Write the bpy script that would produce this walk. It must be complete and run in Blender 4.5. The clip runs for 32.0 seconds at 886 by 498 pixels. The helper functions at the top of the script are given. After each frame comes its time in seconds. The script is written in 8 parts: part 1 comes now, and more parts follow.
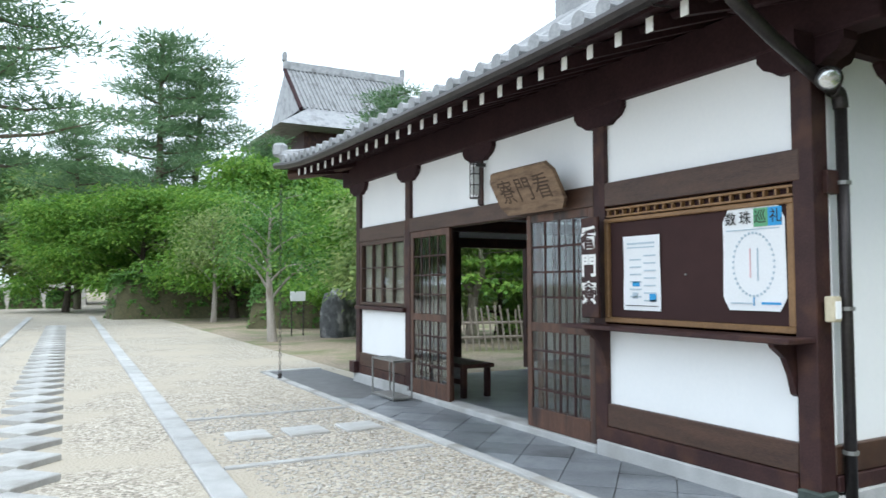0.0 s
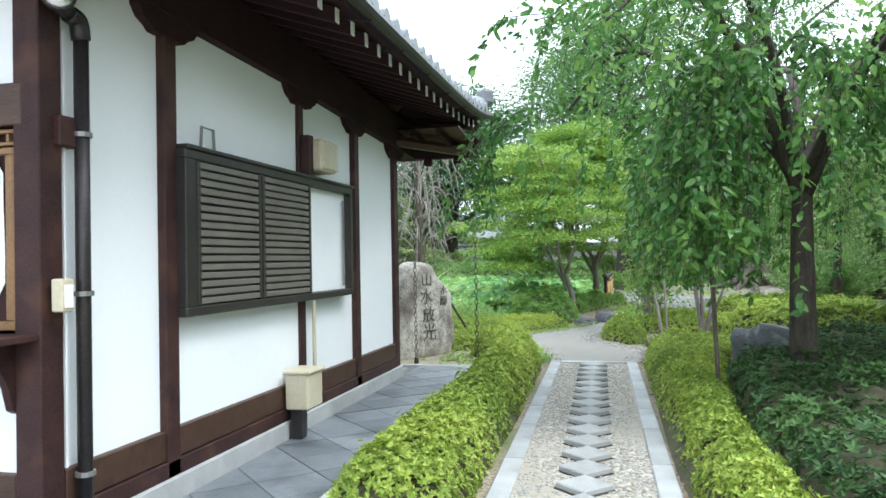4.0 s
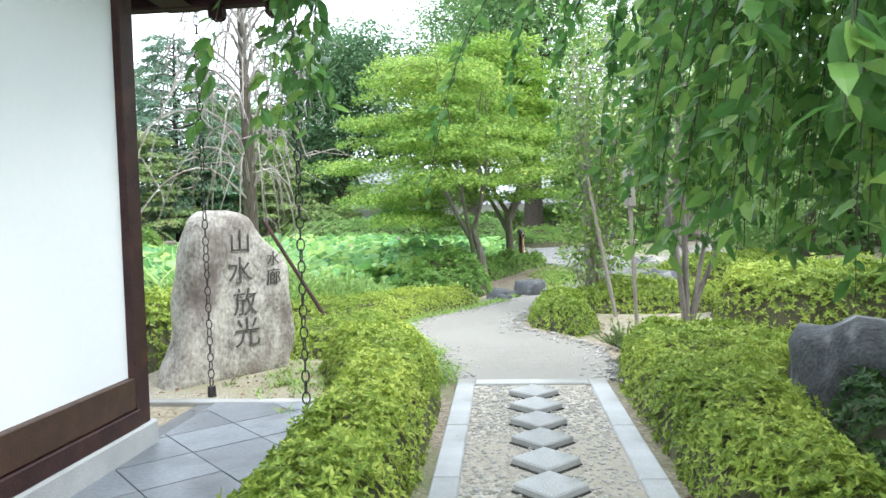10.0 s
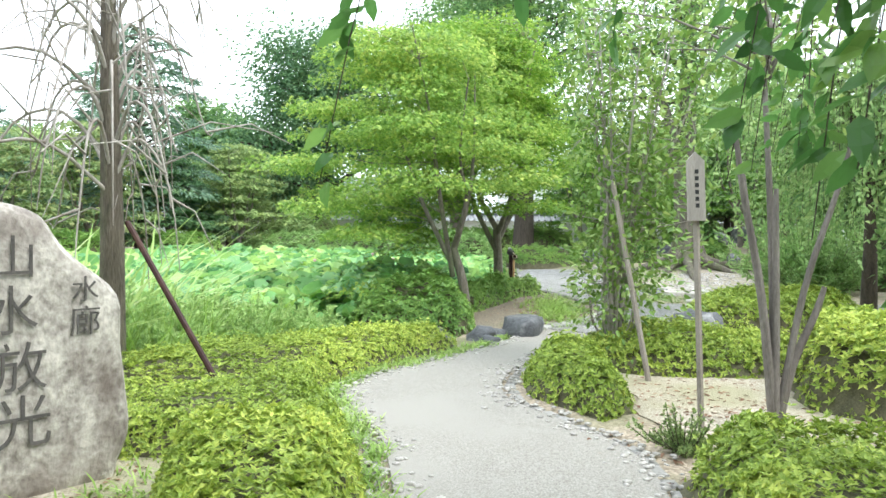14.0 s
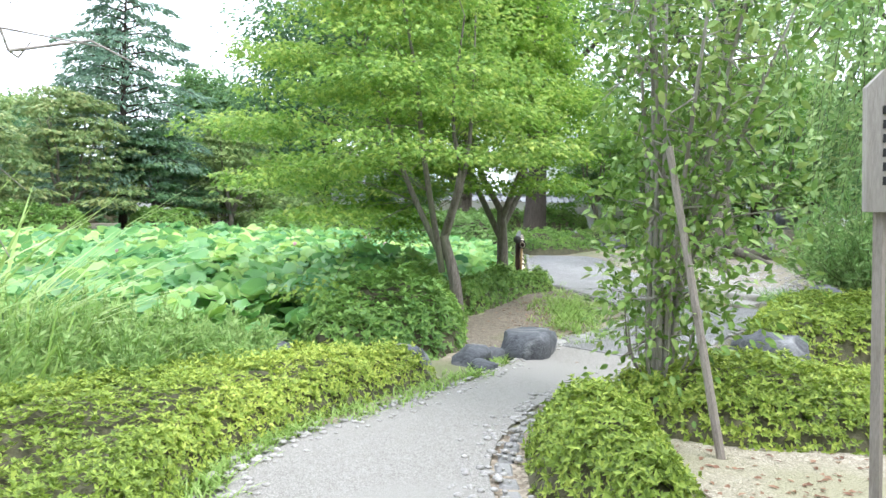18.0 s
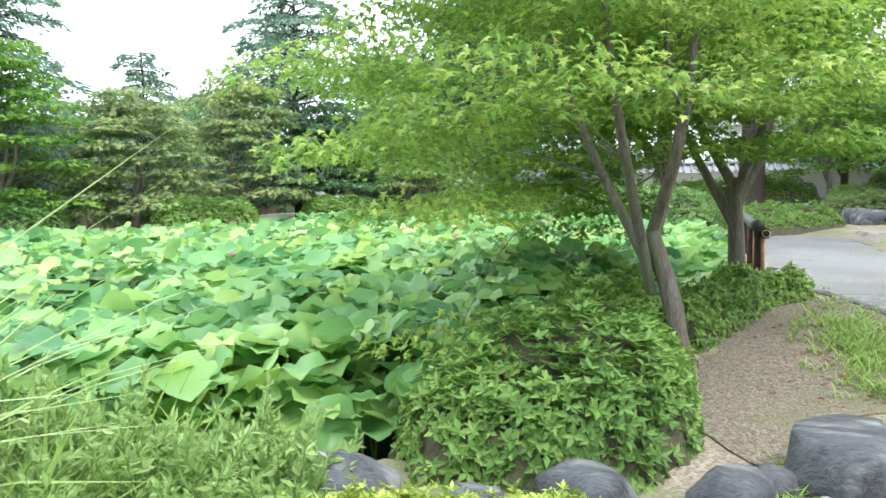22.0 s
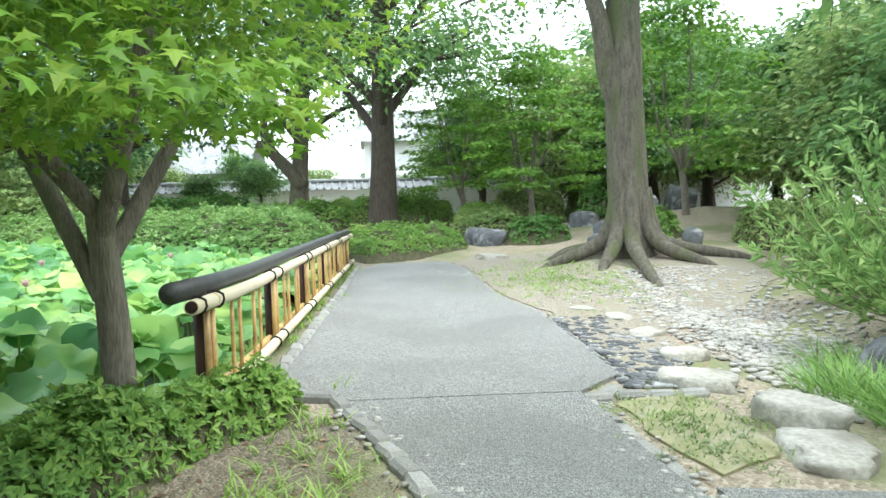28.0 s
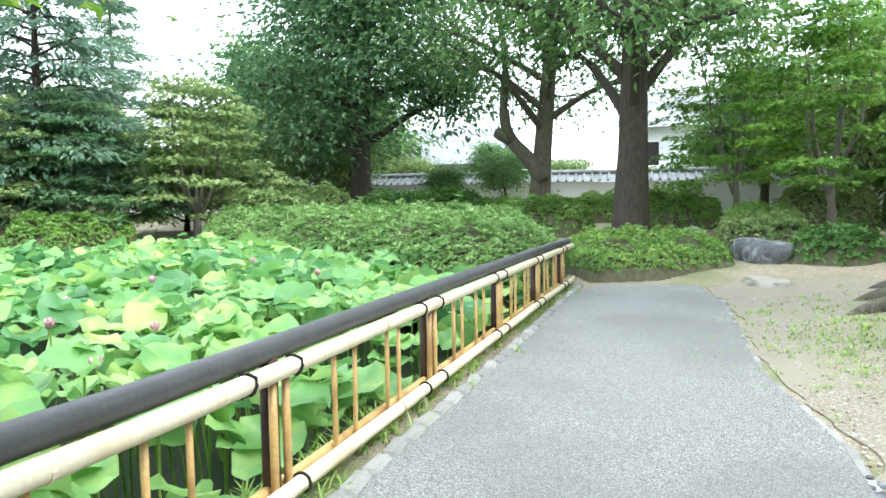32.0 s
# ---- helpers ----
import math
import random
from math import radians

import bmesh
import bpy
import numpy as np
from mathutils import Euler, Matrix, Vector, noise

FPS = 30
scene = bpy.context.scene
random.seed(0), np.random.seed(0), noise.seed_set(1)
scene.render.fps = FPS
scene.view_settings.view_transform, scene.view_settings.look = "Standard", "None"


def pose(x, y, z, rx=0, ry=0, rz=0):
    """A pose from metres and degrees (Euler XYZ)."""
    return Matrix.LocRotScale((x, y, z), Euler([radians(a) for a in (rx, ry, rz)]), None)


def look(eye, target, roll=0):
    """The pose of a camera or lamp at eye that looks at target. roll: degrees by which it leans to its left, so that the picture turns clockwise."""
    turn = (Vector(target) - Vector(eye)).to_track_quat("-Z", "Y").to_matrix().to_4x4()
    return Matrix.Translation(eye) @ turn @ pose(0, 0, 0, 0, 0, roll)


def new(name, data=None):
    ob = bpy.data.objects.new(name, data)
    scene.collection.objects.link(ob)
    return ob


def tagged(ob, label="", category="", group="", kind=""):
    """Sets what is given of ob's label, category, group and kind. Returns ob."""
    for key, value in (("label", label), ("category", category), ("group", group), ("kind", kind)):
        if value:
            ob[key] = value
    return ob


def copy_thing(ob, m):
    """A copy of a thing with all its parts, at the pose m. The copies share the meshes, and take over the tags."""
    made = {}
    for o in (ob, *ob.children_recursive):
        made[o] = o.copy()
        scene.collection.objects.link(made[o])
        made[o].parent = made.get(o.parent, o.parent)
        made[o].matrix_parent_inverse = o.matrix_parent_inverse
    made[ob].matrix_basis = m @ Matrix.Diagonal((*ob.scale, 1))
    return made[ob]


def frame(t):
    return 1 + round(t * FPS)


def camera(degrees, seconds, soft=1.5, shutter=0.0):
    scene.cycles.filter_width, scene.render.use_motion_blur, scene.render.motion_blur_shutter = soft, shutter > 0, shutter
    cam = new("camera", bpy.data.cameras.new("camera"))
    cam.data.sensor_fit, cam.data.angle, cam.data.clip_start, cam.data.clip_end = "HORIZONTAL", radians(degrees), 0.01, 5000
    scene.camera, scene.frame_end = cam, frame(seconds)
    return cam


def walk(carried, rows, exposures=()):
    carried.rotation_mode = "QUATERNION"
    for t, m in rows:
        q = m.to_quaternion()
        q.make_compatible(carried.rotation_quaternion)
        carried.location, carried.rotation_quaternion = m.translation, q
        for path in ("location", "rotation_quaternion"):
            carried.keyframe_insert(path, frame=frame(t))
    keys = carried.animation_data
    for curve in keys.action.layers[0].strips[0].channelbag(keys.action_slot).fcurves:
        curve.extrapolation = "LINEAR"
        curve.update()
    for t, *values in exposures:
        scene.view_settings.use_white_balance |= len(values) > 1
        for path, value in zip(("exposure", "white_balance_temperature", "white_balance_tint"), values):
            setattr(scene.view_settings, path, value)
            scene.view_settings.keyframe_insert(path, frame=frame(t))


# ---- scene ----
cam = camera(61.9, 32.0, 1.5, 0.15)
PATH = [
    (0, (0.38, -0.397, 1.486), (1.334, 1.358, 1.58), -0.2),
    (0.5, (0.435, -0.411, 1.501), (1.64, 1.182, 1.604), 0.4),
    (1, (0.51, -0.448, 1.504), (1.942, 0.944, 1.606), 0.2),
    (1.5, (0.583, -0.481, 1.507), (2.155, 0.754, 1.585), 0.6),
    (2, (0.666, -0.498, 1.498), (2.314, 0.633, 1.559), 0.4),
    (2.5, (0.802, -0.437, 1.479), (2.559, 0.519, 1.492), 0.0),
    (3, (1.016, -0.292, 1.479), (2.889, 0.399, 1.589), -3.1),
    (3.5, (1.313, -0.213, 1.459), (3.243, 0.313, 1.462), -2.5),
    (4, (1.676, -0.136, 1.461), (3.619, 0.336, 1.489), -1.0),
    (4.5, (2.033, -0.064, 1.441), (4.003, 0.274, 1.474), -1.8),
    (6.5, (3.698, 0.328, 1.415), (5.69, 0.509, 1.415), -3.2),
    (7, (4.075, 0.323, 1.406), (6.063, 0.541, 1.375), 0.5),
    (7.5, (4.431, 0.345, 1.387), (6.422, 0.525, 1.39), -2.2),
    (8, (4.813, 0.387, 1.363), (6.808, 0.528, 1.376), -1.2),
    (8.5, (5.176, 0.376, 1.351), (7.172, 0.503, 1.364), -1.9),
    (9, (5.56, 0.373, 1.335), (7.552, 0.53, 1.398), -3.1),
    (9.5, (5.914, 0.353, 1.318), (7.909, 0.499, 1.321), -2.3),
    (10, (6.265, 0.326, 1.336), (8.251, 0.54, 1.245), -1.6),
    (10.5, (6.641, 0.323, 1.321), (8.628, 0.549, 1.324), -2.4),
    (11, (6.999, 0.282, 1.313), (8.98, 0.556, 1.314), -1.8),
    (11.5, (7.347, 0.229, 1.321), (9.304, 0.633, 1.245), -1.3),
    (12, (7.663, 0.228, 1.345), (9.651, 0.439, 1.278), -2.9),
    (12.5, (7.988, 0.222, 1.333), (9.96, 0.545, 1.259), -0.9),
    (13, (8.315, 0.259, 1.348), (10.284, 0.603, 1.283), 2.8),
    (13.5, (8.692, 0.343, 1.323), (10.668, 0.642, 1.241), 0.0),
    (14, (9.062, 0.411, 1.303), (11.053, 0.589, 1.254), 0.5),
    (14.5, (9.412, 0.461, 1.295), (11.401, 0.637, 1.185), 1.3),
    (15, (9.729, 0.496, 1.321), (11.723, 0.596, 1.206), 0.1),
    (15.5, (9.954, 0.463, 1.342), (11.953, 0.502, 1.322), -0.3),
    (17.5, (11.121, 0.35, 1.361), (13.107, 0.588, 1.348), 0.4),
    (18, (11.414, 0.334, 1.354), (13.4, 0.542, 1.249), 1.4),
    (18.5, (11.739, 0.327, 1.356), (13.71, 0.632, 1.214), -1.0),
    (19, (12.138, 0.266, 1.353), (14.101, 0.64, 1.269), 1.2),
    (19.5, (12.536, 0.276, 1.386), (14.462, 0.804, 1.274), 0.1),
    (20, (13.001, 0.355, 1.384), (14.905, 0.942, 1.218), -0.8),
    (20.5, (13.451, 0.448, 1.375), (15.301, 1.183, 1.182), -2.2),
    (21, (13.827, 0.571, 1.369), (15.632, 1.418, 1.202), -1.9),
    (21.5, (14.186, 0.703, 1.381), (16.019, 1.487, 1.225), -2.4),
    (22, (14.623, 0.779, 1.392), (16.488, 1.482, 1.227), -1.1),
    (22.5, (15.004, 0.827, 1.382), (16.909, 1.405, 1.2), -0.1),
    (23, (15.388, 0.822, 1.418), (17.366, 1.065, 1.251), -0.7),
    (23.5, (15.729, 0.689, 1.445), (17.725, 0.718, 1.314), -1.1),
    (24, (16.115, 0.566, 1.444), (18.108, 0.46, 1.315), -1.4),
    (24.5, (16.521, 0.382, 1.43), (18.477, -0.016, 1.3), -1.8),
    (26.5, (18.101, -0.37, 1.397), (20.041, -0.832, 1.239), -3.2),
    (27, (18.516, -0.549, 1.4), (20.476, -0.947, 1.366), -1.2),
    (27.5, (18.956, -0.726, 1.386), (20.934, -1.013, 1.307), -1.6),
    (28, (19.372, -0.894, 1.392), (21.364, -1.004, 1.255), -1.5),
    (28.5, (19.827, -1.022, 1.417), (21.825, -1.019, 1.326), -1.4),
    (29, (20.25, -1.167, 1.436), (22.244, -1.048, 1.325), -2.0),
    (29.5, (20.714, -1.295, 1.492), (22.689, -1.015, 1.34), -1.8),
    (30, (21.222, -1.336, 1.522), (23.193, -1.012, 1.422), -1.2),
    (30.5, (21.731, -1.414, 1.503), (23.678, -0.963, 1.435), -1.7),
    (31, (22.202, -1.477, 1.553), (24.105, -0.874, 1.435), -0.0),
    (31.5, (22.713, -1.481, 1.571), (24.614, -0.875, 1.44), -2.4),
    (32, (23.232, -1.514, 1.576), (25.133, -0.914, 1.424), -0.8),
]
walk(cam, [(t, look(eye, target, roll)) for t, eye, target, roll in PATH], [(t, s, k, c) for t, s, k, c in ((0, 0.40, 5950, 6), (2, 0.80, 5800, 11), (4, 0.88, 5900, 6), (7, 1.17, 5950, 9), (9, 1.33, 6000, 9), (11, 1.29, 6100, 8), (13, 1.35, 6250, 7), (20, 1.3, 5900, 14), (22.5, 1.28, 6150, 9), (24, 1.38, 6250, 2), (28, 1.34, 6150, 3), (30, 1.32, 6150, 4), (32, 1.36, 6000, 5))])

# ---- light ----
world = bpy.data.worlds.new("overcast")
scene.world = world
world.use_nodes = True
wn, wl = world.node_tree.nodes, world.node_tree.links
sky = wn.new("ShaderNodeTexSky")
sky.sky_type, sky.sun_disc = "NISHITA", False
sky.sun_elevation, sky.sun_rotation = radians(58), radians(200)
sky.air_density, sky.dust_density, sky.ozone_density = 1.0, 4.0, 1.0
cloud = wn.new("ShaderNodeMix")
cloud.data_type = "RGBA"
cloud.inputs[0].default_value = 0.86
cloud.inputs[7].default_value = (9.5, 10.0, 10.6, 1)
wl.new(sky.outputs[0], cloud.inputs[6])
wl.new(cloud.outputs[2], wn["Background"].inputs[0])
wn["Background"].inputs[1].default_value = 0.15
sun = new("sun", bpy.data.lights.new("sun", "SUN"))
sun.data.energy, sun.data.angle, sun.data.color = 1.3, radians(25), (1.0, 0.97, 0.92)
sun.matrix_world = look((0, 0, 30), (0 + 30 * math.cos(radians(58)) * math.sin(radians(20)), 30 * math.cos(radians(58)) * math.cos(radians(20)), 30 - 30 * math.sin(radians(58))))

# ---- materials ----
MATS = {}


def nodes_of(name):
    m = bpy.data.materials.new(name)
    m.use_nodes = True
    t = m.node_tree
    return m, t.nodes, t.links, t.nodes["Principled BSDF"]


def mat(name, c1, c2, rough=0.7, scale=6.0, fine=60.0, bump=0.2, metal=0.0, stain=None, stain_scale=1.2, stretch=(1, 1, 1), piece=0.0, spec=0.5):
    """Two colours mixed by noise at two scales, a third as stains, fine relief; piece: brightness change from piece to piece."""
    if name in MATS:
        return MATS[name]
    m, n, l, p = nodes_of(name)
    tc, mp = n.new("ShaderNodeTexCoord"), n.new("ShaderNodeMapping")
    mp.inputs["Scale"].default_value = stretch
    l.new(tc.outputs["Object"], mp.inputs[0])
    a, b = n.new("ShaderNodeTexNoise"), n.new("ShaderNodeTexNoise")
    a.inputs["Scale"].default_value, a.inputs["Detail"].default_value = scale, 4
    b.inputs["Scale"].default_value, b.inputs["Detail"].default_value = fine, 6
    l.new(mp.outputs[0], a.inputs[0]), l.new(mp.outputs[0], b.inputs[0])
    ad = n.new("ShaderNodeMath")
    ad.operation = "ADD"
    l.new(a.outputs[0], ad.inputs[0]), l.new(b.outputs[0], ad.inputs[1])
    rm = n.new("ShaderNodeMapRange")
    rm.inputs["From Min"].default_value, rm.inputs["From Max"].default_value = 0.7, 1.3
    l.new(ad.outputs[0], rm.inputs[0])
    mx = n.new("ShaderNodeMix")
    mx.data_type = "RGBA"
    mx.inputs[6].default_value, mx.inputs[7].default_value = (*c1, 1), (*c2, 1)
    l.new(rm.outputs[0], mx.inputs[0])
    out = mx.outputs[2]
    if stain:
        s, r2, m2 = n.new("ShaderNodeTexNoise"), n.new("ShaderNodeMapRange"), n.new("ShaderNodeMix")
        s.inputs["Scale"].default_value, s.inputs["Detail"].default_value = stain_scale, 6
        l.new(mp.outputs[0], s.inputs[0])
        r2.inputs["From Min"].default_value, r2.inputs["From Max"].default_value = 0.5, 0.68
        l.new(s.outputs[0], r2.inputs[0])
        m2.data_type = "RGBA"
        m2.inputs[7].default_value = (*stain, 1)
        l.new(r2.outputs[0], m2.inputs[0]), l.new(out, m2.inputs[6])
        out = m2.outputs[2]
    if piece:
        oi, r3, hs = n.new("ShaderNodeObjectInfo"), n.new("ShaderNodeMapRange"), n.new("ShaderNodeHueSaturation")
        r3.inputs["To Min"].default_value, r3.inputs["To Max"].default_value = 1 - piece, 1 + piece
        l.new(oi.outputs["Random"], r3.inputs[0]), l.new(r3.outputs[0], hs.inputs["Value"]), l.new(out, hs.inputs["Color"])
        out = hs.outputs[0]
    l.new(out, p.inputs["Base Color"])
    p.inputs["Roughness"].default_value, p.inputs["Metallic"].default_value = rough, metal
    p.inputs["Specular IOR Level"].default_value = spec
    if bump:
        bp = n.new("ShaderNodeBump")
        bp.inputs["Strength"].default_value, bp.inputs["Distance"].default_value = bump, 0.01
        l.new(ad.outputs[0], bp.inputs["Height"]), l.new(bp.outputs[0], p.inputs["Normal"])
    MATS[name] = m
    return m


def leaf_mat(name, dark, mid, light, translucent=0.35, rough=0.5):
    """Leaves: each one its own shade, a part of the light shines through."""
    if name in MATS:
        return MATS[name]
    m, n, l, p = nodes_of(name)
    g, r = n.new("ShaderNodeNewGeometry"), n.new("ShaderNodeValToRGB")
    e = r.color_ramp.elements
    e[0].color, e[1].color = (dark[0] * 1.06, dark[1], dark[2] * 1.5, 1), (light[0] * 1.06, light[1], light[2] * 1.5, 1)
    e.new(0.5).color = (mid[0] * 1.06, mid[1], mid[2] * 1.5, 1)
    tc, nz, ad = n.new("ShaderNodeTexCoord"), n.new("ShaderNodeTexNoise"), n.new("ShaderNodeMath")
    nz.inputs["Scale"].default_value = 0.9
    l.new(tc.outputs["Object"], nz.inputs[0])
    ad.operation = "MULTIPLY_ADD"
    ad.inputs[1].default_value = 0.6
    l.new(g.outputs["Random Per Island"], ad.inputs[0])
    sh = n.new("ShaderNodeMapRange")
    sh.inputs["From Min"].default_value, sh.inputs["From Max"].default_value = 0.3, 0.7
    sh.inputs["To Max"].default_value = 0.4
    l.new(nz.outputs[0], sh.inputs[0]), l.new(sh.outputs[0], ad.inputs[2])
    l.new(ad.outputs[0], r.inputs[0])
    l.new(r.outputs[0], p.inputs["Base Color"])
    p.inputs["Roughness"].default_value = rough
    p.inputs["Specular IOR Level"].default_value = 0.35
    tr, ms = n.new("ShaderNodeBsdfTranslucent"), n.new("ShaderNodeMixShader")
    l.new(r.outputs[0], tr.inputs[0])
    ms.inputs[0].default_value = translucent
    l.new(p.outputs[0], ms.inputs[1]), l.new(tr.outputs[0], ms.inputs[2])
    l.new(ms.outputs[0], n["Material Output"].inputs[0])
    MATS[name] = m
    return m


def gravel_mat(name, c1, c2, c3, cell=60.0, bump=0.6, stain=None, patchy=1.0):
    """Small stones: cells of differing colour with rounded relief."""
    if name in MATS:
        return MATS[name]
    m, n, l, p = nodes_of(name)
    tc, v, nz, r, mx = n.new("ShaderNodeTexCoord"), n.new("ShaderNodeTexVoronoi"), n.new("ShaderNodeTexNoise"), n.new("ShaderNodeValToRGB"), n.new("ShaderNodeMix")
    v.inputs["Scale"].default_value = cell
    nz.inputs["Scale"].default_value, nz.inputs["Detail"].default_value = 0.7, 8
    l.new(tc.outputs["Object"], v.inputs[0]), l.new(tc.outputs["Object"], nz.inputs[0])
    sp = n.new("ShaderNodeSeparateColor")
    l.new(v.outputs["Color"], sp.inputs[0])
    e = r.color_ramp.elements
    e[0].color, e[1].color = (*c1, 1), (*c2, 1)
    e.new(0.55).color = (*c3, 1)
    l.new(sp.outputs[0], r.inputs[0])
    mx.data_type, mx.blend_type = "RGBA", "MIX"
    mr = n.new("ShaderNodeMapRange")
    mr.inputs["From Min"].default_value, mr.inputs["From Max"].default_value = 0.48, 0.62
    mr.inputs["To Max"].default_value = patchy
    l.new(nz.outputs[0], mr.inputs[0]), l.new(mr.outputs[0], mx.inputs[0])
    l.new(r.outputs[0], mx.inputs[6])
    mx.inputs[7].default_value = (*(stain or c3), 1)
    l.new(mx.outputs[2], p.inputs["Base Color"])
    p.inputs["Roughness"].default_value = 0.9
    bp = n.new("ShaderNodeBump")
    bp.invert = True
    bp.inputs["Strength"].default_value, bp.inputs["Distance"].default_value = bump, 0.012
    l.new(v.outputs["Distance"], bp.inputs["Height"]), l.new(bp.outputs[0], p.inputs["Normal"])
    MATS[name] = m
    return m


# Both dark wood tones are lifted to take in lens glare over the darks.
WOOD = mat("dark stained wood", (0.026, 0.012, 0.013), (0.056, 0.026, 0.024), 0.55, 3, 40, 0.25, stretch=(2, 2, 2), stain=(0.075, 0.036, 0.025), stain_scale=2.0, spec=0.25)
WOOD_UNDER = mat("dark eaves wood", (0.024, 0.012, 0.0145), (0.046, 0.022, 0.024), 0.7, 3, 40, 0.25, spec=0.15)
WOOD_BROWN = mat("brown lintel wood", (0.035, 0.016, 0.010), (0.085, 0.042, 0.025), 0.5, 2, 30, 0.3, stretch=(6, 1, 6))
WOOD_GOLD = mat("golden trim wood", (0.17, 0.09, 0.036), (0.27, 0.15, 0.06), 0.5, 4, 50, 0.15)
WOOD_DOOR = mat("reddish door wood", (0.055, 0.024, 0.015), (0.125, 0.058, 0.035), 0.5, 2, 30, 0.3, stretch=(6, 6, 1), stain=(0.03, 0.016, 0.013))
WOOD_GREY = mat("weathered grey wood", (0.20, 0.17, 0.14), (0.34, 0.30, 0.26), 0.85, 5, 60, 0.4, stretch=(4, 4, 0.6))
PLASTER = mat("white plaster", (0.86, 0.875, 0.88), (0.89, 0.90, 0.90), 0.85, 1.5, 30, 0.06, stain=(0.83, 0.845, 0.85), stain_scale=0.8)
RAFTER_END = mat("white painted rafter end", (0.72, 0.72, 0.68), (0.80, 0.80, 0.77), 0.7, 8, 60, 0.1)
GRANITE = mat("pale granite", (0.33, 0.335, 0.33), (0.51, 0.515, 0.51), 0.8, 4, 140, 0.35, stain=(0.26, 0.25, 0.225), piece=0.12)
SLAB = mat("worn grey slab", (0.33, 0.33, 0.32), (0.48, 0.48, 0.465), 0.85, 5, 90, 0.5, stain=(0.28, 0.275, 0.255), stain_scale=3, piece=0.14)
# Near-black tone painted for the shadow at the raised slab edges.
SLAB_SHADE = mat("dark slab edge shade", (0.03, 0.028, 0.024), (0.07, 0.065, 0.055), 0.95, 8, 60, 0.4)
SLATE = mat("blue grey paving slate", (0.145, 0.16, 0.18), (0.235, 0.255, 0.275), 0.38, 2.5, 50, 0.3, stain=(0.085, 0.095, 0.105), stain_scale=1.9, piece=0.22)
TILE = mat("grey roof tile", (0.20, 0.21, 0.22), (0.34, 0.35, 0.36), 0.4, 4, 40, 0.15, stain=(0.15, 0.155, 0.16), piece=0.12)
METAL_DARK = mat("dark bronze metal", (0.030, 0.026, 0.026), (0.055, 0.048, 0.046), 0.4, 6, 60, 0.05, metal=0.5)
METAL_GREY = mat("galvanised grey metal", (0.22, 0.22, 0.21), (0.34, 0.34, 0.33), 0.45, 6, 80, 0.08, metal=0.6)
BROWN_FRAME = mat("brown aluminium", (0.035, 0.031, 0.029), (0.055, 0.048, 0.045), 0.4, 6, 60, 0.03, metal=0.3)
SLAT_GREY = mat("taupe metal slat", (0.16, 0.145, 0.125), (0.21, 0.19, 0.165), 0.45, 5, 60, 0.05, metal=0.2)
BEIGE = mat("beige enamel", (0.52, 0.46, 0.32), (0.62, 0.56, 0.41), 0.5, 3, 40, 0.05, stain=(0.45, 0.38, 0.25))
BARK = mat("grey brown bark", (0.055, 0.045, 0.032), (0.165, 0.14, 0.105), 0.95, 7, 38, 1.6, stretch=(2.4, 2.4, 0.4), stain=(0.10, 0.125, 0.055), stain_scale=1.6)
BARK_MOSS = mat("mossy furrowed bark", (0.05, 0.044, 0.034), (0.17, 0.15, 0.115), 0.95, 6, 30, 1.8, stretch=(2.2, 2.2, 0.5), stain=(0.085, 0.10, 0.04), stain_scale=1.5)
BARK_DARK = mat("dark bark", (0.035, 0.028, 0.022), (0.10, 0.08, 0.062), 0.95, 8, 45, 1.0, stretch=(2, 2, 0.5))
BARK_PALE = mat("pale grey bark", (0.26, 0.23, 0.20), (0.42, 0.39, 0.35), 0.9, 6, 45, 0.6, stretch=(2, 2, 0.5), stain=(0.18, 0.15, 0.12), stain_scale=3)
STONE_PALE = mat("lichened pale stone", (0.17, 0.15, 0.13), (0.60, 0.565, 0.50), 0.9, 6, 34, 1.0, stain=(0.125, 0.095, 0.08), stain_scale=2.2, stretch=(1, 1, 0.8))
STONE_GREY = mat("blue grey boulder", (0.045, 0.048, 0.053), (0.135, 0.14, 0.15), 0.8, 6, 45, 1.0, stain=(0.34, 0.34, 0.335), stain_scale=3.4, stretch=(1.6, 0.6, 1.0))
STONE_TAN = mat("weathered tan stone", (0.20, 0.185, 0.155), (0.40, 0.375, 0.325), 0.9, 5, 30, 1.0, stain=(0.15, 0.155, 0.09), stain_scale=2.4)
STONE_WHITE = mat("weathered cream stone", (0.26, 0.242, 0.205), (0.50, 0.475, 0.42), 0.9, 5, 30, 1.0, stain=(0.19, 0.17, 0.14), stain_scale=2.4)
BAMBOO = mat("pale dried bamboo", (0.66, 0.57, 0.41), (0.78, 0.71, 0.55), 0.4, 3, 50, 0.08, stain=(0.62, 0.50, 0.32), stain_scale=3)
BAMBOO_TAN = mat("tan bamboo", (0.45, 0.27, 0.09), (0.60, 0.40, 0.16), 0.4, 3, 50, 0.08, stain=(0.30, 0.17, 0.06), stain_scale=4)
RAIL_BLACK = mat("charcoal rail pipe", (0.045, 0.045, 0.047), (0.075, 0.075, 0.078), 0.5, 5, 60, 0.08)
CORD = mat("black palm cord", (0.008, 0.007, 0.006), (0.02, 0.018, 0.016), 0.9, 30, 200, 0.5)
PATHMIX = gravel_mat("fine path gravel", (0.17, 0.157, 0.137), (0.36, 0.342, 0.305), (0.265, 0.25, 0.22), 170, 0.4, stain=(0.28, 0.265, 0.235))
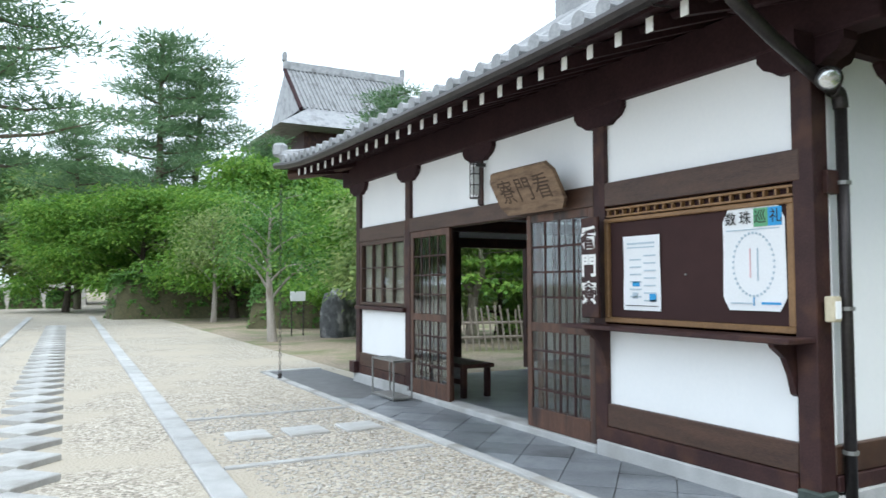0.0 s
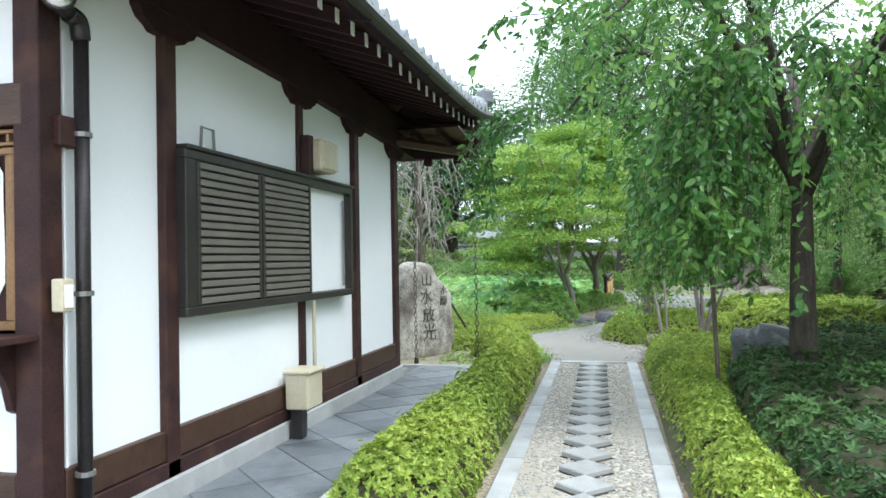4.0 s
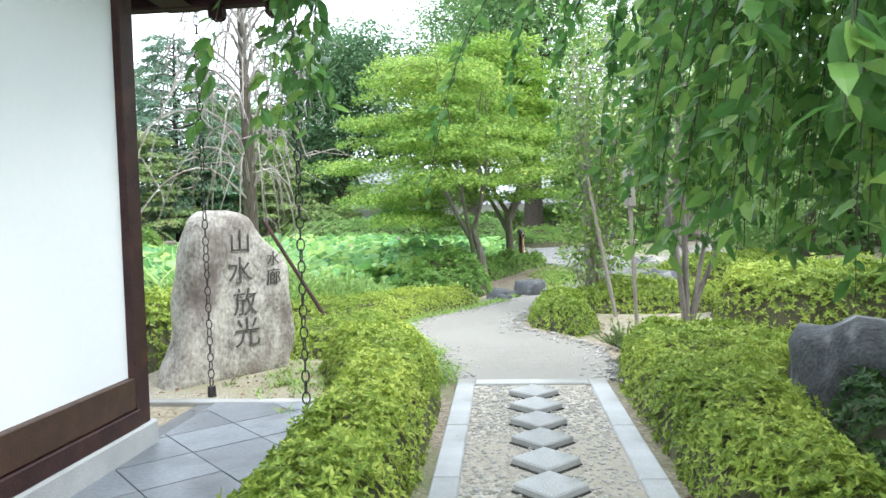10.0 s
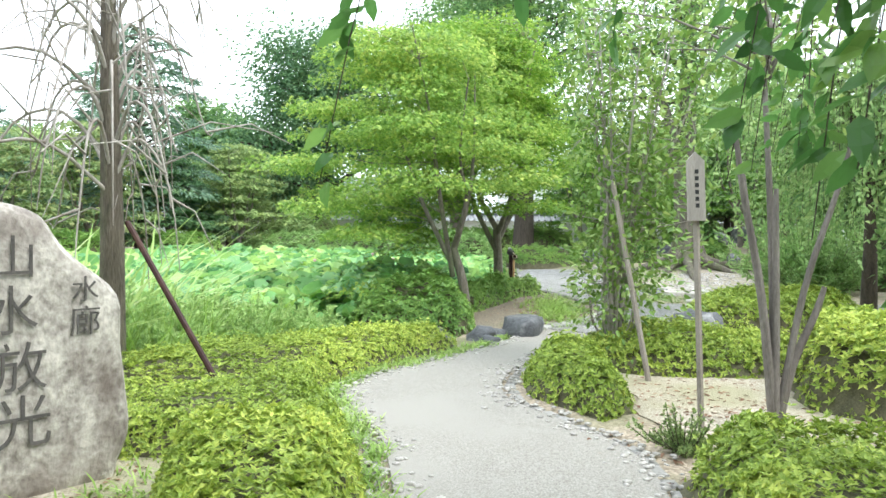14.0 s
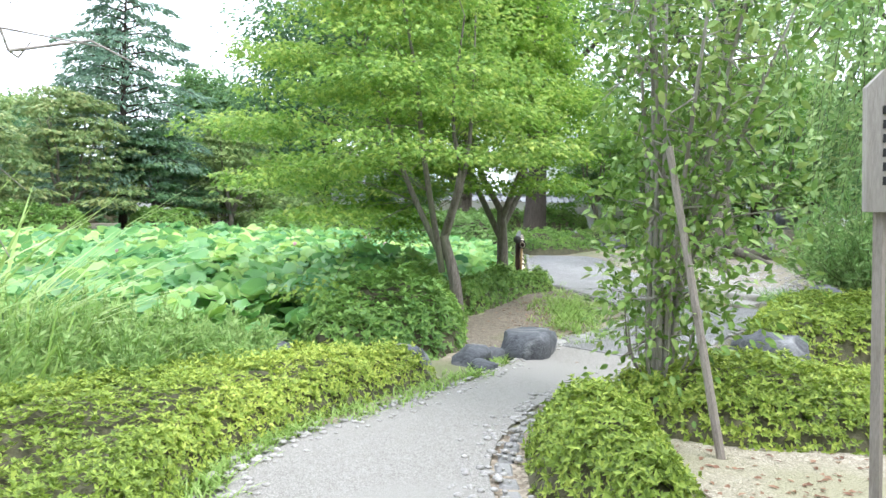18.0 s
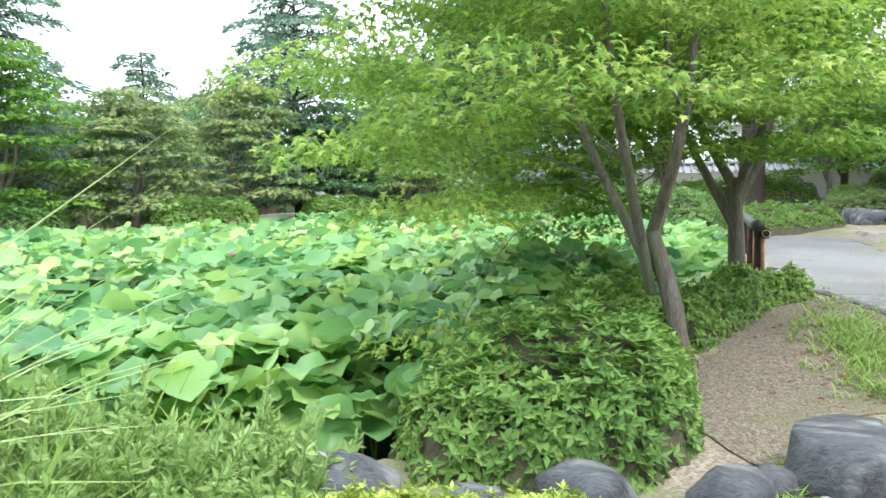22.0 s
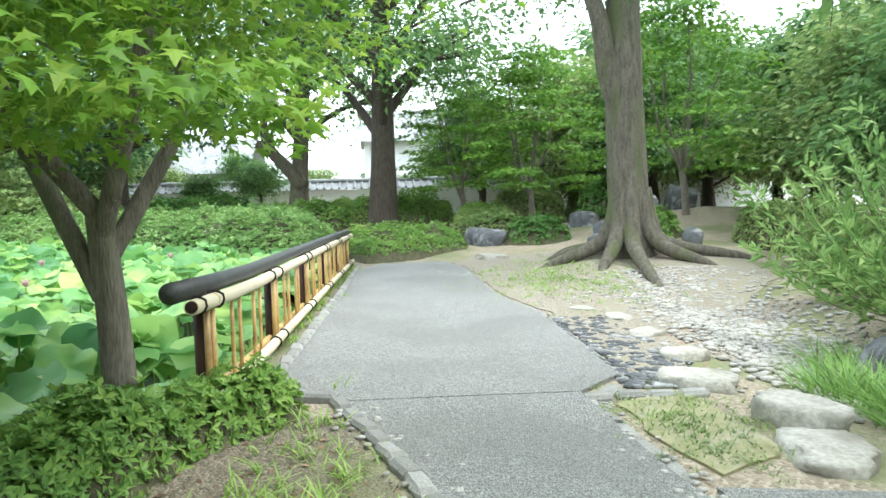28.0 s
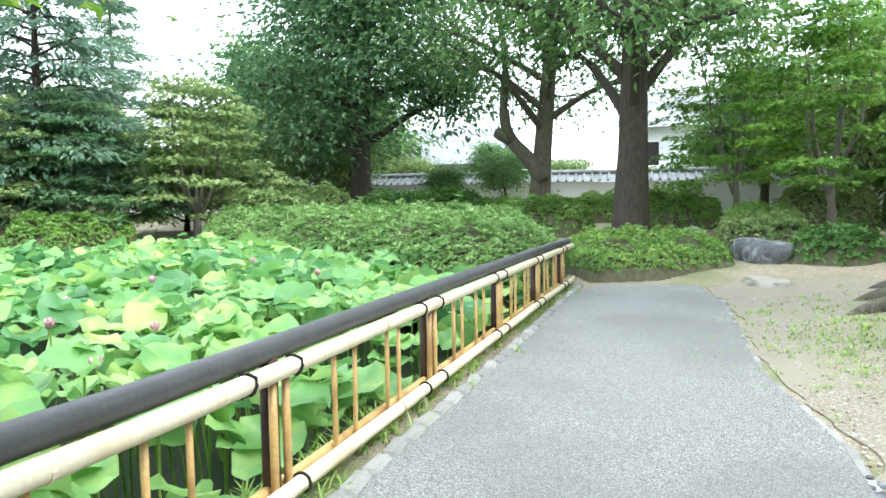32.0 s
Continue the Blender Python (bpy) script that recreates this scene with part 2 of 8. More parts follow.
ASPHALT = gravel_mat("pale worn asphalt", (0.135, 0.132, 0.124), (0.54, 0.53, 0.51), (0.295, 0.29, 0.272), 150, 1.0, stain=(0.215, 0.21, 0.195), patchy=0.45)
GRAVEL = gravel_mat("sandy court gravel", (0.20, 0.175, 0.14), (0.58, 0.54, 0.46), (0.41, 0.37, 0.305), 38, 1.0, stain=(0.43, 0.385, 0.31))
SOIL = gravel_mat("sandy garden soil", (0.19, 0.15, 0.105), (0.40, 0.34, 0.26), (0.29, 0.24, 0.175), 45, 0.6, stain=(0.17, 0.18, 0.085))
SAND = gravel_mat("pale sandy earth", (0.18, 0.153, 0.116), (0.37, 0.325, 0.26), (0.265, 0.232, 0.18), 70, 0.8, stain=(0.27, 0.24, 0.175))
SAND_PALE = gravel_mat("bleached sandy earth", (0.26, 0.225, 0.17), (0.52, 0.465, 0.375), (0.38, 0.335, 0.26), 70, 0.8, stain=(0.30, 0.28, 0.18))
DIRT = gravel_mat("brown garden earth", (0.12, 0.098, 0.072), (0.30, 0.25, 0.19), (0.20, 0.166, 0.122), 55, 1.0, stain=(0.17, 0.165, 0.085))
MOSS = mat("yellow green moss", (0.22, 0.21, 0.10), (0.36, 0.33, 0.20), 0.95, 7, 90, 0.8, stain=(0.36, 0.32, 0.25), stain_scale=3)
WATER = mat("murky pond water", (0.012, 0.018, 0.010), (0.02, 0.028, 0.014), 0.45, 2, 12, 0.05, spec=0.15)
AZALEA = leaf_mat("azalea leaf", (0.09, 0.16, 0.018), (0.27, 0.395, 0.04), (0.56, 0.645, 0.09), 0.32)
AZALEA_DARK = leaf_mat("dark shrub leaf", (0.045, 0.115, 0.018), (0.09, 0.21, 0.03), (0.19, 0.35, 0.055), 0.28)
CHERRY = leaf_mat("weeping cherry leaf", (0.038, 0.112, 0.020), (0.11, 0.26, 0.042), (0.32, 0.51, 0.08), 0.5, 0.3)
PALE_CHERRY = leaf_mat("pale cherry leaf", (0.12, 0.24, 0.05), (0.24, 0.40, 0.09), (0.44, 0.58, 0.16), 0.45)
FEATHER = leaf_mat("feathery leaf", (0.11, 0.23, 0.045), (0.22, 0.38, 0.08), (0.42, 0.58, 0.15), 0.4)
MAPLE = leaf_mat("maple leaf", (0.09, 0.20, 0.028), (0.24, 0.41, 0.052), (0.54, 0.63, 0.10), 0.5)
MAPLE_BARK = mat("grey maple bark", (0.10, 0.085, 0.068), (0.25, 0.22, 0.185), 0.92, 7, 38, 1.2, stretch=(2.4, 2.4, 0.4), stain=(0.16, 0.17, 0.10), stain_scale=1.6)
MAPLE_MID = leaf_mat("bright green maple leaf", (0.075, 0.18, 0.018), (0.19, 0.36, 0.03), (0.42, 0.56, 0.07), 0.5)
MAPLE_DEEP = leaf_mat("deep green maple leaf", (0.055, 0.15, 0.017), (0.13, 0.285, 0.026), (0.28, 0.45, 0.05), 0.45)
# Leaf tone raised by about a third: haze over far trees, put into the colour.
BROADLEAF = leaf_mat("broad leaf", (0.06, 0.145, 0.035), (0.135, 0.265, 0.058), (0.28, 0.43, 0.10), 0.45)
SHRUB_MID = leaf_mat("mid green shrub leaf", (0.08, 0.185, 0.028), (0.18, 0.335, 0.05), (0.34, 0.50, 0.08), 0.35)
# The cherry's shade is put into this green along with the leaf's own tone.
SHADE_SHRUB = leaf_mat("shaded deep green shrub leaf", (0.018, 0.05, 0.010), (0.042, 0.105, 0.017), (0.10, 0.20, 0.03), 0.2)
# Brightened like the broad leaf, with far haze in the green itself.
OLIVE = leaf_mat("olive green leaf", (0.11, 0.20, 0.045), (0.23, 0.34, 0.08), (0.42, 0.52, 0.13), 0.45)
PINE = leaf_mat("pine needle", (0.065, 0.14, 0.045), (0.125, 0.235, 0.075), (0.23, 0.35, 0.12), 0.35)
CAMELLIA = leaf_mat("camellia leaf", (0.08, 0.18, 0.022), (0.19, 0.33, 0.045), (0.42, 0.52, 0.12), 0.3, 0.35)
LOTUS = leaf_mat("lotus leaf", (0.075, 0.24, 0.07), (0.23, 0.47, 0.105), (0.56, 0.75, 0.15), 0.42, 0.36)
REED = leaf_mat("reed blade", (0.22, 0.36, 0.06), (0.36, 0.52, 0.11), (0.56, 0.66, 0.24), 0.4)
DARK_LEAF = leaf_mat("dark broad leaf", (0.045, 0.115, 0.036), (0.10, 0.21, 0.06), (0.21, 0.345, 0.10), 0.45)
BRONZE = leaf_mat("bronze tinted leaf", (0.10, 0.18, 0.05), (0.22, 0.33, 0.08), (0.44, 0.46, 0.13), 0.45)
WEED = leaf_mat("soft weed leaf", (0.18, 0.32, 0.07), (0.34, 0.52, 0.12), (0.56, 0.70, 0.22), 0.45)
GRASS = leaf_mat("grass blade", (0.14, 0.26, 0.03), (0.26, 0.42, 0.06), (0.42, 0.56, 0.13), 0.4)
HEDGE_CORE = mat("hedge twigs", (0.055, 0.055, 0.028), (0.13, 0.12, 0.065), 0.95, 9, 60, 0.6)

# ---- mesh helpers ----
rng = np.random.default_rng(7)
BASE = {}


def raw_mesh(name, co, faces_list, material, smooth=False):
    """faces_list: integer arrays of shape (n, corners)."""
    me = bpy.data.meshes.new(name)
    co = np.asarray(co, np.float32)
    faces_list = [np.asarray(f, np.int32) for f in faces_list if len(f)]
    loops = np.concatenate([f.ravel() for f in faces_list])
    totals = np.concatenate([np.full(len(f), f.shape[1], np.int32) for f in faces_list])
    me.vertices.add(len(co)), me.loops.add(len(loops)), me.polygons.add(len(totals))
    me.vertices.foreach_set("co", co.ravel())
    me.loops.foreach_set("vertex_index", loops)
    me.polygons.foreach_set("loop_start", np.concatenate([[0], np.cumsum(totals)[:-1]]).astype(np.int32))
    me.polygons.foreach_set("use_smooth", np.full(len(totals), smooth))
    me.materials.append(material)
    me.update(calc_edges=True)
    me.validate()
    return me


class Build:
    """Collects boxes, tubes and sheets in world metres, then makes ONE mesh object of them."""

    def __init__(self):
        self.co, self.faces, self.count = [], {}, 0

    def add(self, co, faces):
        co = np.asarray(co, float).reshape(-1, 3)
        by = {}
        for f in faces:
            by.setdefault(len(f), []).append(f)
        for k, f in by.items():
            self.faces.setdefault(k, []).append(np.asarray(f, np.int32) + self.count)
        self.co.append(co)
        self.count += len(co)
        return self

    def box(self, lo, hi, bevel=0.006, turn=None, at=None):
        """A box with chamfered edges between two corners; turn: a 3x3 matrix, round the point at."""
        lo, hi = np.minimum(lo, hi).astype(float), np.maximum(lo, hi).astype(float)
        half = (hi - lo) / 2
        b = min(bevel, half.min() * 0.6)
        co = np.where(np.abs(CUBE_CO) > 0.95, np.sign(CUBE_CO) * half, np.sign(CUBE_CO) * (half - b))
        if turn is not None:
            pivot = (lo + hi) / 2 if at is None else np.asarray(at, float)
            co = (co + (lo + hi) / 2 - pivot) @ np.asarray(turn).T + pivot
        else:
            co = co + (lo + hi) / 2
        return self.add(co, CUBE_FACES)

    def tube(self, line, radii, sides=8, caps=True):
        """A tapered round bar along a line of points."""
        line = np.asarray(line, float)
        radii = np.broadcast_to(np.asarray(radii, float), len(line))
        way = np.gradient(line, axis=0)
        way /= np.linalg.norm(way, axis=1, keepdims=True) + 1e-9
        ref = np.array([0, 0, 1.0]) if abs(way[0, 2]) < 0.9 else np.array([1.0, 0, 0])
        u = np.cross(way, ref)
        u /= np.linalg.norm(u, axis=1, keepdims=True) + 1e-9
        v = np.cross(way, u)
        ang = np.linspace(0, 2 * np.pi, sides, endpoint=False)
        ring = line[:, None] + radii[:, None, None] * (np.cos(ang)[None, :, None] * u[:, None] + np.sin(ang)[None, :, None] * v[:, None])
        k = len(line)
        faces = [(i * sides + j, i * sides + (j + 1) % sides, (i + 1) * sides + (j + 1) % sides, (i + 1) * sides + j) for i in range(k - 1) for j in range(sides)]
        if caps:
            faces += [tuple(range(sides - 1, -1, -1)), tuple((k - 1) * sides + j for j in range(sides))]
        return self.add(ring.reshape(-1, 3), faces)

    def strip(self, left, right, thick=0.05, rise=0.0):
        """A band of ground between two lines of (x, y), laid on the terrain."""
        left, right = np.asarray(left, float), np.asarray(right, float)
        k = len(left)
        top = []
        for p in (*left, *right):
            top.append((p[0], p[1], land(p[0], p[1]) + rise))
        co = np.array(top + [(x, y, z - thick) for x, y, z in top])
        faces = []
        for i in range(k - 1):
            a, b, c, d = i, i + 1, k + i + 1, k + i
            faces += [(a, d, c, b), (a, b, b + 2 * k, a + 2 * k), (d, d + 2 * k, c + 2 * k, c)]
        faces += [(0, 2 * k, 3 * k, k), (k - 1, 2 * k - 1, 4 * k - 1, 3 * k - 1)]
        return self.add(co, faces)

    def mesh(self, name, material, base=(0, 0, 0), smooth=False):
        co = np.concatenate(self.co) - np.asarray(base, float)
        return raw_mesh(name, co, [np.concatenate(f) for f in self.faces.values()], material, smooth)


def cube_template():
    bm = bmesh.new()
    bmesh.ops.create_cube(bm, size=2)
    bmesh.ops.bevel(bm, geom=bm.edges[:], offset=0.1, segments=1, affect="EDGES", profile=0.5)
    co = np.array([v.co[:] for v in bm.verts])
    faces = [tuple(v.index for v in f.verts) for f in bm.faces]
    bm.free()
    return co, faces


CUBE_CO, CUBE_FACES = cube_template()


def thing(name, at, label="", category="", group="", kind=""):
    """A thing of parts: an Empty at its base."""
    ob = new(name)
    ob.empty_display_size = 0.1
    ob.location = at
    BASE[ob.name] = np.array(at, float)
    return tagged(ob, label, category, group, kind)


def part(name, build, material, parent=None, label="", smooth=False, category="", group="", kind=""):
    """Links a Build as ONE mesh object, under a thing or a part, or as a thing or piece of the setting of its own."""
    base = BASE.get(parent.name, np.zeros(3)) if parent else np.zeros(3)
    if parent is None:
        co = np.concatenate(build.co)
        base = np.array([*(co[:, :2].min(0) + co[:, :2].max(0)) / 2, co[:, 2].min()])
    ob = new(name, build.mesh(name, material, base, smooth))
    if parent:
        ob.parent = parent
    else:
        ob.location = base
    BASE[ob.name] = base
    return tagged(ob, label, category, group, kind)


def box_part(name, lo, hi, material, parent=None, label="", bevel=0.006, **tags):
    return part(name, Build().box(lo, hi, bevel), material, parent, label, **tags)


def spin(axis, degrees):
    return np.array(Matrix.Rotation(radians(degrees), 3, axis))


def smooth_line(points, steps=6):
    """A line of points rounded by Catmull-Rom."""
    p = np.asarray(points, float)
    p = np.vstack([2 * p[0] - p[1], p, 2 * p[-1] - p[-2]])
    out = []
    for i in range(1, len(p) - 2):
        for s in np.linspace(0, 1, steps, endpoint=False):
            a, b, c, d = p[i - 1], p[i], p[i + 1], p[i + 2]
            out.append(0.5 * (2 * b + (c - a) * s + (2 * a - 5 * b + 4 * c - d) * s * s + (3 * b - a - 3 * c + d) * s**3))
    return np.array(out + [p[-2]])


def unit(v):
    return v / (np.linalg.norm(v, axis=-1, keepdims=True) + 1e-9)


def leaves(name, at, way, up, length, width, material, parent=None, shape="kite", bend=0.25, label="", **tags):
    """Many leaves as one mesh. at: their feet; way: where their tips point; up: their upper side."""
    n = len(at)
    way, length, width = unit(way), np.broadcast_to(length, n)[:, None], np.broadcast_to(width, n)[:, None]
    side = unit(np.cross(way, up))
    top = unit(np.cross(side, way))

    def at_(along, across, lift):
        return at + way * length * along + side * width * across + top * length * lift

    if shape == "kite":
        rows = [at_(0, 0, 0), at_(0.45, 0.5, 0.04), at_(1, 0, -bend), at_(0.45, -0.5, 0.04)]
        tris = [(0, 1, 2), (0, 2, 3)]
        quads = []
    elif shape == "leaf":
        rows = [at_(0, 0, 0), at_(0.28, 0.45, 0.05), at_(0.28, -0.45, 0.05), at_(0.62, 0.42, -0.2 * bend), at_(0.62, -0.42, -0.2 * bend), at_(1, 0, -bend), at_(0.3, 0, 0.0), at_(0.64, 0, -0.3 * bend)]
        tris, quads = [(0, 1, 6), (0, 6, 2), (3, 5, 7), (7, 5, 4)], [(1, 3, 7, 6), (6, 7, 4, 2)]
    elif shape == "blade":
        rows = [at_(0, 0.5, 0), at_(0, -0.5, 0), at_(0.35, 0.5, 0.06 - 0.15 * bend), at_(0.35, -0.5, 0.06 - 0.15 * bend), at_(0.7, 0.4, -0.5 * bend), at_(0.7, -0.4, -0.5 * bend), at_(1, 0, -bend)]
        tris, quads = [(4, 6, 5)], [(0, 2, 3, 1), (2, 4, 5, 3)]
    else:
        tips, rows, tris, quads = [(-0.10, 0.45), (0.38, 0.62), (1.0, 0.0), (0.38, -0.62), (-0.10, -0.45)], [], [], []
        notches = [(0.22, 0.22), (0.42, 0.20), (0.42, -0.20), (0.22, -0.22), (0.0, 0.0)]
        for (a, b), (c, d) in zip(tips, notches):
            rows += [at_(a, b, -bend * 0.6), at_(c, d, -bend * 0.25)]
        rows.append(at_(0.18, 0, 0))
        tris = [(i, (i + 1) % 10, 10) for i in range(10)]
    k = len(rows)
    co = np.stack(rows, 1).reshape(-1, 3)
    first = (np.arange(n) * k)[:, None, None]
    fl = [(np.array(f)[None] + first).reshape(-1, len(f[0])) for f in (tris, quads) if f]
    base = BASE[parent.name] if parent else np.zeros(3)
    ob = new(name, raw_mesh(name, co - base, fl, material))
    if parent:
        ob.parent = parent
    BASE[ob.name] = base
    return tagged(ob, label, **tags)


def ball_points(n, r):
    """Random directions and points in a ball."""
    v = unit(rng.normal(size=(n, 3)))
    return v * r * rng.random((n, 1)) ** (1 / 3)


# ---- terrain ----
POND = np.array([(17.9, 3.0), (18.4, 2.2), (20.5, 1.9), (22.5, 1.3), (24.5, 0.75), (30, 0.62), (36.5, 0.75), (38.6, 1.6), (41.5, 5.5), (40.5, 10.5), (36, 13), (30, 15.5), (24, 19), (16, 17), (13.6, 12), (13.4, 7.0), (15.2, 5.2), (17.0, 4.0)])


def pond_depth(x, y):
    """Signed distance to the pond's edge, positive inside."""
    a, b = POND, np.roll(POND, -1, 0)
    p = np.array([x, y])
    ab = b - a
    s = np.clip(((p - a) * ab).sum(1) / (ab**2).sum(1), 0, 1)
    d = np.linalg.norm(a + s[:, None] * ab - p, axis=1).min()
    cross = ((a[:, 1] > y) != (b[:, 1] > y)) & (x < (b[:, 0] - a[:, 0]) * (y - a[:, 1]) / (b[:, 1] - a[:, 1] + 1e-12) + a[:, 0])
    return d if cross.sum() % 2 else -d


def land(x, y):
    """The ground's height."""
    z = float(np.interp(x, [0, 22, 24.5, 28, 31, 37, 41, 46, 60], [0, 0, 0.05, -0.02, -0.08, -0.14, 0.1, 0.3, 0.3]))
    z += 0.35 * math.exp(-((x - 34.0) ** 2 + (y + 5.6) ** 2) / 5.0) + 0.9 * math.exp(-((x - 40) ** 2 + (y + 10.5) ** 2) / 22.0)
    z -= 0.30 * math.exp(-((y + 5.0 + 0.15 * (x - 27)) ** 2) / 0.8) * float(np.interp(x, [22.5, 24.5, 30, 32], [0, 1, 1, 0]))
    if 12 < x < 43 and 0 < y < 20:
        d = pond_depth(x, y)
        z -= 1.1 * float(np.interp(d, [-0.15, 0.7], [0, 1]))
    return z


def sheet(name, xs, ys, material, rise=0.0, label="", keep=None, rough=0.0):
    """A piece of ground on a grid."""
    gx, gy = np.meshgrid(xs, ys, indexing="ij")
    co = np.array([(x, y, land(x, y) + rise) for x, y in zip(gx.ravel(), gy.ravel())])
    if rough:
        co[:, 2] += np.array([noise.noise((p[0] * 1.7, p[1] * 1.7, 0.3)) * rough for p in co])
    ny = len(ys)
    i, j = np.meshgrid(np.arange(len(xs) - 1), np.arange(ny - 1), indexing="ij")
    a = (i * ny + j).ravel()
    f = np.stack([a, a + ny, a + ny + 1, a + 1], 1)
    ob = new(name, raw_mesh(name, co, [f], material, True))
    BASE[ob.name] = np.zeros(3)
    return tagged(ob, label, kind="structure")


def flat(name, pts, z, thick, material, label="", parent=None, **tags):
    """A flat slab from an outline."""
    pts = np.asarray(pts, float)
    k = len(pts)
    co = np.vstack([np.c_[pts, np.full(k, z)], np.c_[pts, np.full(k, z - thick)]])
    area = (pts[:, 0] * np.roll(pts[:, 1], -1) - pts[:, 1] * np.roll(pts[:, 0], -1)).sum()
    order = list(range(k)) if area > 0 else list(range(k - 1, -1, -1))
    faces = [tuple(order), tuple(i + k for i in reversed(order))]
    faces += [(order[i], order[i] + k, order[(i + 1) % k] + k, order[(i + 1) % k]) for i in range(k)]
    return part(name, Build().add(co, faces), material, parent, label, **tags)


xs = np.concatenate([[-900, -300, -100, -50], np.arange(-24, 12, 2.0), np.arange(12, 44, 0.4), np.arange(44, 66, 2.0), [80, 120, 300, 900]])
ys = np.concatenate([[-900, -300, -100, -50, -30], np.arange(-20, -8, 2.0), np.arange(-8, 20, 0.4), np.arange(20, 60, 3.0), [80, 120, 300, 900]])
sheet("ground", xs, ys, SOIL, 0, "sandy garden soil with patches of moss")

# ---- ground surfaces ----
def patch(name, outline, material, rise, label, step=0.35):
    """A thin sheet of ground inside an outline of (x, y), draped on the terrain."""
    line = np.asarray(outline, float)
    fine = []
    for a, b in zip(line, np.roll(line, -1, 0)):
        k = max(1, int(np.linalg.norm(b - a) / 0.15))
        fine += [a + (b - a) * i / k for i in range(k)]
    line = np.array([p + 0.13 * np.array([noise.noise((p[0] * 2.3, p[1] * 2.3, 3.1)), noise.noise((p[0] * 2.3, p[1] * 2.3, 8.4))]) + 0.04 * noise.noise((p[0] * 9, p[1] * 9, 1.1)) for p in fine])
    bm = bmesh.new()
    vs = [bm.verts.new((x, y, 0)) for x, y in line]
    bm.faces.new(vs)
    lo, hi = line.min(0), line.max(0)
    for axis in (0, 1):
        for s in np.arange(lo[axis] + step, hi[axis], step):
            co, no = ((s, 0, 0), (1, 0, 0)) if axis == 0 else ((0, s, 0), (0, 1, 0))
            bmesh.ops.bisect_plane(bm, geom=bm.verts[:] + bm.edges[:] + bm.faces[:], plane_co=co, plane_no=no)
    for v in bm.verts:
        v.co.z = land(v.co.x, v.co.y) + rise
    skirt = bmesh.ops.extrude_edge_only(bm, edges=[e for e in bm.edges if e.is_boundary])
    for v in skirt["geom"]:
        if isinstance(v, bmesh.types.BMVert):
            v.co.z -= 0.05
    me = bpy.data.meshes.new(name)
    bm.to_mesh(me)
    bm.free()
    me.materials.append(material)
    ob = new(name, me)
    BASE[ob.name] = np.zeros(3)
    return tagged(ob, label, kind="structure")


flat("forecourt_gravel", [(-60, -2.6), (3.2, -2.6), (3.2, 0.9), (5.0, 1.6), (5.0, 60), (-60, 60)], 0.006, 0.03, GRAVEL, "pale sandy gravel of the forecourt", kind="structure")

LEFT = smooth_line([(12.06, 0.86), (12.7, 0.98), (13.6, 1.2), (14.3, 1.52), (14.9, 1.7), (15.6, 1.52), (16.4, 1.08), (17.3, 0.62), (18.0, 0.36), (18.9, -0.05), (19.8, -0.62), (20.7, -1.04), (21.4, -1.18), (22.0, -1.2), (22.6, -1.04), (23.4, -0.78), (24.2, -0.48)])
RIGHT = smooth_line([(12.08, -0.29), (12.8, -0.38), (13.5, -0.3), (14.1, 0.02), (14.7, 0.38), (15.3, 0.46), (16.0, 0.36), (16.7, 0.1), (17.4, -0.38), (18.2, -0.98), (18.9, -1.45), (19.6, -1.85), (20.2, -2.15), (20.8, -2.42), (21.6, -2.5), (22.6, -2.2), (24.2, -2.06)])
CUT = 6 * 9
part("garden_path", Build().strip(LEFT[: CUT + 1], RIGHT[: CUT + 1], 0.06, 0.022), PATHMIX, None, "pale winding path of fine gravel", kind="structure")
part("walkway", Build().strip(LEFT[CUT:], RIGHT[CUT:], 0.10, 0.03), ASPHALT, None, "worn grey asphalt walkway at the fork", kind="structure")
bx = np.linspace(24.2, 36.6, 30)
part("causeway", Build().strip(np.c_[bx, np.interp(bx, [24.2, 24.4, 35, 36.6], [-0.45, 0.1, 0.1, -0.3])], np.c_[bx, np.interp(bx, [24.2, 24.5, 28.2, 30, 34.7, 36.6], [-2.06, -2.45, -2.5, -2.25, -2.15, -1.9])], 0.25, 0.034), ASPHALT, None, "worn grey asphalt causeway beside the lotus pond", kind="structure")
part("side_path", Build().strip([(20.8, -2.40), (21.2, -3.1), (21.7, -4.4), (22.0, -7), (22.3, -12)], [(22.6, -2.3), (22.45, -3.1), (22.7, -4.2), (23.1, -7), (23.5, -12)], 0.06, 0.028), ASPHALT, None, "grey asphalt side path", kind="structure")
patch("sand_patch", [(13.5, -0.75), (14.4, -0.5), (15.8, -0.5), (16.2, -1.0), (16.0, -2.0), (15.0, -2.4), (14.0, -2.0), (13.4, -1.4)], SAND_PALE, 0.012, "pale sandy earth under the pruned tree")
patch("stone_forecourt", [(11.4, 1.7), (13.3, 1.9), (13.4, 2.6), (12.8, 3.5), (11.4, 5.0)], SAND_PALE, 0.012, "pale sandy earth in front of the standing stone")
patch("sand_bank", [(24.6, -2.55), (28.2, -2.6), (30, -2.35), (34.7, -2.25), (36.4, -2.0), (37.5, -2.6), (37, -4.5), (34.5, -7.5), (31, -7.0), (28.8, -4.8), (26.8, -3.6), (24.6, -3.0)], SAND, 0.014, "pale trodden earth beside the big tree")
patch("dirt_island", [(18.4, 0.5), (19.2, 0.1), (20.2, -0.55), (21.4, -1.05), (22.4, -1.0), (23.9, -0.5), (24.0, -0.1), (22.6, 0.5), (20.8, 0.85), (19.2, 1.1)], DIRT, 0.012, "brown earth with thin weeds inside the bend")
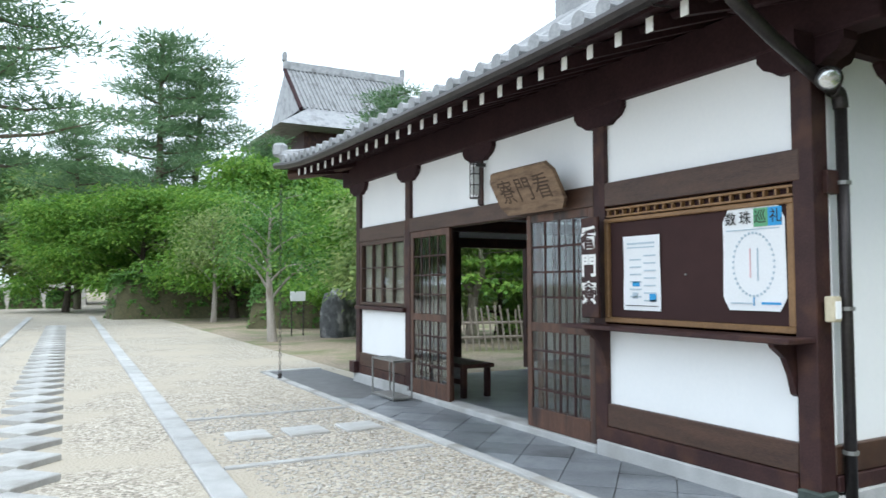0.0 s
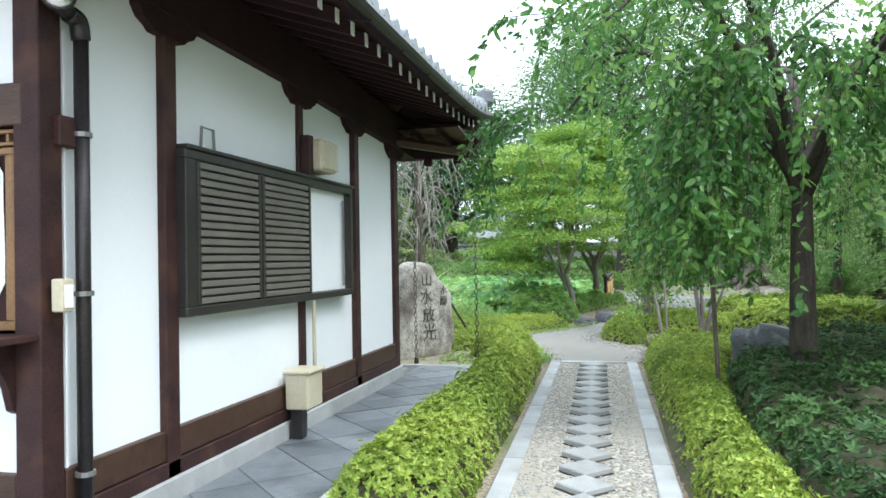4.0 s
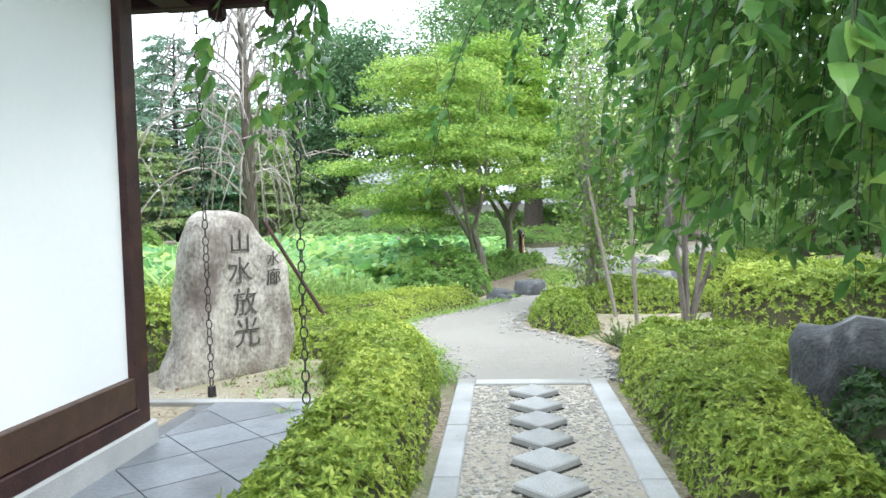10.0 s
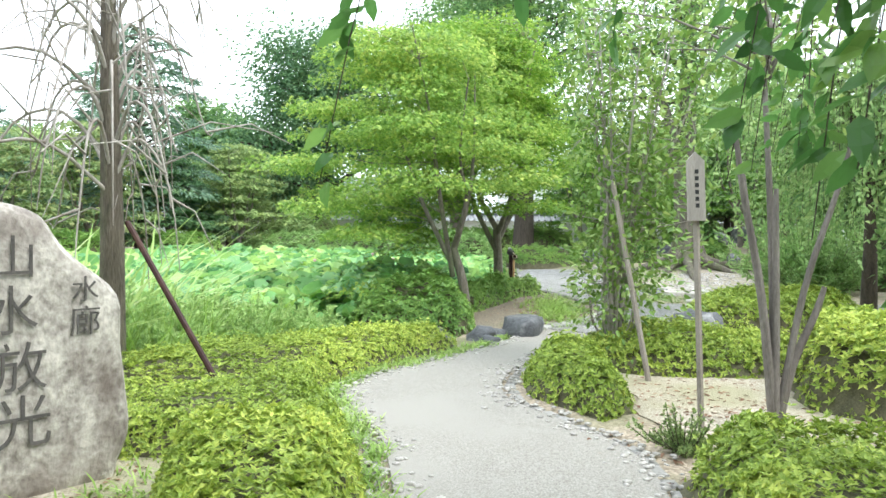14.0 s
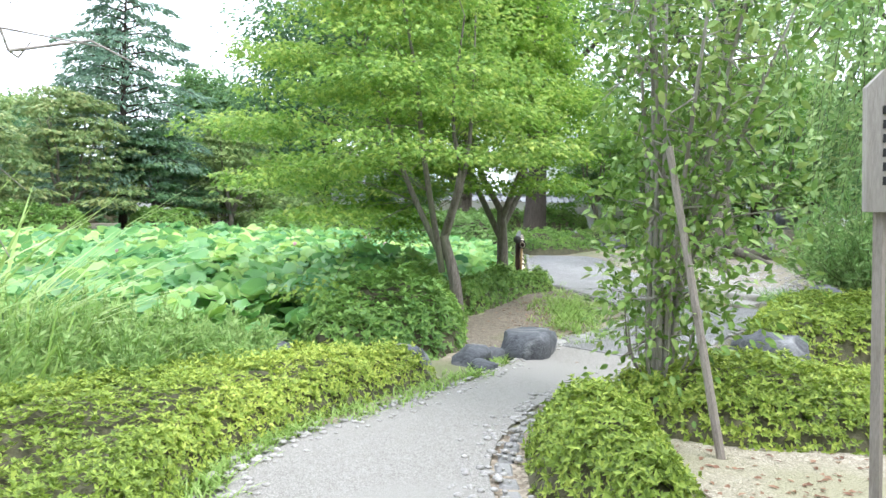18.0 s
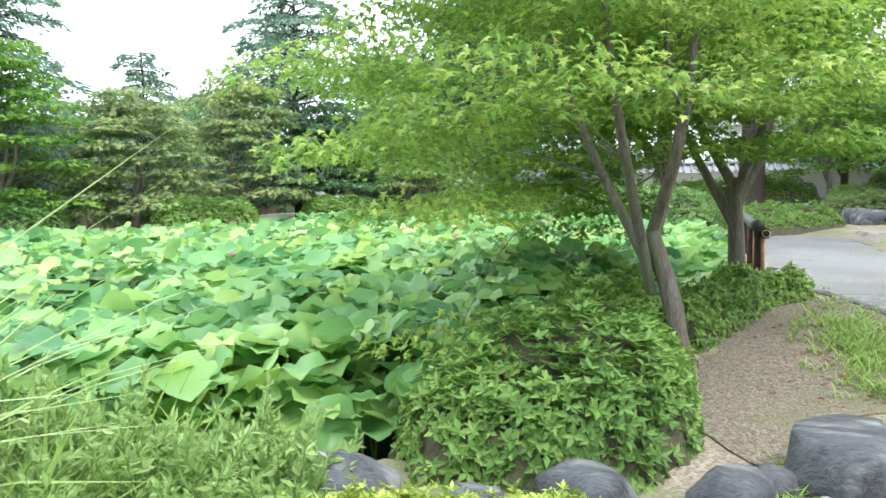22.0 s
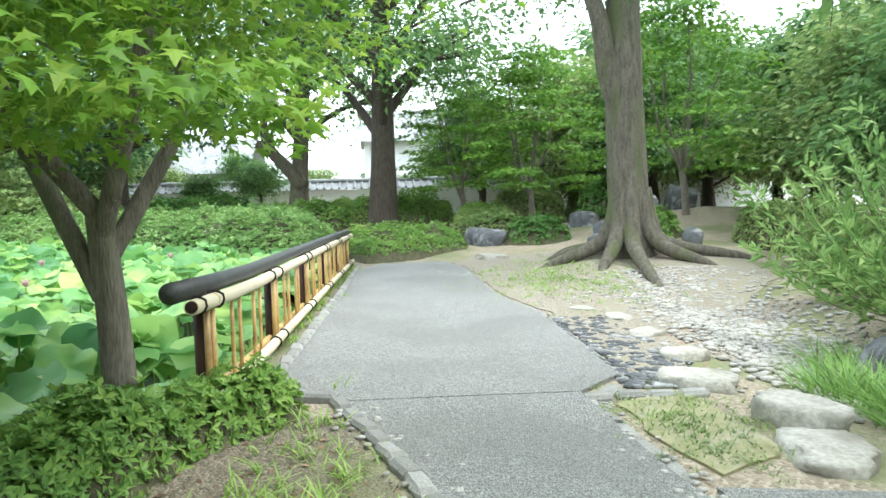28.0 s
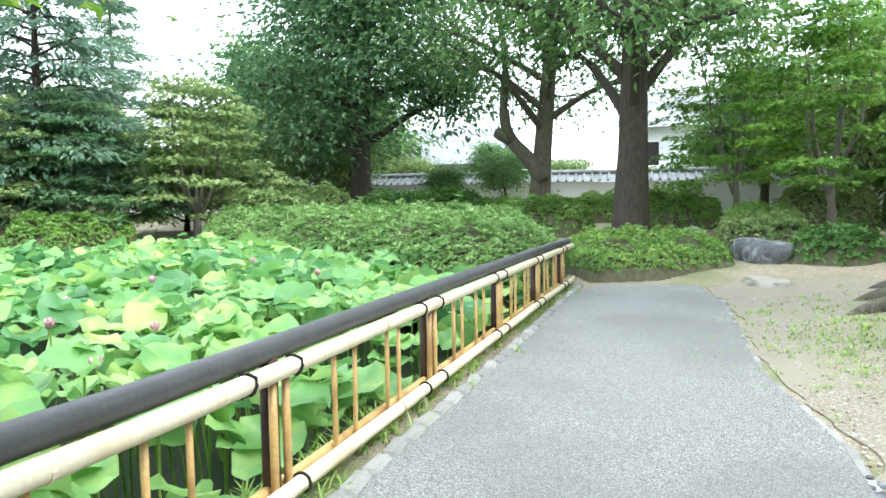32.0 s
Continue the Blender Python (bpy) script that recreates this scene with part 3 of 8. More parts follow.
patch("moss_patch", [(22.75, -2.45), (23.3, -2.3), (23.9, -2.25), (24.2, -2.5), (24.15, -2.8), (23.6, -2.9), (22.9, -2.8)], MOSS, 0.016, "pale sandy earth with moss between path stones")
part("pond_water", Build().add([(12, 0.3, -0.62), (43, 0.3, -0.62), (43, 20, -0.62), (12, 20, -0.62)], [(0, 1, 2, 3)]), WATER, None, "dark still pond water under lotus leaves", kind="structure")

# border slabs and diagonal stepping slabs of the two stone paths
axis_y = lambda x: 0.12 + (x - 6.2) * 0.0276
slab_path = thing("stone_path", (8, 0.2, 0), "straight gravel path with granite borders and diagonal stepping slabs", "path", kind="structure")
part("bed", Build().strip([(2.2, axis_y(2.2) + 0.46), (12.0, axis_y(12) + 0.46)], [(2.2, axis_y(2.2) - 0.46), (12.0, axis_y(12) - 0.46)], 0.05, 0.012), GRAVEL, slab_path, "small pale gravel")
me_cache = {}


def piece(name, key, maker, material, parent, m):
    """One of many alike pieces: an object of its own on a shared mesh."""
    if key not in me_cache:
        me_cache[key] = maker().mesh(name, material)
    ob = new(name, me_cache[key])
    ob.parent = parent
    ob.matrix_basis = Matrix.Translation(-Vector(BASE[parent.name])) @ m
    return ob


def slope_turn(dx):
    return math.degrees(math.atan2(0.0276, 1)) if dx else 0


for side in (-1, 1):
    x = 2.2
    k = 0
    while x < 11.95:
        ln = (0.92, 1.1, 0.8, 1.02)[k % 4] if x + 1.3 < 12.0 else 12.08 - x
        piece("border_slab", ("border", round(ln, 2)), lambda: Build().box((0.004, -0.07, -0.06), (ln - 0.004, 0.07, 0.03), 0.008), GRANITE, slab_path, pose(x, axis_y(x) + side * 0.51, 0, 0, 0, slope_turn(1)))
        x, k = x + ln, k + 1
piece("end_slab", "endslab", lambda: Build().box((-0.07, -0.435, -0.06), (0.07, 0.435, 0.03), 0.008), GRANITE, slab_path, pose(12.0, axis_y(12.0), 0, 0, 0, slope_turn(1)))
for k in range(27):
    x = 11.62 - 0.375 * k
    if x > 2.3:
        # A slightly wider dark plate draws the shadow line round each slab.
        piece("slab_joint", "diamond_shade", lambda: Build().box((-0.136, -0.136, -0.05), (0.136, 0.136, 0.02), 0.004, spin("Z", 45)), SLAB_SHADE, slab_path, pose(x - 0.008, axis_y(x), 0, 0, 0, slope_turn(1)))
        piece("stepping_slab", "diamond", lambda: Build().box((-0.129, -0.129, -0.05), (0.129, 0.129, 0.055), 0.008, spin("Z", 45)), SLAB, slab_path, pose(x, axis_y(x) - 0.0, 0, 0, 0, slope_turn(1) + rng.normal() * 1.2))
axis_x = lambda y: 0.34 + (y - 6.7) * 0.028
court_path = thing("court_path", (1, 12, 0), "long forecourt path of diagonal granite slabs between stone borders", "path", kind="structure")
for side, off in ((1, 1.26), (-1, -1.26)):
    for k in range(34):
        y = -1.0 + k * 1.15
        if side < 0 and y < 1.5:
            continue
        piece("border_slab", "court_border", lambda: Build().box((-0.11, 0.005, -0.06), (0.11, 1.145, 0.035), 0.008), GRANITE, court_path, pose(axis_x(y) + off, y, 0, 0, 0, -1.6))
for k in range(38):
    y = 2.4 + 0.72 * k
    piece("stepping_slab", "court_diamond", lambda: Build().box((-0.23, -0.23, -0.05), (0.23, 0.23, 0.06), 0.008, spin("Z", 45)), SLAB, court_path, pose(axis_x(y) - 0.10, y, 0, 0, 0, rng.normal() * 1.0))
for x, y in ((2.18, 6.9), (2.74, 6.86), (3.3, 6.8)):
    piece("square_slab", "square", lambda: Build().box((-0.2, -0.2, -0.05), (0.2, 0.2, 0.03), 0.008), GRANITE, court_path, pose(x, y, 0, 0, 0, rng.normal() * 2))
for y, a, b in ((8.1, 1.8, 3.62), (5.75, 1.7, 3.55)):
    piece("edging_strip", ("strip", y), lambda: Build().box((a, -0.035, -0.04), (b, 0.035, 0.025), 0.006), GRANITE, court_path, pose(0, y, 0, 0, 0, -1.5))

# paving under the eaves
paving = thing("eaves_paving", (4.2, 5, 0), "blue grey slate paving laid diagonally, with a pale granite kerb", "paving", kind="structure")
part("bedding", Build().add([(3.74, 1.68, 0.012), (11.35, 1.68, 0.012), (11.35, 2.7, 0.012), (4.7, 2.7, 0.012), (4.7, 12.0, 0.012), (3.74, 12.0, 0.012)], [(0, 1, 2, 3, 4, 5)]), mat("joint mortar", (0.10, 0.105, 0.11), (0.15, 0.155, 0.16), 0.8), paving)


def kerb(a, b):
    a, b = np.array(a), np.array(b)
    ln = np.linalg.norm(b - a)
    n = max(1, round(ln / 1.3))
    for k in range(n):
        p = a + (b - a) * k / n
        piece("kerb_stone", ("kerb", round(ln / n, 3)), lambda: Build().box((0.004, -0.05, -0.06), (ln / n - 0.004, 0.05, 0.034), 0.006), GRANITE, paving, pose(p[0], p[1], 0, 0, 0, math.degrees(math.atan2(*(b - a)[::-1]))))


kerb((3.69, 1.63), (3.69, 12.05))
kerb((3.74, 1.63), (11.4, 1.63))
kerb((11.4, 1.68), (11.4, 3.2))
kerb((3.74, 12.05), (4.7, 12.05))
S = 0.42


def clip_poly(poly, axis, value, keep_less):
    out = []
    for i, p in enumerate(poly):
        q = poly[(i + 1) % len(poly)]
        inp, inq = (p[axis] <= value) == keep_less, (q[axis] <= value) == keep_less
        if inp:
            out.append(p)
        if inp != inq:
            s = (value - p[axis]) / (q[axis] - p[axis])
            out.append(p + (q - p) * s)
    return out


for box in ((3.745, 1.685, 4.66, 12.0), (4.66, 1.685, 11.345, 2.56)):
    for i in range(-40, 60):
        for j in range(-40, 60):
            c = np.array([(i + j) * S * 0.7071 + 4.0, (i - j) * S * 0.7071 + 4.0])
            if not (box[0] - S < c[0] < box[2] + S and box[1] - S < c[1] < box[3] + S):
                continue
            r = S * 0.7071 - 0.006
            poly = [c + d for d in np.array([(r, 0), (0, r), (-r, 0), (0, -r)])]
            for ax, v, less in ((0, box[0], False), (1, box[1], False), (0, box[2], True), (1, box[3], True)):
                poly = clip_poly(poly, ax, v, less) if poly else poly
            if len(poly) > 2 and c[1] < 8.5:
                poly = np.array(poly)
                top = 0.026 + rng.random() * 0.004
                k = len(poly)
                b = Build().add(np.vstack([np.c_[poly, np.full(k, top)], np.c_[poly, np.full(k, 0.0)]]), [tuple(range(k))] + [(i_, i_ + k, (i_ + 1) % k + k, (i_ + 1) % k) for i_ in range(k)])
                part("slate", b, SLATE, paving)

# ---- the temple office ----
FX, SY, BX, NY = 4.65, 2.57, 10.5, 10.2
house = thing("temple_office", (7.5, 6.4, 0), "white plastered temple office with dark timber frame and grey tiled roof", "building")
P = 0.14


def post(x, y, z0, z1, w=P, name="post"):
    return box_part(name, (x - w / 2, y - w / 2, z0), (x + w / 2, y + w / 2, z1), WOOD, house)


# stone base and sills
for lo, hi in (((FX - 0.05, SY - 0.05, 0), (FX + 0.22, 4.62, 0.15)), ((FX - 0.05, 8.36, 0), (FX + 0.22, NY + 0.05, 0.15)), ((FX + 0.22, SY - 0.05, 0), (BX - 0.06, SY + 0.22, 0.17)), ((BX - 0.3, SY + 0.22, 0), (BX - 0.06, NY + 0.05, 0.15)), ((FX + 0.22, NY - 0.22, 0), (6.35, NY + 0.05, 0.15)), ((7.8, NY - 0.22, 0), (BX - 0.2, NY + 0.05, 0.15))):
    box_part("stone_base", lo, hi, GRANITE, house, "pale granite base course", 0.012)
box_part("threshold", (FX - 0.06, 4.62, 0), (FX + 0.16, 8.36, 0.09), GRANITE, house, "", 0.01)
box_part("floor", (FX + 0.16, SY + 0.2, 0.0), (BX - 0.2, NY - 0.2, 0.04), SLATE, house, "dark slate floor of the entrance hall")
# sill timbers
for lo, hi in (((FX - 0.035, 2.7, 0.15), (FX + 0.12, 4.5, 0.27)), ((FX - 0.02, 2.7, 0.275), (FX + 0.1, 4.5, 0.465)), ((FX - 0.035, 8.47, 0.15), (FX + 0.12, 10.07, 0.27)), ((FX - 0.02, 8.47, 0.275), (FX + 0.1, 10.07, 0.46)), ((4.79, SY - 0.035, 0.17), (10.27, SY + 0.12, 0.27)), ((4.79, SY - 0.02, 0.275), (10.27, SY + 0.1, 0.455))):
    box_part("sill_beam", lo, hi, WOOD_BROWN if lo[2] > 0.2 else WOOD, house, "worn brown sill timber")
# posts, front, side and rear
for x, y in ((FX + 0.05, SY + 0.05), (FX + 0.05, 4.575), (FX + 0.05, 8.4), (FX + 0.05, NY - 0.06), (BX - 0.18, SY + 0.05), (BX - 0.06, NY - 0.06), (6.3, NY - 0.06), (7.85, NY - 0.06)):
    post(x, y, 0.1, 3.05, 0.15)
for x in (5.67, 8.93):
    post(x, SY + 0.03, 0.17, 3.0, 0.13)
post(7.62, SY + 0.04, 0.17, 3.0, 0.10)
post(FX + 0.06, 6.6, 2.36, 3.0, 0.11)
# corner foot boards
box_part("post_shoe", (FX - 0.06, SY - 0.06, 0.0), (FX + 0.10, SY + 0.12, 0.19), mat("green copper", (0.03, 0.045, 0.04), (0.06, 0.08, 0.07), 0.6), house, "green weathered metal post shoe", 0.01)
box_part("post_shoe", (FX - 0.1, NY - 0.1, 0.15), (FX + 0.05, NY + 0.1, 0.32), WOOD, house)


def plaster(lo, hi):
    return box_part("wall_panel", lo, hi, PLASTER, house, "smooth white plaster panel", 0.003)


WT = 0.09
plaster((FX + 0.02, 2.69, 0.46), (FX + WT, 4.51, 1.10))
plaster((FX + 0.02, 8.46, 0.45), (FX + WT, 10.08, 1.10))
for a, b in ((2.69, 4.51), (4.64, 6.55), (6.65, 8.33), (8.46, 10.08)):
    plaster((FX + 0.02, a, 2.34), (FX + WT, b, 3.05))
for a, b, z in ((4.76, 5.61, 3.02), (5.73, 7.57, 3.02), (7.67, 8.87, 3.0), (8.99, 10.26, 2.98)):
    plaster((a, SY + 0.02, 0.45), (b, SY + WT, z))
for lo, hi in (((BX - WT - 0.12, SY + 0.1, 0.15), (BX - 0.12, NY, 3.05)), ((FX, NY - WT, 0.15), (6.25, NY, 3.05)), ((7.9, NY - WT, 0.15), (BX, NY, 3.05)), ((6.25, NY - WT, 2.2), (7.9, NY, 3.05))):
    plaster(lo, hi)
# lintels and head beams
for lo, hi in (((FX - 0.03, 2.64, 2.14), (FX + 0.12, 4.5, 2.345)), ((FX - 0.03, 4.65, 2.16), (FX + 0.12, 8.33, 2.345)), ((FX - 0.03, 8.47, 2.12), (FX + 0.12, 10.06, 2.33)), ((6.37, NY - 0.1, 2.08), (7.78, NY + 0.02, 2.24))):
    box_part("lintel", lo, hi, WOOD_BROWN, house, "brown grained lintel beam")
for lo, hi in (((FX - 0.06, SY - 0.5, 3.02), (FX + 0.16, NY + 0.5, 3.36)), ((FX + 0.16, NY - 0.16, 3.02), (BX + 0.5, NY + 0.06, 3.36)), ((BX - 0.16, SY + 0.16, 3.02), (BX + 0.06, NY - 0.16, 3.36))):
    box_part("eaves_beam", lo, hi, WOOD_UNDER, house, "", 0.012)


side_beam = [(x, SY - 0.06 + 0.22 * j, z) for x, z0, z1 in ((FX + 0.16, 3.0, 3.35), (7.6, 2.945, 3.35), (BX + 0.75, 2.79, 3.2)) for j in (0, 1) for z in (z0, z1)]
part("eaves_beam", Build().add(side_beam, [q for k in (0, 4) for q in ((k, k + 4, k + 5, k + 1), (k + 2, k + 3, k + 7, k + 6), (k + 1, k + 5, k + 7, k + 3), (k, k + 2, k + 6, k + 4))] + [(0, 1, 3, 2), (8, 10, 11, 9)]), WOOD_UNDER, house)


def bracket(x, y, along, length=0.62, drop=0.0):
    """A boat-shaped bearing block on a post head."""
    h = length / 2
    pts = [(-h, 0.20), (-h, 0.12), (-h + 0.05, 0.06), (-h + 0.12, 0.03), (-h + 0.16, 0.0), (h - 0.16, 0.0), (h - 0.12, 0.03), (h - 0.05, 0.06), (h, 0.12), (h, 0.20)]
    co = []
    for w in (-0.07, 0.07):
        co += [(x + s, y + w, 2.845 - drop + z) if along == "x" else (x + w, y + s, 2.845 + z) for s, z in pts]
    k = len(pts)
    faces = [tuple(range(k)), tuple(range(2 * k - 1, k - 1, -1))] + [(i, (i + 1) % k, (i + 1) % k + k, i + k) for i in range(k)]
    part("bracket", Build().add(co, faces), WOOD_UNDER, house)


for y in (2.62, 4.575, 6.6, 8.4, 10.14):
    bracket(FX + 0.03, y, "y")
for x, drop in ((5.67, 0.0), (7.62, 0.03), (8.93, 0.07), (10.32, 0.15)):
    bracket(x, SY + 0.03, "x", 0.62, drop)
bracket(4.72, SY + 0.0, "x")

# roof: eaves sheet with lifted corners, tile rows, gable above
EX0, EX1, EY0, EY1 = 3.70, 11.45, 1.62, 11.15
CX, CY = (EX0 + EX1) / 2, (EY0 + EY1) / 2


def roof_z(x, y):
    """The upper roof surface: four slopes from lifted eaves."""
    d = min(x - EX0, EX1 - x, y - EY0, EY1 - y)
    lift = 0.17 * max(abs(x - CX) / (EX1 - CX), 0) ** 5 * max(abs(y - CY) / (EY1 - CY), 0) ** 5
    return 3.27 + lift * max(0, 1 - d / 2.5) + 0.27 * d + 0.045 * d * d


def eaves_board():
    """The boarded underside of the eaves, following the roof."""
    n = 24
    b = Build()
    gx, gy = np.linspace(EX0 + 0.03, EX1 - 0.03, n), np.linspace(EY0 + 0.03, EY1 - 0.03, n)
    co = [(x, y, roof_z(x, y) - 0.10) for x in gx for y in gy] + [(x, y, roof_z(x, y) - 0.03) for x in gx for y in gy]
    f = []
    for i in range(n - 1):
        for j in range(n - 1):
            a = i * n + j
            f.append((a, a + 1, a + n + 1, a + n))
            o = n * n
            f.append((o + a, o + a + n, o + a + n + 1, o + a + 1))
    for i in range(n - 1):
        for a, c in ((i, i + 1), ((n - 1) * n + i + 1, (n - 1) * n + i), ((i + 1) * n, i * n), (i * n + n - 1, (i + 1) * n + n - 1)):
            f.append((a, c, c + n * n, a + n * n))
    b.add(co, f)
    return b


roof = part("roof", eaves_board(), WOOD_UNDER, house, "hipped roof of grey clay tiles with dark eaves boards")
PITCH = 0.265


def tile_row(p0, way, count, name="tile_roll"):
    """Round cover tiles in a row up the slope, with a disc at the eaves."""
    b = Build()
    line = []
    for k in range(count * 2 + 1):
        q = np.array(p0) + np.array(way) * k * 0.13
        line.append((q[0], q[1], roof_z(*q) + 0.045))
    line = np.array(line)
    rad = np.where(np.arange(len(line)) % 2 == 0, 0.068, 0.058)
    b.tube(line, rad, 8)
    e = line[0] - np.array([*way, 0]) * 0.02
    b.tube([e - np.array([*way, 0]) * 0.015, e + np.array([*way, 0]) * 0.03], 0.076, 10)
    part(name, b, TILE, roof)


def pan_sheet():
    """The flat pan tiles between the cover rows: stepped courses."""
    b = Build()
    n = 15
    for side in range(4):
        for k in range(n):
            d0, d1 = 0.26 * k, 0.26 * (k + 1) + 0.02
            if side < 2:
                y = EY0 if side == 0 else EY1
                s = 1 if side == 0 else -1
                a, c = (EX0 + d0, EX1 - d0), (EX0 + d1, EX1 - d1)
                m = 14
                r0 = [(x, y + s * d0) for x in np.linspace(*a, m)]
                r1 = [(x, y + s * d1) for x in np.linspace(*c, m)]
            else:
                x = EX0 if side == 2 else EX1
                s = 1 if side == 2 else -1
                a, c = (EY0 + d0, EY1 - d0), (EY0 + d1, EY1 - d1)
                m = 14
                r0 = [(x + s * d0, y) for y in np.linspace(*a, m)]
                r1 = [(x + s * d1, y) for y in np.linspace(*c, m)]
            co = [(x, y, roof_z(x, y) + 0.028) for x, y in r0] + [(x, y, roof_z(x, y) + 0.004) for x, y in r1] + [(x, y, roof_z(x, y) - 0.02) for x, y in r0]
            f = []
            for i in range(m - 1):
                q = (i, i + 1, m + i + 1, m + i)
                f.append(q if side in (0, 3) else q[::-1])
                q = (i, 2 * m + i, 2 * m + i + 1, i + 1)
                f.append(q if side in (0, 3) else q[::-1])
            b.add(co, f)
    return b


part("pan_tiles", pan_sheet(), TILE, roof, "overlapping grey pan tiles")
for i in range(36):
    y = EY0 + 0.15 + i * PITCH
    if y < EY1 - 0.1:
        n = int(min(3.6, y - EY0 + 0.1, EY1 - y + 0.1) / 0.26)
        if n > 0:
            tile_row((EX0 - 0.02, y), (1, 0), n)
for i in range(29):
    x = EX0 + 0.15 + i * PITCH
    if x < EX1 - 0.1:
        n = int(min(3.6, x - EX0 + 0.1, EX1 - x + 0.1) / 0.26)
        if n > 0:
            tile_row((x, EY0 - 0.02), (0, 1), n)
for cx, cy, wx, wy in ((EX0, EY0, 1, 1), (EX0, EY1, 1, -1), (EX1, EY0, -1, 1), (EX1, EY1, -1, -1)):
    line = np.array([(cx + wx * d, cy + wy * d, roof_z(cx + wx * d, cy + wy * d) + 0.10) for d in np.linspace(0.02, 3.4, 16)])
    part("hip_ridge", Build().tube(line, 0.10, 8), TILE, roof, "rounded hip ridge tiles")
    b = Build().box((cx - 0.1, cy - 0.1, line[0, 2] - 0.02), (cx + 0.1, cy + 0.1, line[0, 2] + 0.2), 0.04, spin("Z", 45))
    part("ridge_end_tile", b, TILE, roof)
# upper gable roof
GZ, GR = 4.45, 5.65
gb = Build()
for s in (-1, 1):
    gb.add([(CX, 3.9, GR), (CX, 8.8, GR), (CX + s * 1.7, 8.8, GZ), (CX + s * 1.7, 3.9, GZ), (CX, 3.9, GR - 0.12), (CX, 8.8, GR - 0.12), (CX + s * 1.7, 8.8, GZ - 0.12), (CX + s * 1.7, 3.9, GZ - 0.12)], [(0, 1, 2, 3)[::s], (4, 7, 6, 5)[::s], (0, 3, 7, 4)[::s], (1, 5, 6, 2)[::s], (3, 2, 6, 7)[::s]])
part("gable_roof", gb, TILE, roof, "upper gabled roof of grey tiles")
for i in range(18):
    y = 4.0 + i * 0.275
    for s in (-1, 1):
        part("tile_roll", Build().tube([(CX + s * 1.72, y, GZ + 0.03), (CX, y, GR + 0.05)], 0.065, 8), TILE, roof)
part("attic_wall", Build().box((CX - 1.5, 4.12, 3.8), (CX + 1.5, 8.6, 4.5), 0.01), WOOD_UNDER, roof)
part("main_ridge", Build().box((CX - 0.14, 3.8, GR - 0.05), (CX + 0.14, 8.9, GR + 0.38), 0.06), TILE, roof, "tall grey ridge of stacked tiles")
part("gable_wall", Build().add([(CX - 1.6, 4.1, 3.9), (CX + 1.6, 4.1, 3.9), (CX + 1.6, 4.1, 4.45), (CX, 4.1, 5.55), (CX - 1.6, 4.1, 4.45)], [(0, 1, 2, 3, 4)]), PLASTER, roof)
for s in (-1, 1):
    part("barge_board", Build().tube([(CX, 3.92, GR - 0.1), (CX + s * 1.7, 3.92, GZ - 0.1)], 0.09, 6), WOOD_BROWN, roof)
# rafters with white ends
def rafter(x, y, wx, wy, ln=1.25):
    x0, y0 = x - wx * 0.0, y - wy * 0.0
    z0, z1 = roof_z(x0 + wx * 0.1, y0 + wy * 0.1) - 0.175, roof_z(x0 + wx * ln, y0 + wy * ln) - 0.175
    w = 0.032
    sx, sy = wy * w, wx * w
    co = []
    for (px, py, z) in ((x0 + wx * 0.1, y0 + wy * 0.1, z0), (x0 + wx * ln, y0 + wy * ln, z1)):
        co += [(px - sx, py - sy, z - 0.045), (px + sx, py + sy, z - 0.045), (px + sx, py + sy, z + 0.055), (px - sx, py - sy, z + 0.055)]
    r = part("rafter", Build().add(co, [(0, 1, 2, 3), (7, 6, 5, 4), (0, 4, 5, 1), (1, 5, 6, 2), (2, 6, 7, 3), (3, 7, 4, 0)]), WOOD_UNDER, house)
    ex, ey = x0 + wx * 0.094, y0 + wy * 0.094
    lo, hi = (ex - abs(sx) - 0.004 * abs(wx), ey - abs(sy) - 0.004 * abs(wy), z0 - 0.045), (ex + abs(sx) + 0.004 * abs(wx), ey + abs(sy) + 0.004 * abs(wy), z0 + 0.055)
    box_part("rafter_end", lo, hi, RAFTER_END, r, "white painted rafter end", 0.002)


for i in range(29):
    rafter(EX0, 2.2 + i * 0.295, 1, 0)
for i in range(24):
    rafter(4.3 + i * 0.295, EY0, 0, 1)
for a, b in (((EX0 + 0.28, EY0 + 0.2), (EX0 + 0.28, EY1 - 0.2)), ((EX0 + 0.2, EY0 + 0.28), (EX1 - 0.2, EY0 + 0.28))):
    line = [(a[0] + (b[0] - a[0]) * s, a[1] + (b[1] - a[1]) * s) for s in np.linspace(0, 1, 14)]
    part("eaves_purlin", Build().tube([(x, y, roof_z(x, y) - 0.13) for x, y in line], 0.035, 6), WOOD_UNDER, house)
for cx, cy, wx, wy in ((EX0, EY0, 1, 1), (EX0, EY1, 1, -1), (EX1, EY0, -1, 1)):
    line = [(cx + wx * d, cy + wy * d, roof_z(cx + wx * d, cy + wy * d) - 0.2) for d in np.linspace(0.12, 1.6, 6)]
    part("hip_rafter", Build().tube(line, 0.085, 6), WOOD_BROWN, house)
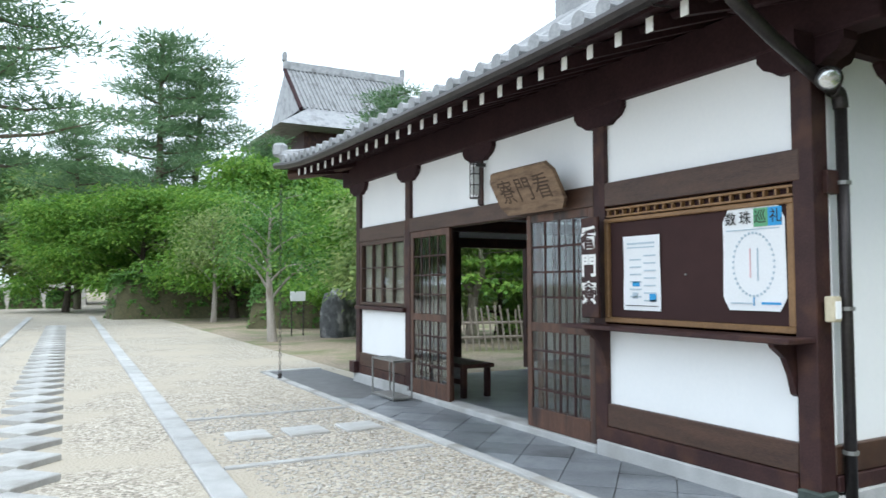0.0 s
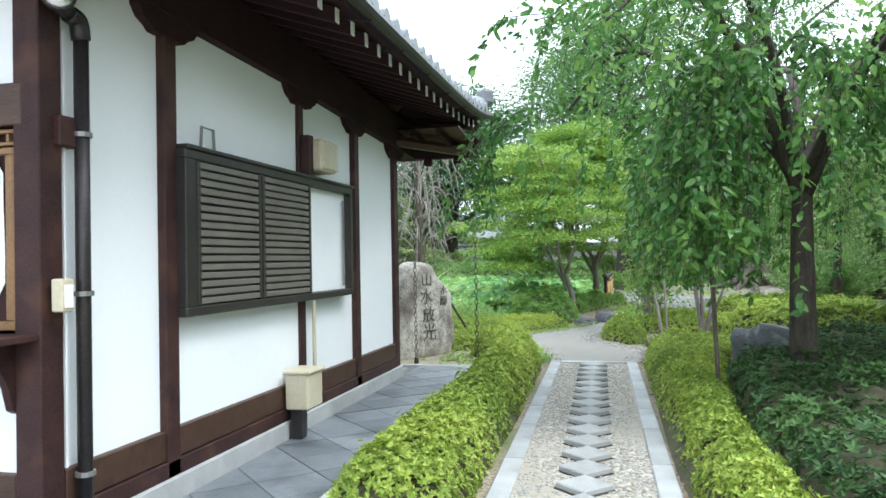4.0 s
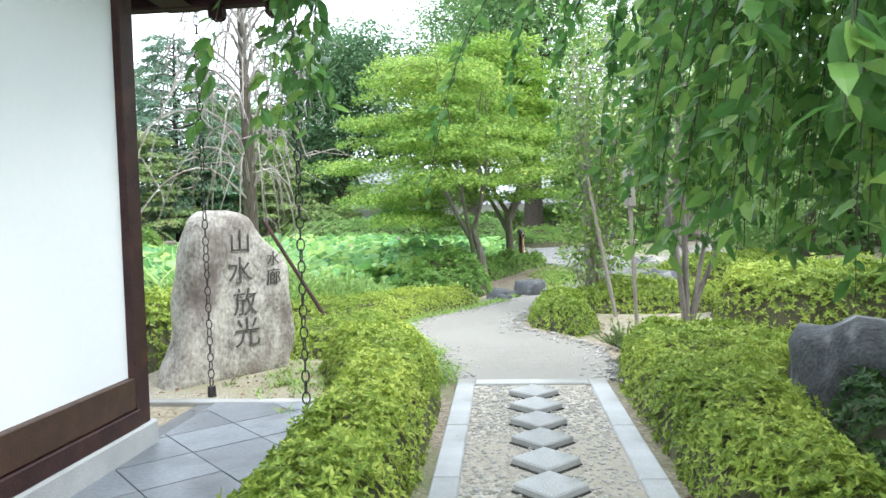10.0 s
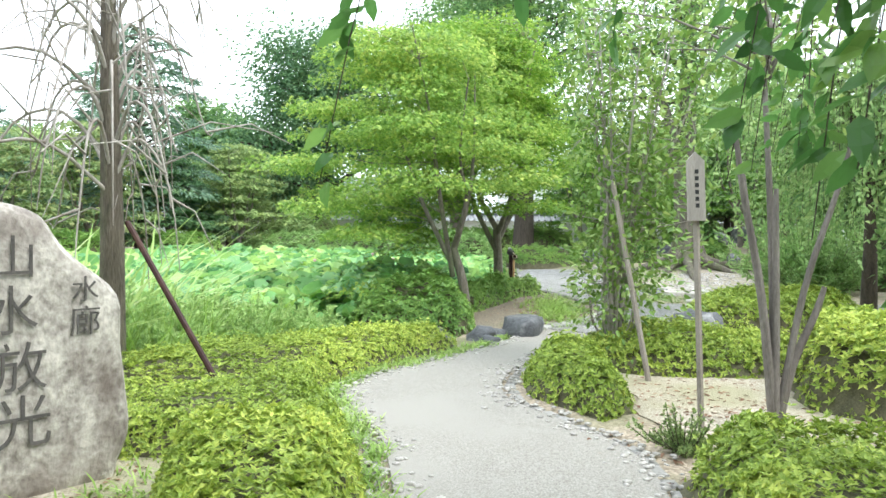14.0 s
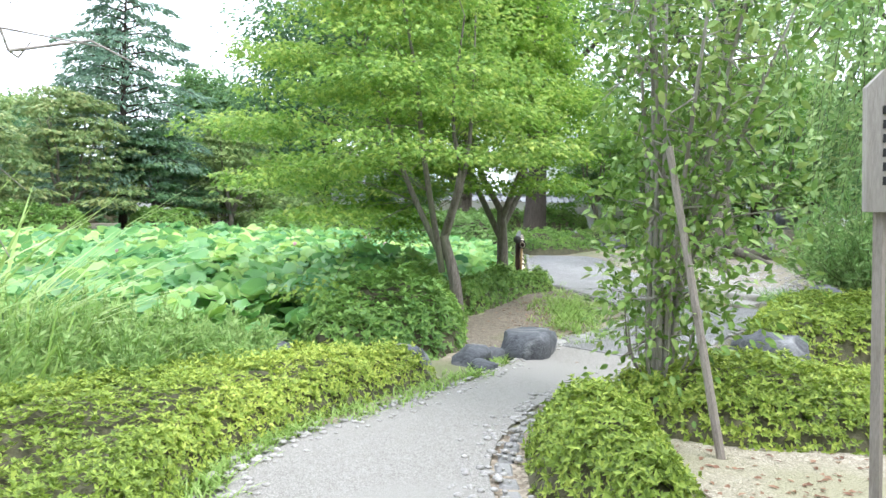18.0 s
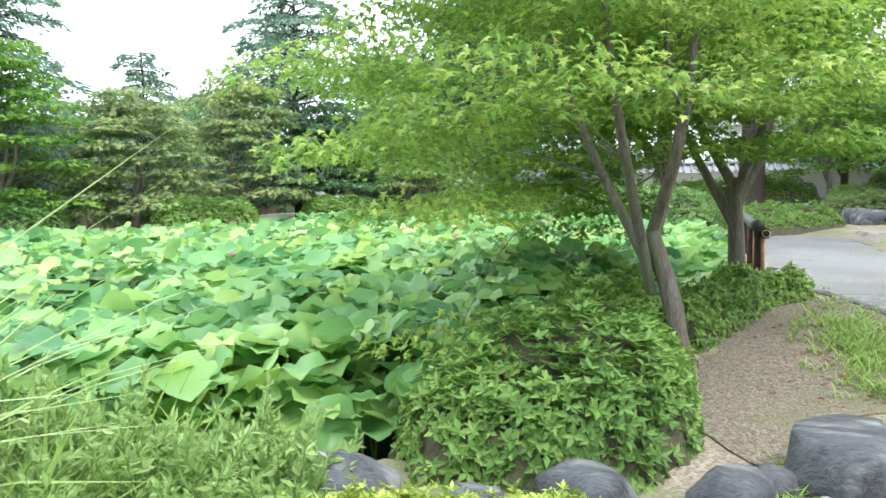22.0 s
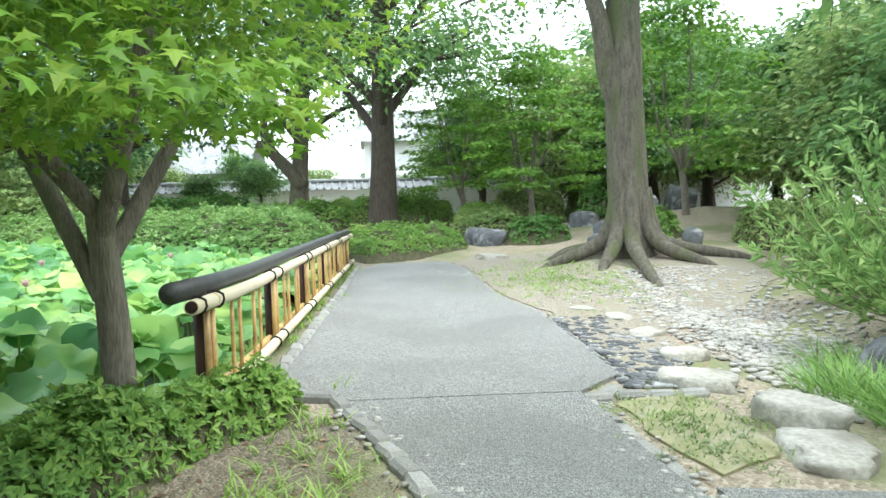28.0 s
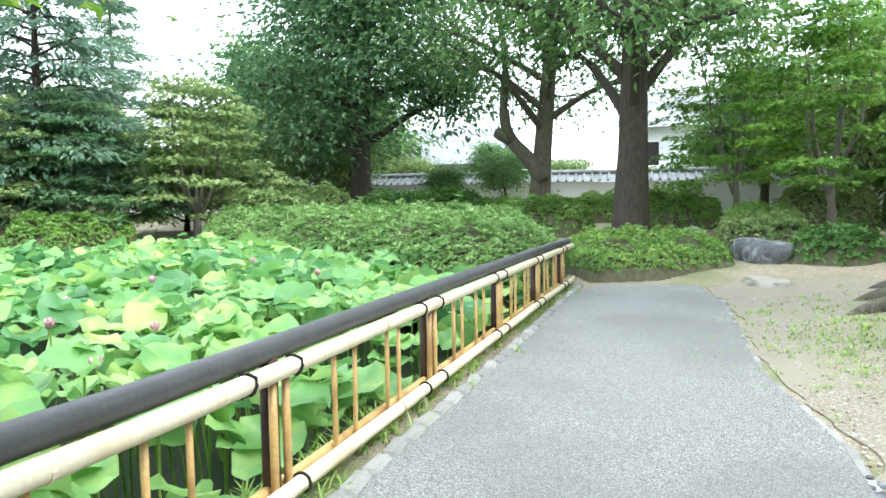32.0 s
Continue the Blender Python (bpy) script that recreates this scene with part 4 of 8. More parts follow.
# boarded end eaves at the rear: outer beam, soffit boards and rafters
box_part("end_eaves_beam", (11.12, 1.78, 2.79), (11.24, NY + 0.5, 2.93), WOOD_UNDER, house, "", 0.012)
box_part("end_eaves_beam", (11.24, 1.66, 2.93), (11.34, NY + 0.5, 3.06), WOOD_UNDER, house, "", 0.012)
part("soffit_board", Build().add([(10.3, 1.75, 3.05), (11.3, 1.75, 2.96), (11.3, NY, 2.96), (10.3, NY, 3.05), (10.3, 1.75, 3.08), (11.3, 1.75, 2.99), (11.3, NY, 2.99), (10.3, NY, 3.08)], [(0, 3, 2, 1), (4, 5, 6, 7), (0, 1, 5, 4), (2, 3, 7, 6)]), WOOD_BROWN, house, "brown soffit boards")
for i in range(24):
    y = 2.0 + i * 0.32
    part("rafter", Build().add([(x, y + w, z) for x, z in ((10.3, 2.97), (11.38, 2.87), (11.38, 2.95), (10.3, 3.05)) for w in (-0.03, 0.03)], [(0, 1, 3, 2), (2, 3, 5, 4), (4, 5, 7, 6), (0, 6, 7, 1), (0, 2, 4, 6), (1, 7, 5, 3)]), WOOD_UNDER, house)
part("hip_beam", Build().tube([(10.3, 2.55, 2.92), (11.3, 1.72, 2.86)], [0.075, 0.065], 6), WOOD_BROWN, house)
for y in (2.35, 1.95):
    part("beam_tail", Build().box((11.1, y - 0.05, 2.70), (11.22, y + 0.05, 2.80), 0.02), WOOD_UNDER, house)
# gutters, hooks, downpipe
g1 = [(EX0 - 0.06, y, roof_z(EX0, min(max(y, EY0), EY1)) - 0.06) for y in np.linspace(EY0 - 0.05, EY1 + 0.05, 16)]
g2 = [(x, EY0 - 0.06, roof_z(min(max(x, EX0), EX1), EY0) - 0.06) for x in np.linspace(EX0 - 0.05, EX1 + 0.05, 16)]
for g in (g1, g2):
    part("gutter", Build().tube(g, 0.052, 8), METAL_DARK, house, "dark bronze eaves gutter")
for k in range(12):
    y = 2.1 + k * 0.8
    part("gutter_hook", Build().tube([(EX0 - 0.06, y, roof_z(EX0, y) - 0.005), (EX0 - 0.115, y, roof_z(EX0, y) - 0.06), (EX0 - 0.06, y, roof_z(EX0, y) - 0.118), (EX0 + 0.1, y, roof_z(EX0, y) - 0.10)], 0.007, 5), METAL_DARK, house)
for k in range(9):
    x = 4.2 + k * 0.8
    part("gutter_hook", Build().tube([(x, EY0 - 0.06, roof_z(x, EY0) - 0.005), (x, EY0 - 0.115, roof_z(x, EY0) - 0.06), (x, EY0 - 0.06, roof_z(x, EY0) - 0.118), (x, EY0 + 0.1, roof_z(x, EY0) - 0.10)], 0.007, 5), METAL_DARK, house)
pipe = [(EX0 - 0.06, 2.35, 3.13), (EX0 + 0.0, 2.36, 3.06), (4.1, 2.42, 2.92), (4.7, 2.5, 2.74), (4.80, 2.505, 2.705)]
part("downpipe", Build().tube(pipe, 0.042, 10), METAL_DARK, house, "dark bronze downpipe", True)
part("downpipe", Build().tube([(4.865, 2.505, 0.05), (4.865, 2.505, 2.66)], 0.037, 12), METAL_DARK, house, "dark bronze downpipe", True)
part("pipe_elbow", Build().tube(smooth_line([(4.78, 2.505, 2.71), (4.845, 2.505, 2.69), (4.866, 2.505, 2.60)], 4), 0.047, 10), METAL_DARK, house, "", True)
part("pipe_shoe", Build().tube([(4.865, 2.505, 0.09), (4.87, 2.47, 0.06), (4.88, 2.42, 0.05)], 0.045, 10), METAL_DARK, house)
for z in (0.42, 1.32, 2.12):
    part("pipe_clip", Build().tube([(4.865, 2.505, z - 0.012), (4.865, 2.505, z + 0.012)], 0.05, 10), METAL_GREY, house)
box_part("corner_joint", (4.72, SY - 0.06, 2.05), (4.86, SY + 0.02, 2.2), WOOD, house)
part("white_batten", Build().box((4.80, SY - 0.012, 0.46), (4.815, SY + 0.02, 2.65), 0.002), PLASTER, house)

# ---- plants ----
def branch_tree(at, height, spread, trunk_r, limbs=9, lean=(0, 0), fork=0.35, seed=1, rise=0.55, lift=0.10):
    """A trunk line and limb lines, tapered; returns the lines with radii, and the limb ends."""
    r = np.random.default_rng(seed)
    x, y, z = at
    k = 7
    trunk = np.array([(x + lean[0] * s + 0.06 * spread * math.sin(3 * s + seed), y + lean[1] * s + 0.05 * spread * math.cos(2.3 * s + seed), z - 0.1 + s * height * 0.8) for s in np.linspace(0, 1, k)])
    rad = trunk_r * np.array([1.35, 1.0, 0.85, 0.7, 0.52, 0.35, 0.18])
    lines, ends = [(trunk, rad)], []
    for i in range(limbs):
        s = fork + (1 - fork) * (i + 0.3) / limbs
        j = s * (k - 1)
        a = int(min(j, k - 2))
        p = trunk[a] + (trunk[a + 1] - trunk[a]) * (j - a)
        az = i * 2.4 + r.random() * 0.8
        reach = spread * (0.6 + 0.45 * r.random()) * (1.15 - 0.6 * s)
        up = height * (lift + rise * 0.3 * r.random()) * (1.3 - s)
        tip = p + np.array([math.cos(az) * reach, math.sin(az) * reach, up])
        mid = (p + tip) / 2 + np.array([0, 0, 0.12 * reach]) + r.normal(size=3) * 0.05 * reach
        lr = trunk_r * (0.5 - 0.3 * s)
        line = smooth_line([p, mid, tip], 4)
        lines.append((line, np.linspace(lr, lr * 0.22, len(line))))
        ends += [line[-1], line[len(line) // 2 + 1], line[-3]]
        for q in range(2):
            t = line[len(line) // 2 + q]
            az2 = az + (1 if q else -1) * (0.7 + 0.4 * r.random())
            e = t + np.array([math.cos(az2), math.sin(az2), 0.35]) * reach * 0.45
            lines.append((np.array([t, (t + e) / 2 + r.normal(size=3) * 0.03 * reach, e]), np.array([lr * 0.45, lr * 0.3, lr * 0.1])))
            ends += [e, (t + e) / 2]
    ends.append(trunk[-1])
    return lines, np.array(ends)


def wood_build(lines, sides=8):
    b = Build()
    for line, rad in lines:
        b.tube(line, rad, sides if rad[0] > 0.05 else 5, caps=False)
    return b


def clump_cloud(ends, per, spread, squash=0.6, seed=3):
    """Leaf feet scattered in flattened clumps round the limb ends."""
    r = np.random.default_rng(seed)
    n = len(ends) * per
    off = r.normal(size=(n, 3)) * spread * np.array([1, 1, squash])
    return np.repeat(ends, per, 0) + off, off


def broad_tree(name, at, height, spread, trunk_r, leaf, size, per, material, bark, label, category="tree", limbs=11, lean=(0, 0), seed=1, shape="kite", clump=0.5, fork=0.35, squash=0.6, group="", droop=0.35, aspect=0.5, lift=0.10):
    t = thing(name, at, label, category, group)
    lines, ends = branch_tree(at, height, spread, trunk_r, limbs, lean, fork, seed, 0.55, lift)
    part("trunk", wood_build(lines), bark, t, "", True)
    pts, off = clump_cloud(ends, per, clump, squash, seed + 50)
    r = np.random.default_rng(seed + 9)
    n = len(pts)
    way = unit(off * np.array([1, 1, 0.3]) + r.normal(size=(n, 3)) * 0.6 * clump + np.array([0, 0, -droop * clump]))
    up = unit(r.normal(size=(n, 3)) * 0.45 + np.array([0, 0, 1]))
    ln = size * (0.7 + 0.6 * r.random(n))
    leaves("crown", pts, way, up, ln, ln * aspect, material, t, shape, 0.2, leaf)
    return t


def maple_tree(at, height, spread, trunk_r, material, label, seed, lean=(0, 0), tiers=26, per=330, size=0.075, fork_z=1.2, low=0.9, bias=(0, 0), keep_clear=lambda p: False, group="maples by the pond", stems=5):
    """A maple: forked trunk, and leaves in flat drooping tiers."""
    t = thing("maple_tree", at, label, "tree", group)
    r = np.random.default_rng(seed)
    x, y, z = at
    f = np.array([x + lean[0], y + lean[1], z + fork_z])
    lines = [(smooth_line([(x, y, z - 0.1), (x + lean[0] * 0.3, y + lean[1] * 0.3, z + fork_z * 0.5), f], 3), np.linspace(trunk_r * 1.25, trunk_r * 0.85, 7))]
    heads = []
    for i in range(stems):
        az = i * 2 * math.pi / stems + seed + r.normal() * 0.25
        e = f + np.array([math.cos(az) * spread * 0.45 + bias[0] * 0.5, math.sin(az) * spread * 0.45 + bias[1] * 0.5, (height - fork_z) * (0.5 + 0.45 * r.random())])
        line = smooth_line([f - np.array([0, 0, 0.14 * i]), f + (e - f) * 0.3 + np.array([math.cos(az), math.sin(az), 0]) * 0.10 * spread, f + (e - f) * 0.62 + r.normal(size=3) * 0.07, e], 3)
        lines.append((line, np.linspace(trunk_r * 0.66, trunk_r * 0.15, len(line))))
        heads.append(line)
    feet, offs = [], []
    for i in range(tiers):
        s = (i + 0.5) / tiers
        zz = z + low + (height - low) * s
        reach = spread * (1.0 - 0.75 * s**1.6) * (0.35 + 0.65 * r.random() ** 0.5)
        az = i * 2.4 + r.random()
        c = np.array([x + lean[0] + bias[0] + math.cos(az) * reach, y + lean[1] + bias[1] + math.sin(az) * reach, zz + r.normal() * 0.15])
        if keep_clear(c):
            continue
        near = min((h[k] for h in heads for k in range(2, len(h))), key=lambda p: (np.linalg.norm(p - c) + 2 * max(0, p[2] - c[2])) * (0.75 + 0.5 * r.random()))
        mid = (near + c) / 2 + np.array([0, 0, 0.12])
        lines.append((smooth_line([near, mid + r.normal(size=3) * 0.10, c], 3), np.linspace(trunk_r * 0.085, 0.002, 7)))
        n = per
        rad = (0.24 + 0.18 * r.random()) * spread * np.sqrt(r.random(n))
        a = r.random(n) * 2 * np.pi
        d = np.stack([np.cos(a) * rad, np.sin(a) * rad, -0.40 * rad**2 / spread + r.normal(size=n) * 0.05], 1)
        feet.append(c + d), offs.append(d)
    part("trunk", wood_build(lines), MAPLE_BARK, t, "grey brown forked trunk", True)
    feet, offs = np.concatenate(feet), np.concatenate(offs)
    n = len(feet)
    way = unit(offs * np.array([1, 1, 0.2]) + r.normal(size=(n, 3)) * 0.25 + np.array([0, 0, -0.25]))
    up = unit(r.normal(size=(n, 3)) * 0.35 + np.array([0, 0, 1]))
    ln = size * (0.7 + 0.6 * r.random(n))
    leaves("crown", feet, way, up, ln, ln * 0.95, material, t, "maple", 0.25, "flat tiers of palm-shaped leaves")
    return t


def weeping_tree(at, height, reach, trunk_r, strands, material, label, seed, size=0.11, drop=(0.5, 1.7), fork_z=1.9, lowest=lambda x, y: 0.9, spacing=0.03, bark=None, twist=0.0, over=(), dome=60):
    """A weeping cherry: limbs arch out and divide, leafy twigs hang from them. over: feet of single twigs that hang far out."""
    t = thing("weeping_cherry", at, label, "tree")
    r = np.random.default_rng(seed)
    x, y, z = at
    f = np.array([x, y, z + fork_z])
    trunk = Build().tube(smooth_line([(x + 0.03, y, z - 0.1), (x - 0.05, y + 0.03, z + fork_z * 0.45), f, f + [0.03, -0.05, 0.5]], 3), np.linspace(trunk_r * 1.3, trunk_r * 0.6, 10), 10)
    part("trunk", trunk, bark or BARK_DARK, t, "dark rough trunk", True)
    limbs, twigs = [], Build()
    for i in range(9):
        az = i * 2 * np.pi / 9 + twist + r.normal() * 0.2
        R = reach * (0.7 + 0.45 * r.random())
        top = height * (0.7 + 0.3 * r.random())
        o = np.array([math.cos(az), math.sin(az), 0])
        side = np.array([-o[1], o[0], 0])
        line = smooth_line([f + [0, 0, 0.1 * (i % 3)], f + o * R * 0.3 + [0, 0, (top - fork_z) * 0.7], f + o * R * 0.7 + side * r.normal() * 0.25 + [0, 0, top - fork_z], f + o * R + side * r.normal() * 0.3 + [0, 0, (top - fork_z) * 0.75]], 6)
        part("limb", Build().tube(line, np.linspace(trunk_r * 0.55, 0.012, len(line)), 7), bark or BARK_DARK, t, "", True)
        limbs.append(line)
        for q in range(4):
            s = line[5 + 3 * q]
            e = s + o * (0.25 + 0.35 * r.random()) + side * r.choice((-1, 1)) * (0.35 + 0.5 * r.random()) + [0, 0, 0.15 * r.normal() + 0.1]
            sub = smooth_line([s, (s + e) / 2 + [0, 0, 0.15], e, e + (e - s) * 0.3 + [0, 0, -0.25]], 4)
            twigs.tube(sub, np.linspace(0.016, 0.004, len(sub)), 5, False)
            limbs.append(sub)
    feet, ways = [], []

    def hang(p, bottom, sway):
        ln = max(0.25, p[2] - bottom)
        out = unit(np.array([p[0] - x, p[1] - y, 0.0]))
        s = np.linspace(0, 1, 6)[:, None]
        curve = p + (out + sway) * 0.45 * np.sqrt(s) * min(ln, 1.0) + np.array([0, 0, -1.0]) * s**1.5 * ln + r.normal(size=3) * 0.10 * s
        twigs.tube(curve, np.linspace(0.005, 0.0015, 6), 4, False)
        n = int(ln / spacing) + 3
        u = r.random(n)
        q = np.stack([np.interp(u, s[:, 0], curve[:, k]) for k in range(3)], 1)
        feet.append(q + r.normal(size=(n, 3)) * 0.015)
        ways.append((out + sway) * 0.3 + r.normal(size=(n, 3)) * np.array([0.6, 0.6, 0.3]) + np.array([0, 0, -0.6]))

    for k in range(strands):
        line = limbs[int(r.integers(len(limbs)))]
        p = line[int(r.integers(len(line) // 3, len(line)))] + r.normal(size=3) * np.array([0.12, 0.12, 0.05])
        if p[1] > -0.75 and x < 12 and p[0] < 11.0 and r.random() < 0.9:
            continue
        ln = drop[0] + (drop[1] - drop[0]) * r.random() ** 1.3
        hang(p, max(p[2] - ln, lowest(p[0], p[1])), r.normal(size=3) * np.array([0.5, 0.5, 0]))
    for ox, oy, top, bottom in over:
        hang(np.array([ox, oy, top]), bottom, r.normal(size=3) * np.array([0.3, 0.3, 0]))
    for line in limbs:
        n = dome
        q = line[r.integers(len(line) // 4, len(line), n)] + r.normal(size=(n, 3)) * np.array([0.16, 0.16, 0.10])
        feet.append(q)
        ways.append(r.normal(size=(n, 3)) * np.array([0.8, 0.8, 0.4]) + np.array([0, 0, -0.35]))
    part("twig_spray", twigs, bark or BARK_DARK, t, "thin dark hanging twigs", kind="stuff")
    feet, ways = np.concatenate(feet), np.concatenate(ways)
    n = len(feet)
    ln = size * (0.6 + 0.6 * r.random(n))
    leaves("crown", feet, ways, unit(r.normal(size=(n, 3)) * 0.7 + np.array([0, 0, 0.8])), ln, ln * 0.46, material, t, "leaf", 0.22, "hanging pointed green leaves")
    return t


def hedge(name, outline, height, material, label, density=650, size=0.042, lump=0.06, group="", category="shrub", base_z=None, edge=None):
    """A clipped low shrub: a lumpy dark core and rosettes of small leaves all over it."""
    line = np.asarray(outline, float)
    lo, hi = line.min(0), line.max(0)
    c = (lo + hi) / 2
    z0 = land(*c) if base_z is None else base_z
    t = thing(name, (*c, z0), label, category, group)
    a, b = line, np.roll(line, -1, 0)

    def inside(p):
        ab = b - a
        s = np.clip(((p[:, None] - a) * ab).sum(2) / (ab**2).sum(1), 0, 1)
        d = np.linalg.norm(a + s[..., None] * ab - p[:, None], axis=2).min(1)
        cr = ((a[:, 1] > p[:, 1:2]) != (b[:, 1] > p[:, 1:2])) & (p[:, :1] < (b[:, 0] - a[:, 0]) * (p[:, 1:2] - a[:, 1]) / (b[:, 1] - a[:, 1] + 1e-12) + a[:, 0])
        return np.where(cr.sum(1) % 2 == 1, d, -d)

    def top(p, d):
        lumps = np.array([noise.noise((q[0] * 1.9, q[1] * 1.9, 1.7)) + 0.5 * noise.noise((q[0] * 5, q[1] * 5, 4.1)) for q in p])
        e = np.clip(d / (edge or min(0.30, height * 0.8)), 0, 1)
        return height * np.sqrt(1 - (1 - e) ** 2) + lumps * lump * e

    step = 0.10 if (hi - lo).max() < 9 else 0.16
    gx, gy = np.arange(lo[0] - step, hi[0] + 2 * step, step), np.arange(lo[1] - step, hi[1] + 2 * step, step)
    p = np.stack(np.meshgrid(gx, gy, indexing="ij"), -1).reshape(-1, 2)
    d = inside(p)
    zz = np.where(d > -step, top(p, np.maximum(d, 0)) * 0.93 - 0.05, -0.3)
    ny = len(gy)
    i, j = np.meshgrid(np.arange(len(gx) - 1), np.arange(ny - 1), indexing="ij")
    q = (i * ny + j).ravel()
    f = np.stack([q, q + ny, q + ny + 1, q + 1], 1)
    f = f[(d[f] > -step * 1.0).any(1)]
    co = np.c_[p, zz + z0]
    bld = Build()
    bld.co.append(co)
    bld.faces[4] = [f.astype(np.int32)]
    part("twig_core", bld, HEDGE_CORE, t, "", True)
    area = (d > 0).sum() * step * step
    n = int(density * (area * 1.0 + 1.1 * height * np.linalg.norm(b - a, axis=1).sum()))
    pts = lo - 0.05 + rng.random((n * 4, 2)) * (hi - lo + 0.1)
    dd = inside(pts)
    w = np.where(dd < 0.28, 1.0, 0.42)
    pick = (dd > -0.02) & (rng.random(len(pts)) < w) & ((dd > 0.09) | (rng.random(len(pts)) < 0.6))
    pts, dd = pts[pick][:n], dd[pick][:n]
    eps = 0.04
    h = top(pts, np.maximum(dd, 0))
    sidewall = (dd < 0.16) & (rng.random(len(pts)) < 0.5)
    h = np.where(sidewall, h * (0.25 + 0.75 * rng.random(len(pts))), h)
    gxn = (inside(pts + [eps, 0]) - inside(pts - [eps, 0])) / (2 * eps)
    gyn = (inside(pts + [0, eps]) - inside(pts - [0, eps])) / (2 * eps)
    lean = np.clip(1 - dd / 0.3, 0, 1)[:, None]
    nrm = unit(np.c_[-gxn, -gyn, np.zeros(len(pts))] * lean + np.array([0, 0, 1.0]) * (1.05 - 0.6 * lean) + rng.normal(size=(len(pts), 3)) * 0.25)
    tip = np.c_[pts, h + z0 + rng.normal(size=len(pts)) * 0.024 + (rng.random(len(pts)) < 0.10) * 1.6 * size * rng.random(len(pts))]
    m = 5
    k = len(tip)
    ref = unit(np.cross(nrm, rng.normal(size=(k, 3))))
    bi = np.cross(nrm, ref)
    feet, ways, ups = [], [], []
    for s in range(m):
        an = s * 2 * np.pi / m + rng.random((k, 1))
        r_ = np.cos(an) * ref + np.sin(an) * bi
        ways.append(unit(r_ * 0.9 + nrm * (0.25 + 0.5 * rng.random((k, 1)))))
        feet.append(tip + nrm * 0.002)
        ups.append(nrm)
    feet, ways, ups = np.concatenate(feet), np.concatenate(ways), np.concatenate(ups)
    ln = size * (0.65 + 0.7 * rng.random(len(feet)))
    ob = leaves("foliage", feet, ways, ups, ln, ln * 0.45, material, t, "kite", 0.1, "dense small leaves")
    return t


def band(line_a, line_b):
    return list(map(tuple, line_a)) + list(map(tuple, line_b[::-1]))


def blade_clump(name, at, radius, count, length, width, material, label, category="grass", bend=0.5, spread=0.5, parent=None):
    r = np.random.default_rng(int(abs(at[0] * 100 + at[1] * 10)))
    a = r.random(count) * 2 * np.pi
    d = radius * np.sqrt(r.random(count))
    feet = np.stack([at[0] + np.cos(a) * d, at[1] + np.sin(a) * d, np.full(count, at[2])], 1)
    a2 = a + r.normal(size=count) * 0.8
    way = np.stack([np.cos(a2) * spread * r.random(count), np.sin(a2) * spread * r.random(count), np.ones(count)], 1)
    out = np.stack([np.cos(a2), np.sin(a2), np.zeros(count)], 1)
    t = thing(name, at, label, category)
    ln = length * (0.5 + 0.6 * r.random(count))
    leaves("tuft", feet, way, -out * 1.0 + np.array([0, 0, 0.3]) + r.normal(size=(count, 3)) * 0.15, ln, width * (0.6 + 0.6 * r.random(count)), material, t, "blade", bend)
    return t


# clipped azaleas along the paths
hedge("azalea_hedge", [(5.25, 1.42), (5.5, 0.78), (8, 0.84), (11.2, 0.94), (12.3, 1.05), (12.9, 1.2), (13.0, 1.75), (12.5, 2.1), (11.6, 1.75), (11.0, 1.6), (8, 1.5), (5.7, 1.52)], 0.34, AZALEA, "low clipped yellow green azalea hedge beside the stone path", 1150, 0.037, 0.08, group="azaleas")
hedge("azalea_hedge", [(2.85, -1.25), (3.1, -0.67), (6.0, -0.56), (9.0, -0.47), (11.9, -0.40), (12.9, -0.52), (13.3, -0.85), (13.1, -1.7), (12.2, -2.0), (11.6, -1.7), (11.3, -1.35), (10.6, -1.3), (9.5, -1.15), (7.5, -1.02), (5.6, -1.1), (4.2, -1.55), (2.9, -1.75)], 0.30, AZALEA, "low clipped yellow green azalea bed under the weeping cherry", 1050, 0.037, 0.09, group="azaleas")
# Leaves coloured darker than the azaleas, to hold the cherry's shade.
hedge("shrub_bed", [(2.9, -6.5), (2.9, -1.85), (4.2, -1.5), (5.6, -1.0), (7.5, -0.92), (9.5, -1.05), (10.4, -1.25), (10.75, -1.45), (10.6, -2.2), (12.5, -2.4), (13.2, -3.0), (12, -7)], 0.40, SHADE_SHRUB, "dark green shrub bed under the cherry, part of its shade put into the leaves", 330, 0.05, 0.2)
hedge("azalea_hedge", [(13.2, 1.3), (13.9, 1.5), (14.6, 1.85), (15.2, 1.85), (15.9, 1.6), (16.7, 1.2), (17.2, 0.95), (17.45, 1.25), (17.2, 2.2), (16.6, 2.9), (15.2, 3.3), (14.5, 3.9), (13.5, 3.8), (13.0, 3.1), (12.98, 2.3), (13.1, 1.8)], 0.27, AZALEA, "spreading yellow green azaleas on the bend of the path", 1250, 0.031, 0.15, group="azaleas", edge=0.6)
hedge("azalea_hedge", [(14.2, -0.25), (14.9, 0.22), (15.6, 0.26), (16.2, 0.1), (16.0, -0.35), (15.2, -0.5), (14.5, -0.5)], 0.33, AZALEA, "rounded azalea clump on the inside of the bend", 1100, 0.036, 0.12, group="azaleas", edge=0.4)
hedge("azalea_hedge", [(16.0, -0.35), (16.7, -0.25), (17.0, -0.8), (17.1, -1.5), (16.9, -2.4), (16.2, -2.5), (15.85, -1.9), (15.8, -1.0)], 0.34, AZALEA, "azalea mound round the camellia", 950, 0.038, 0.12, group="azaleas", edge=0.5)
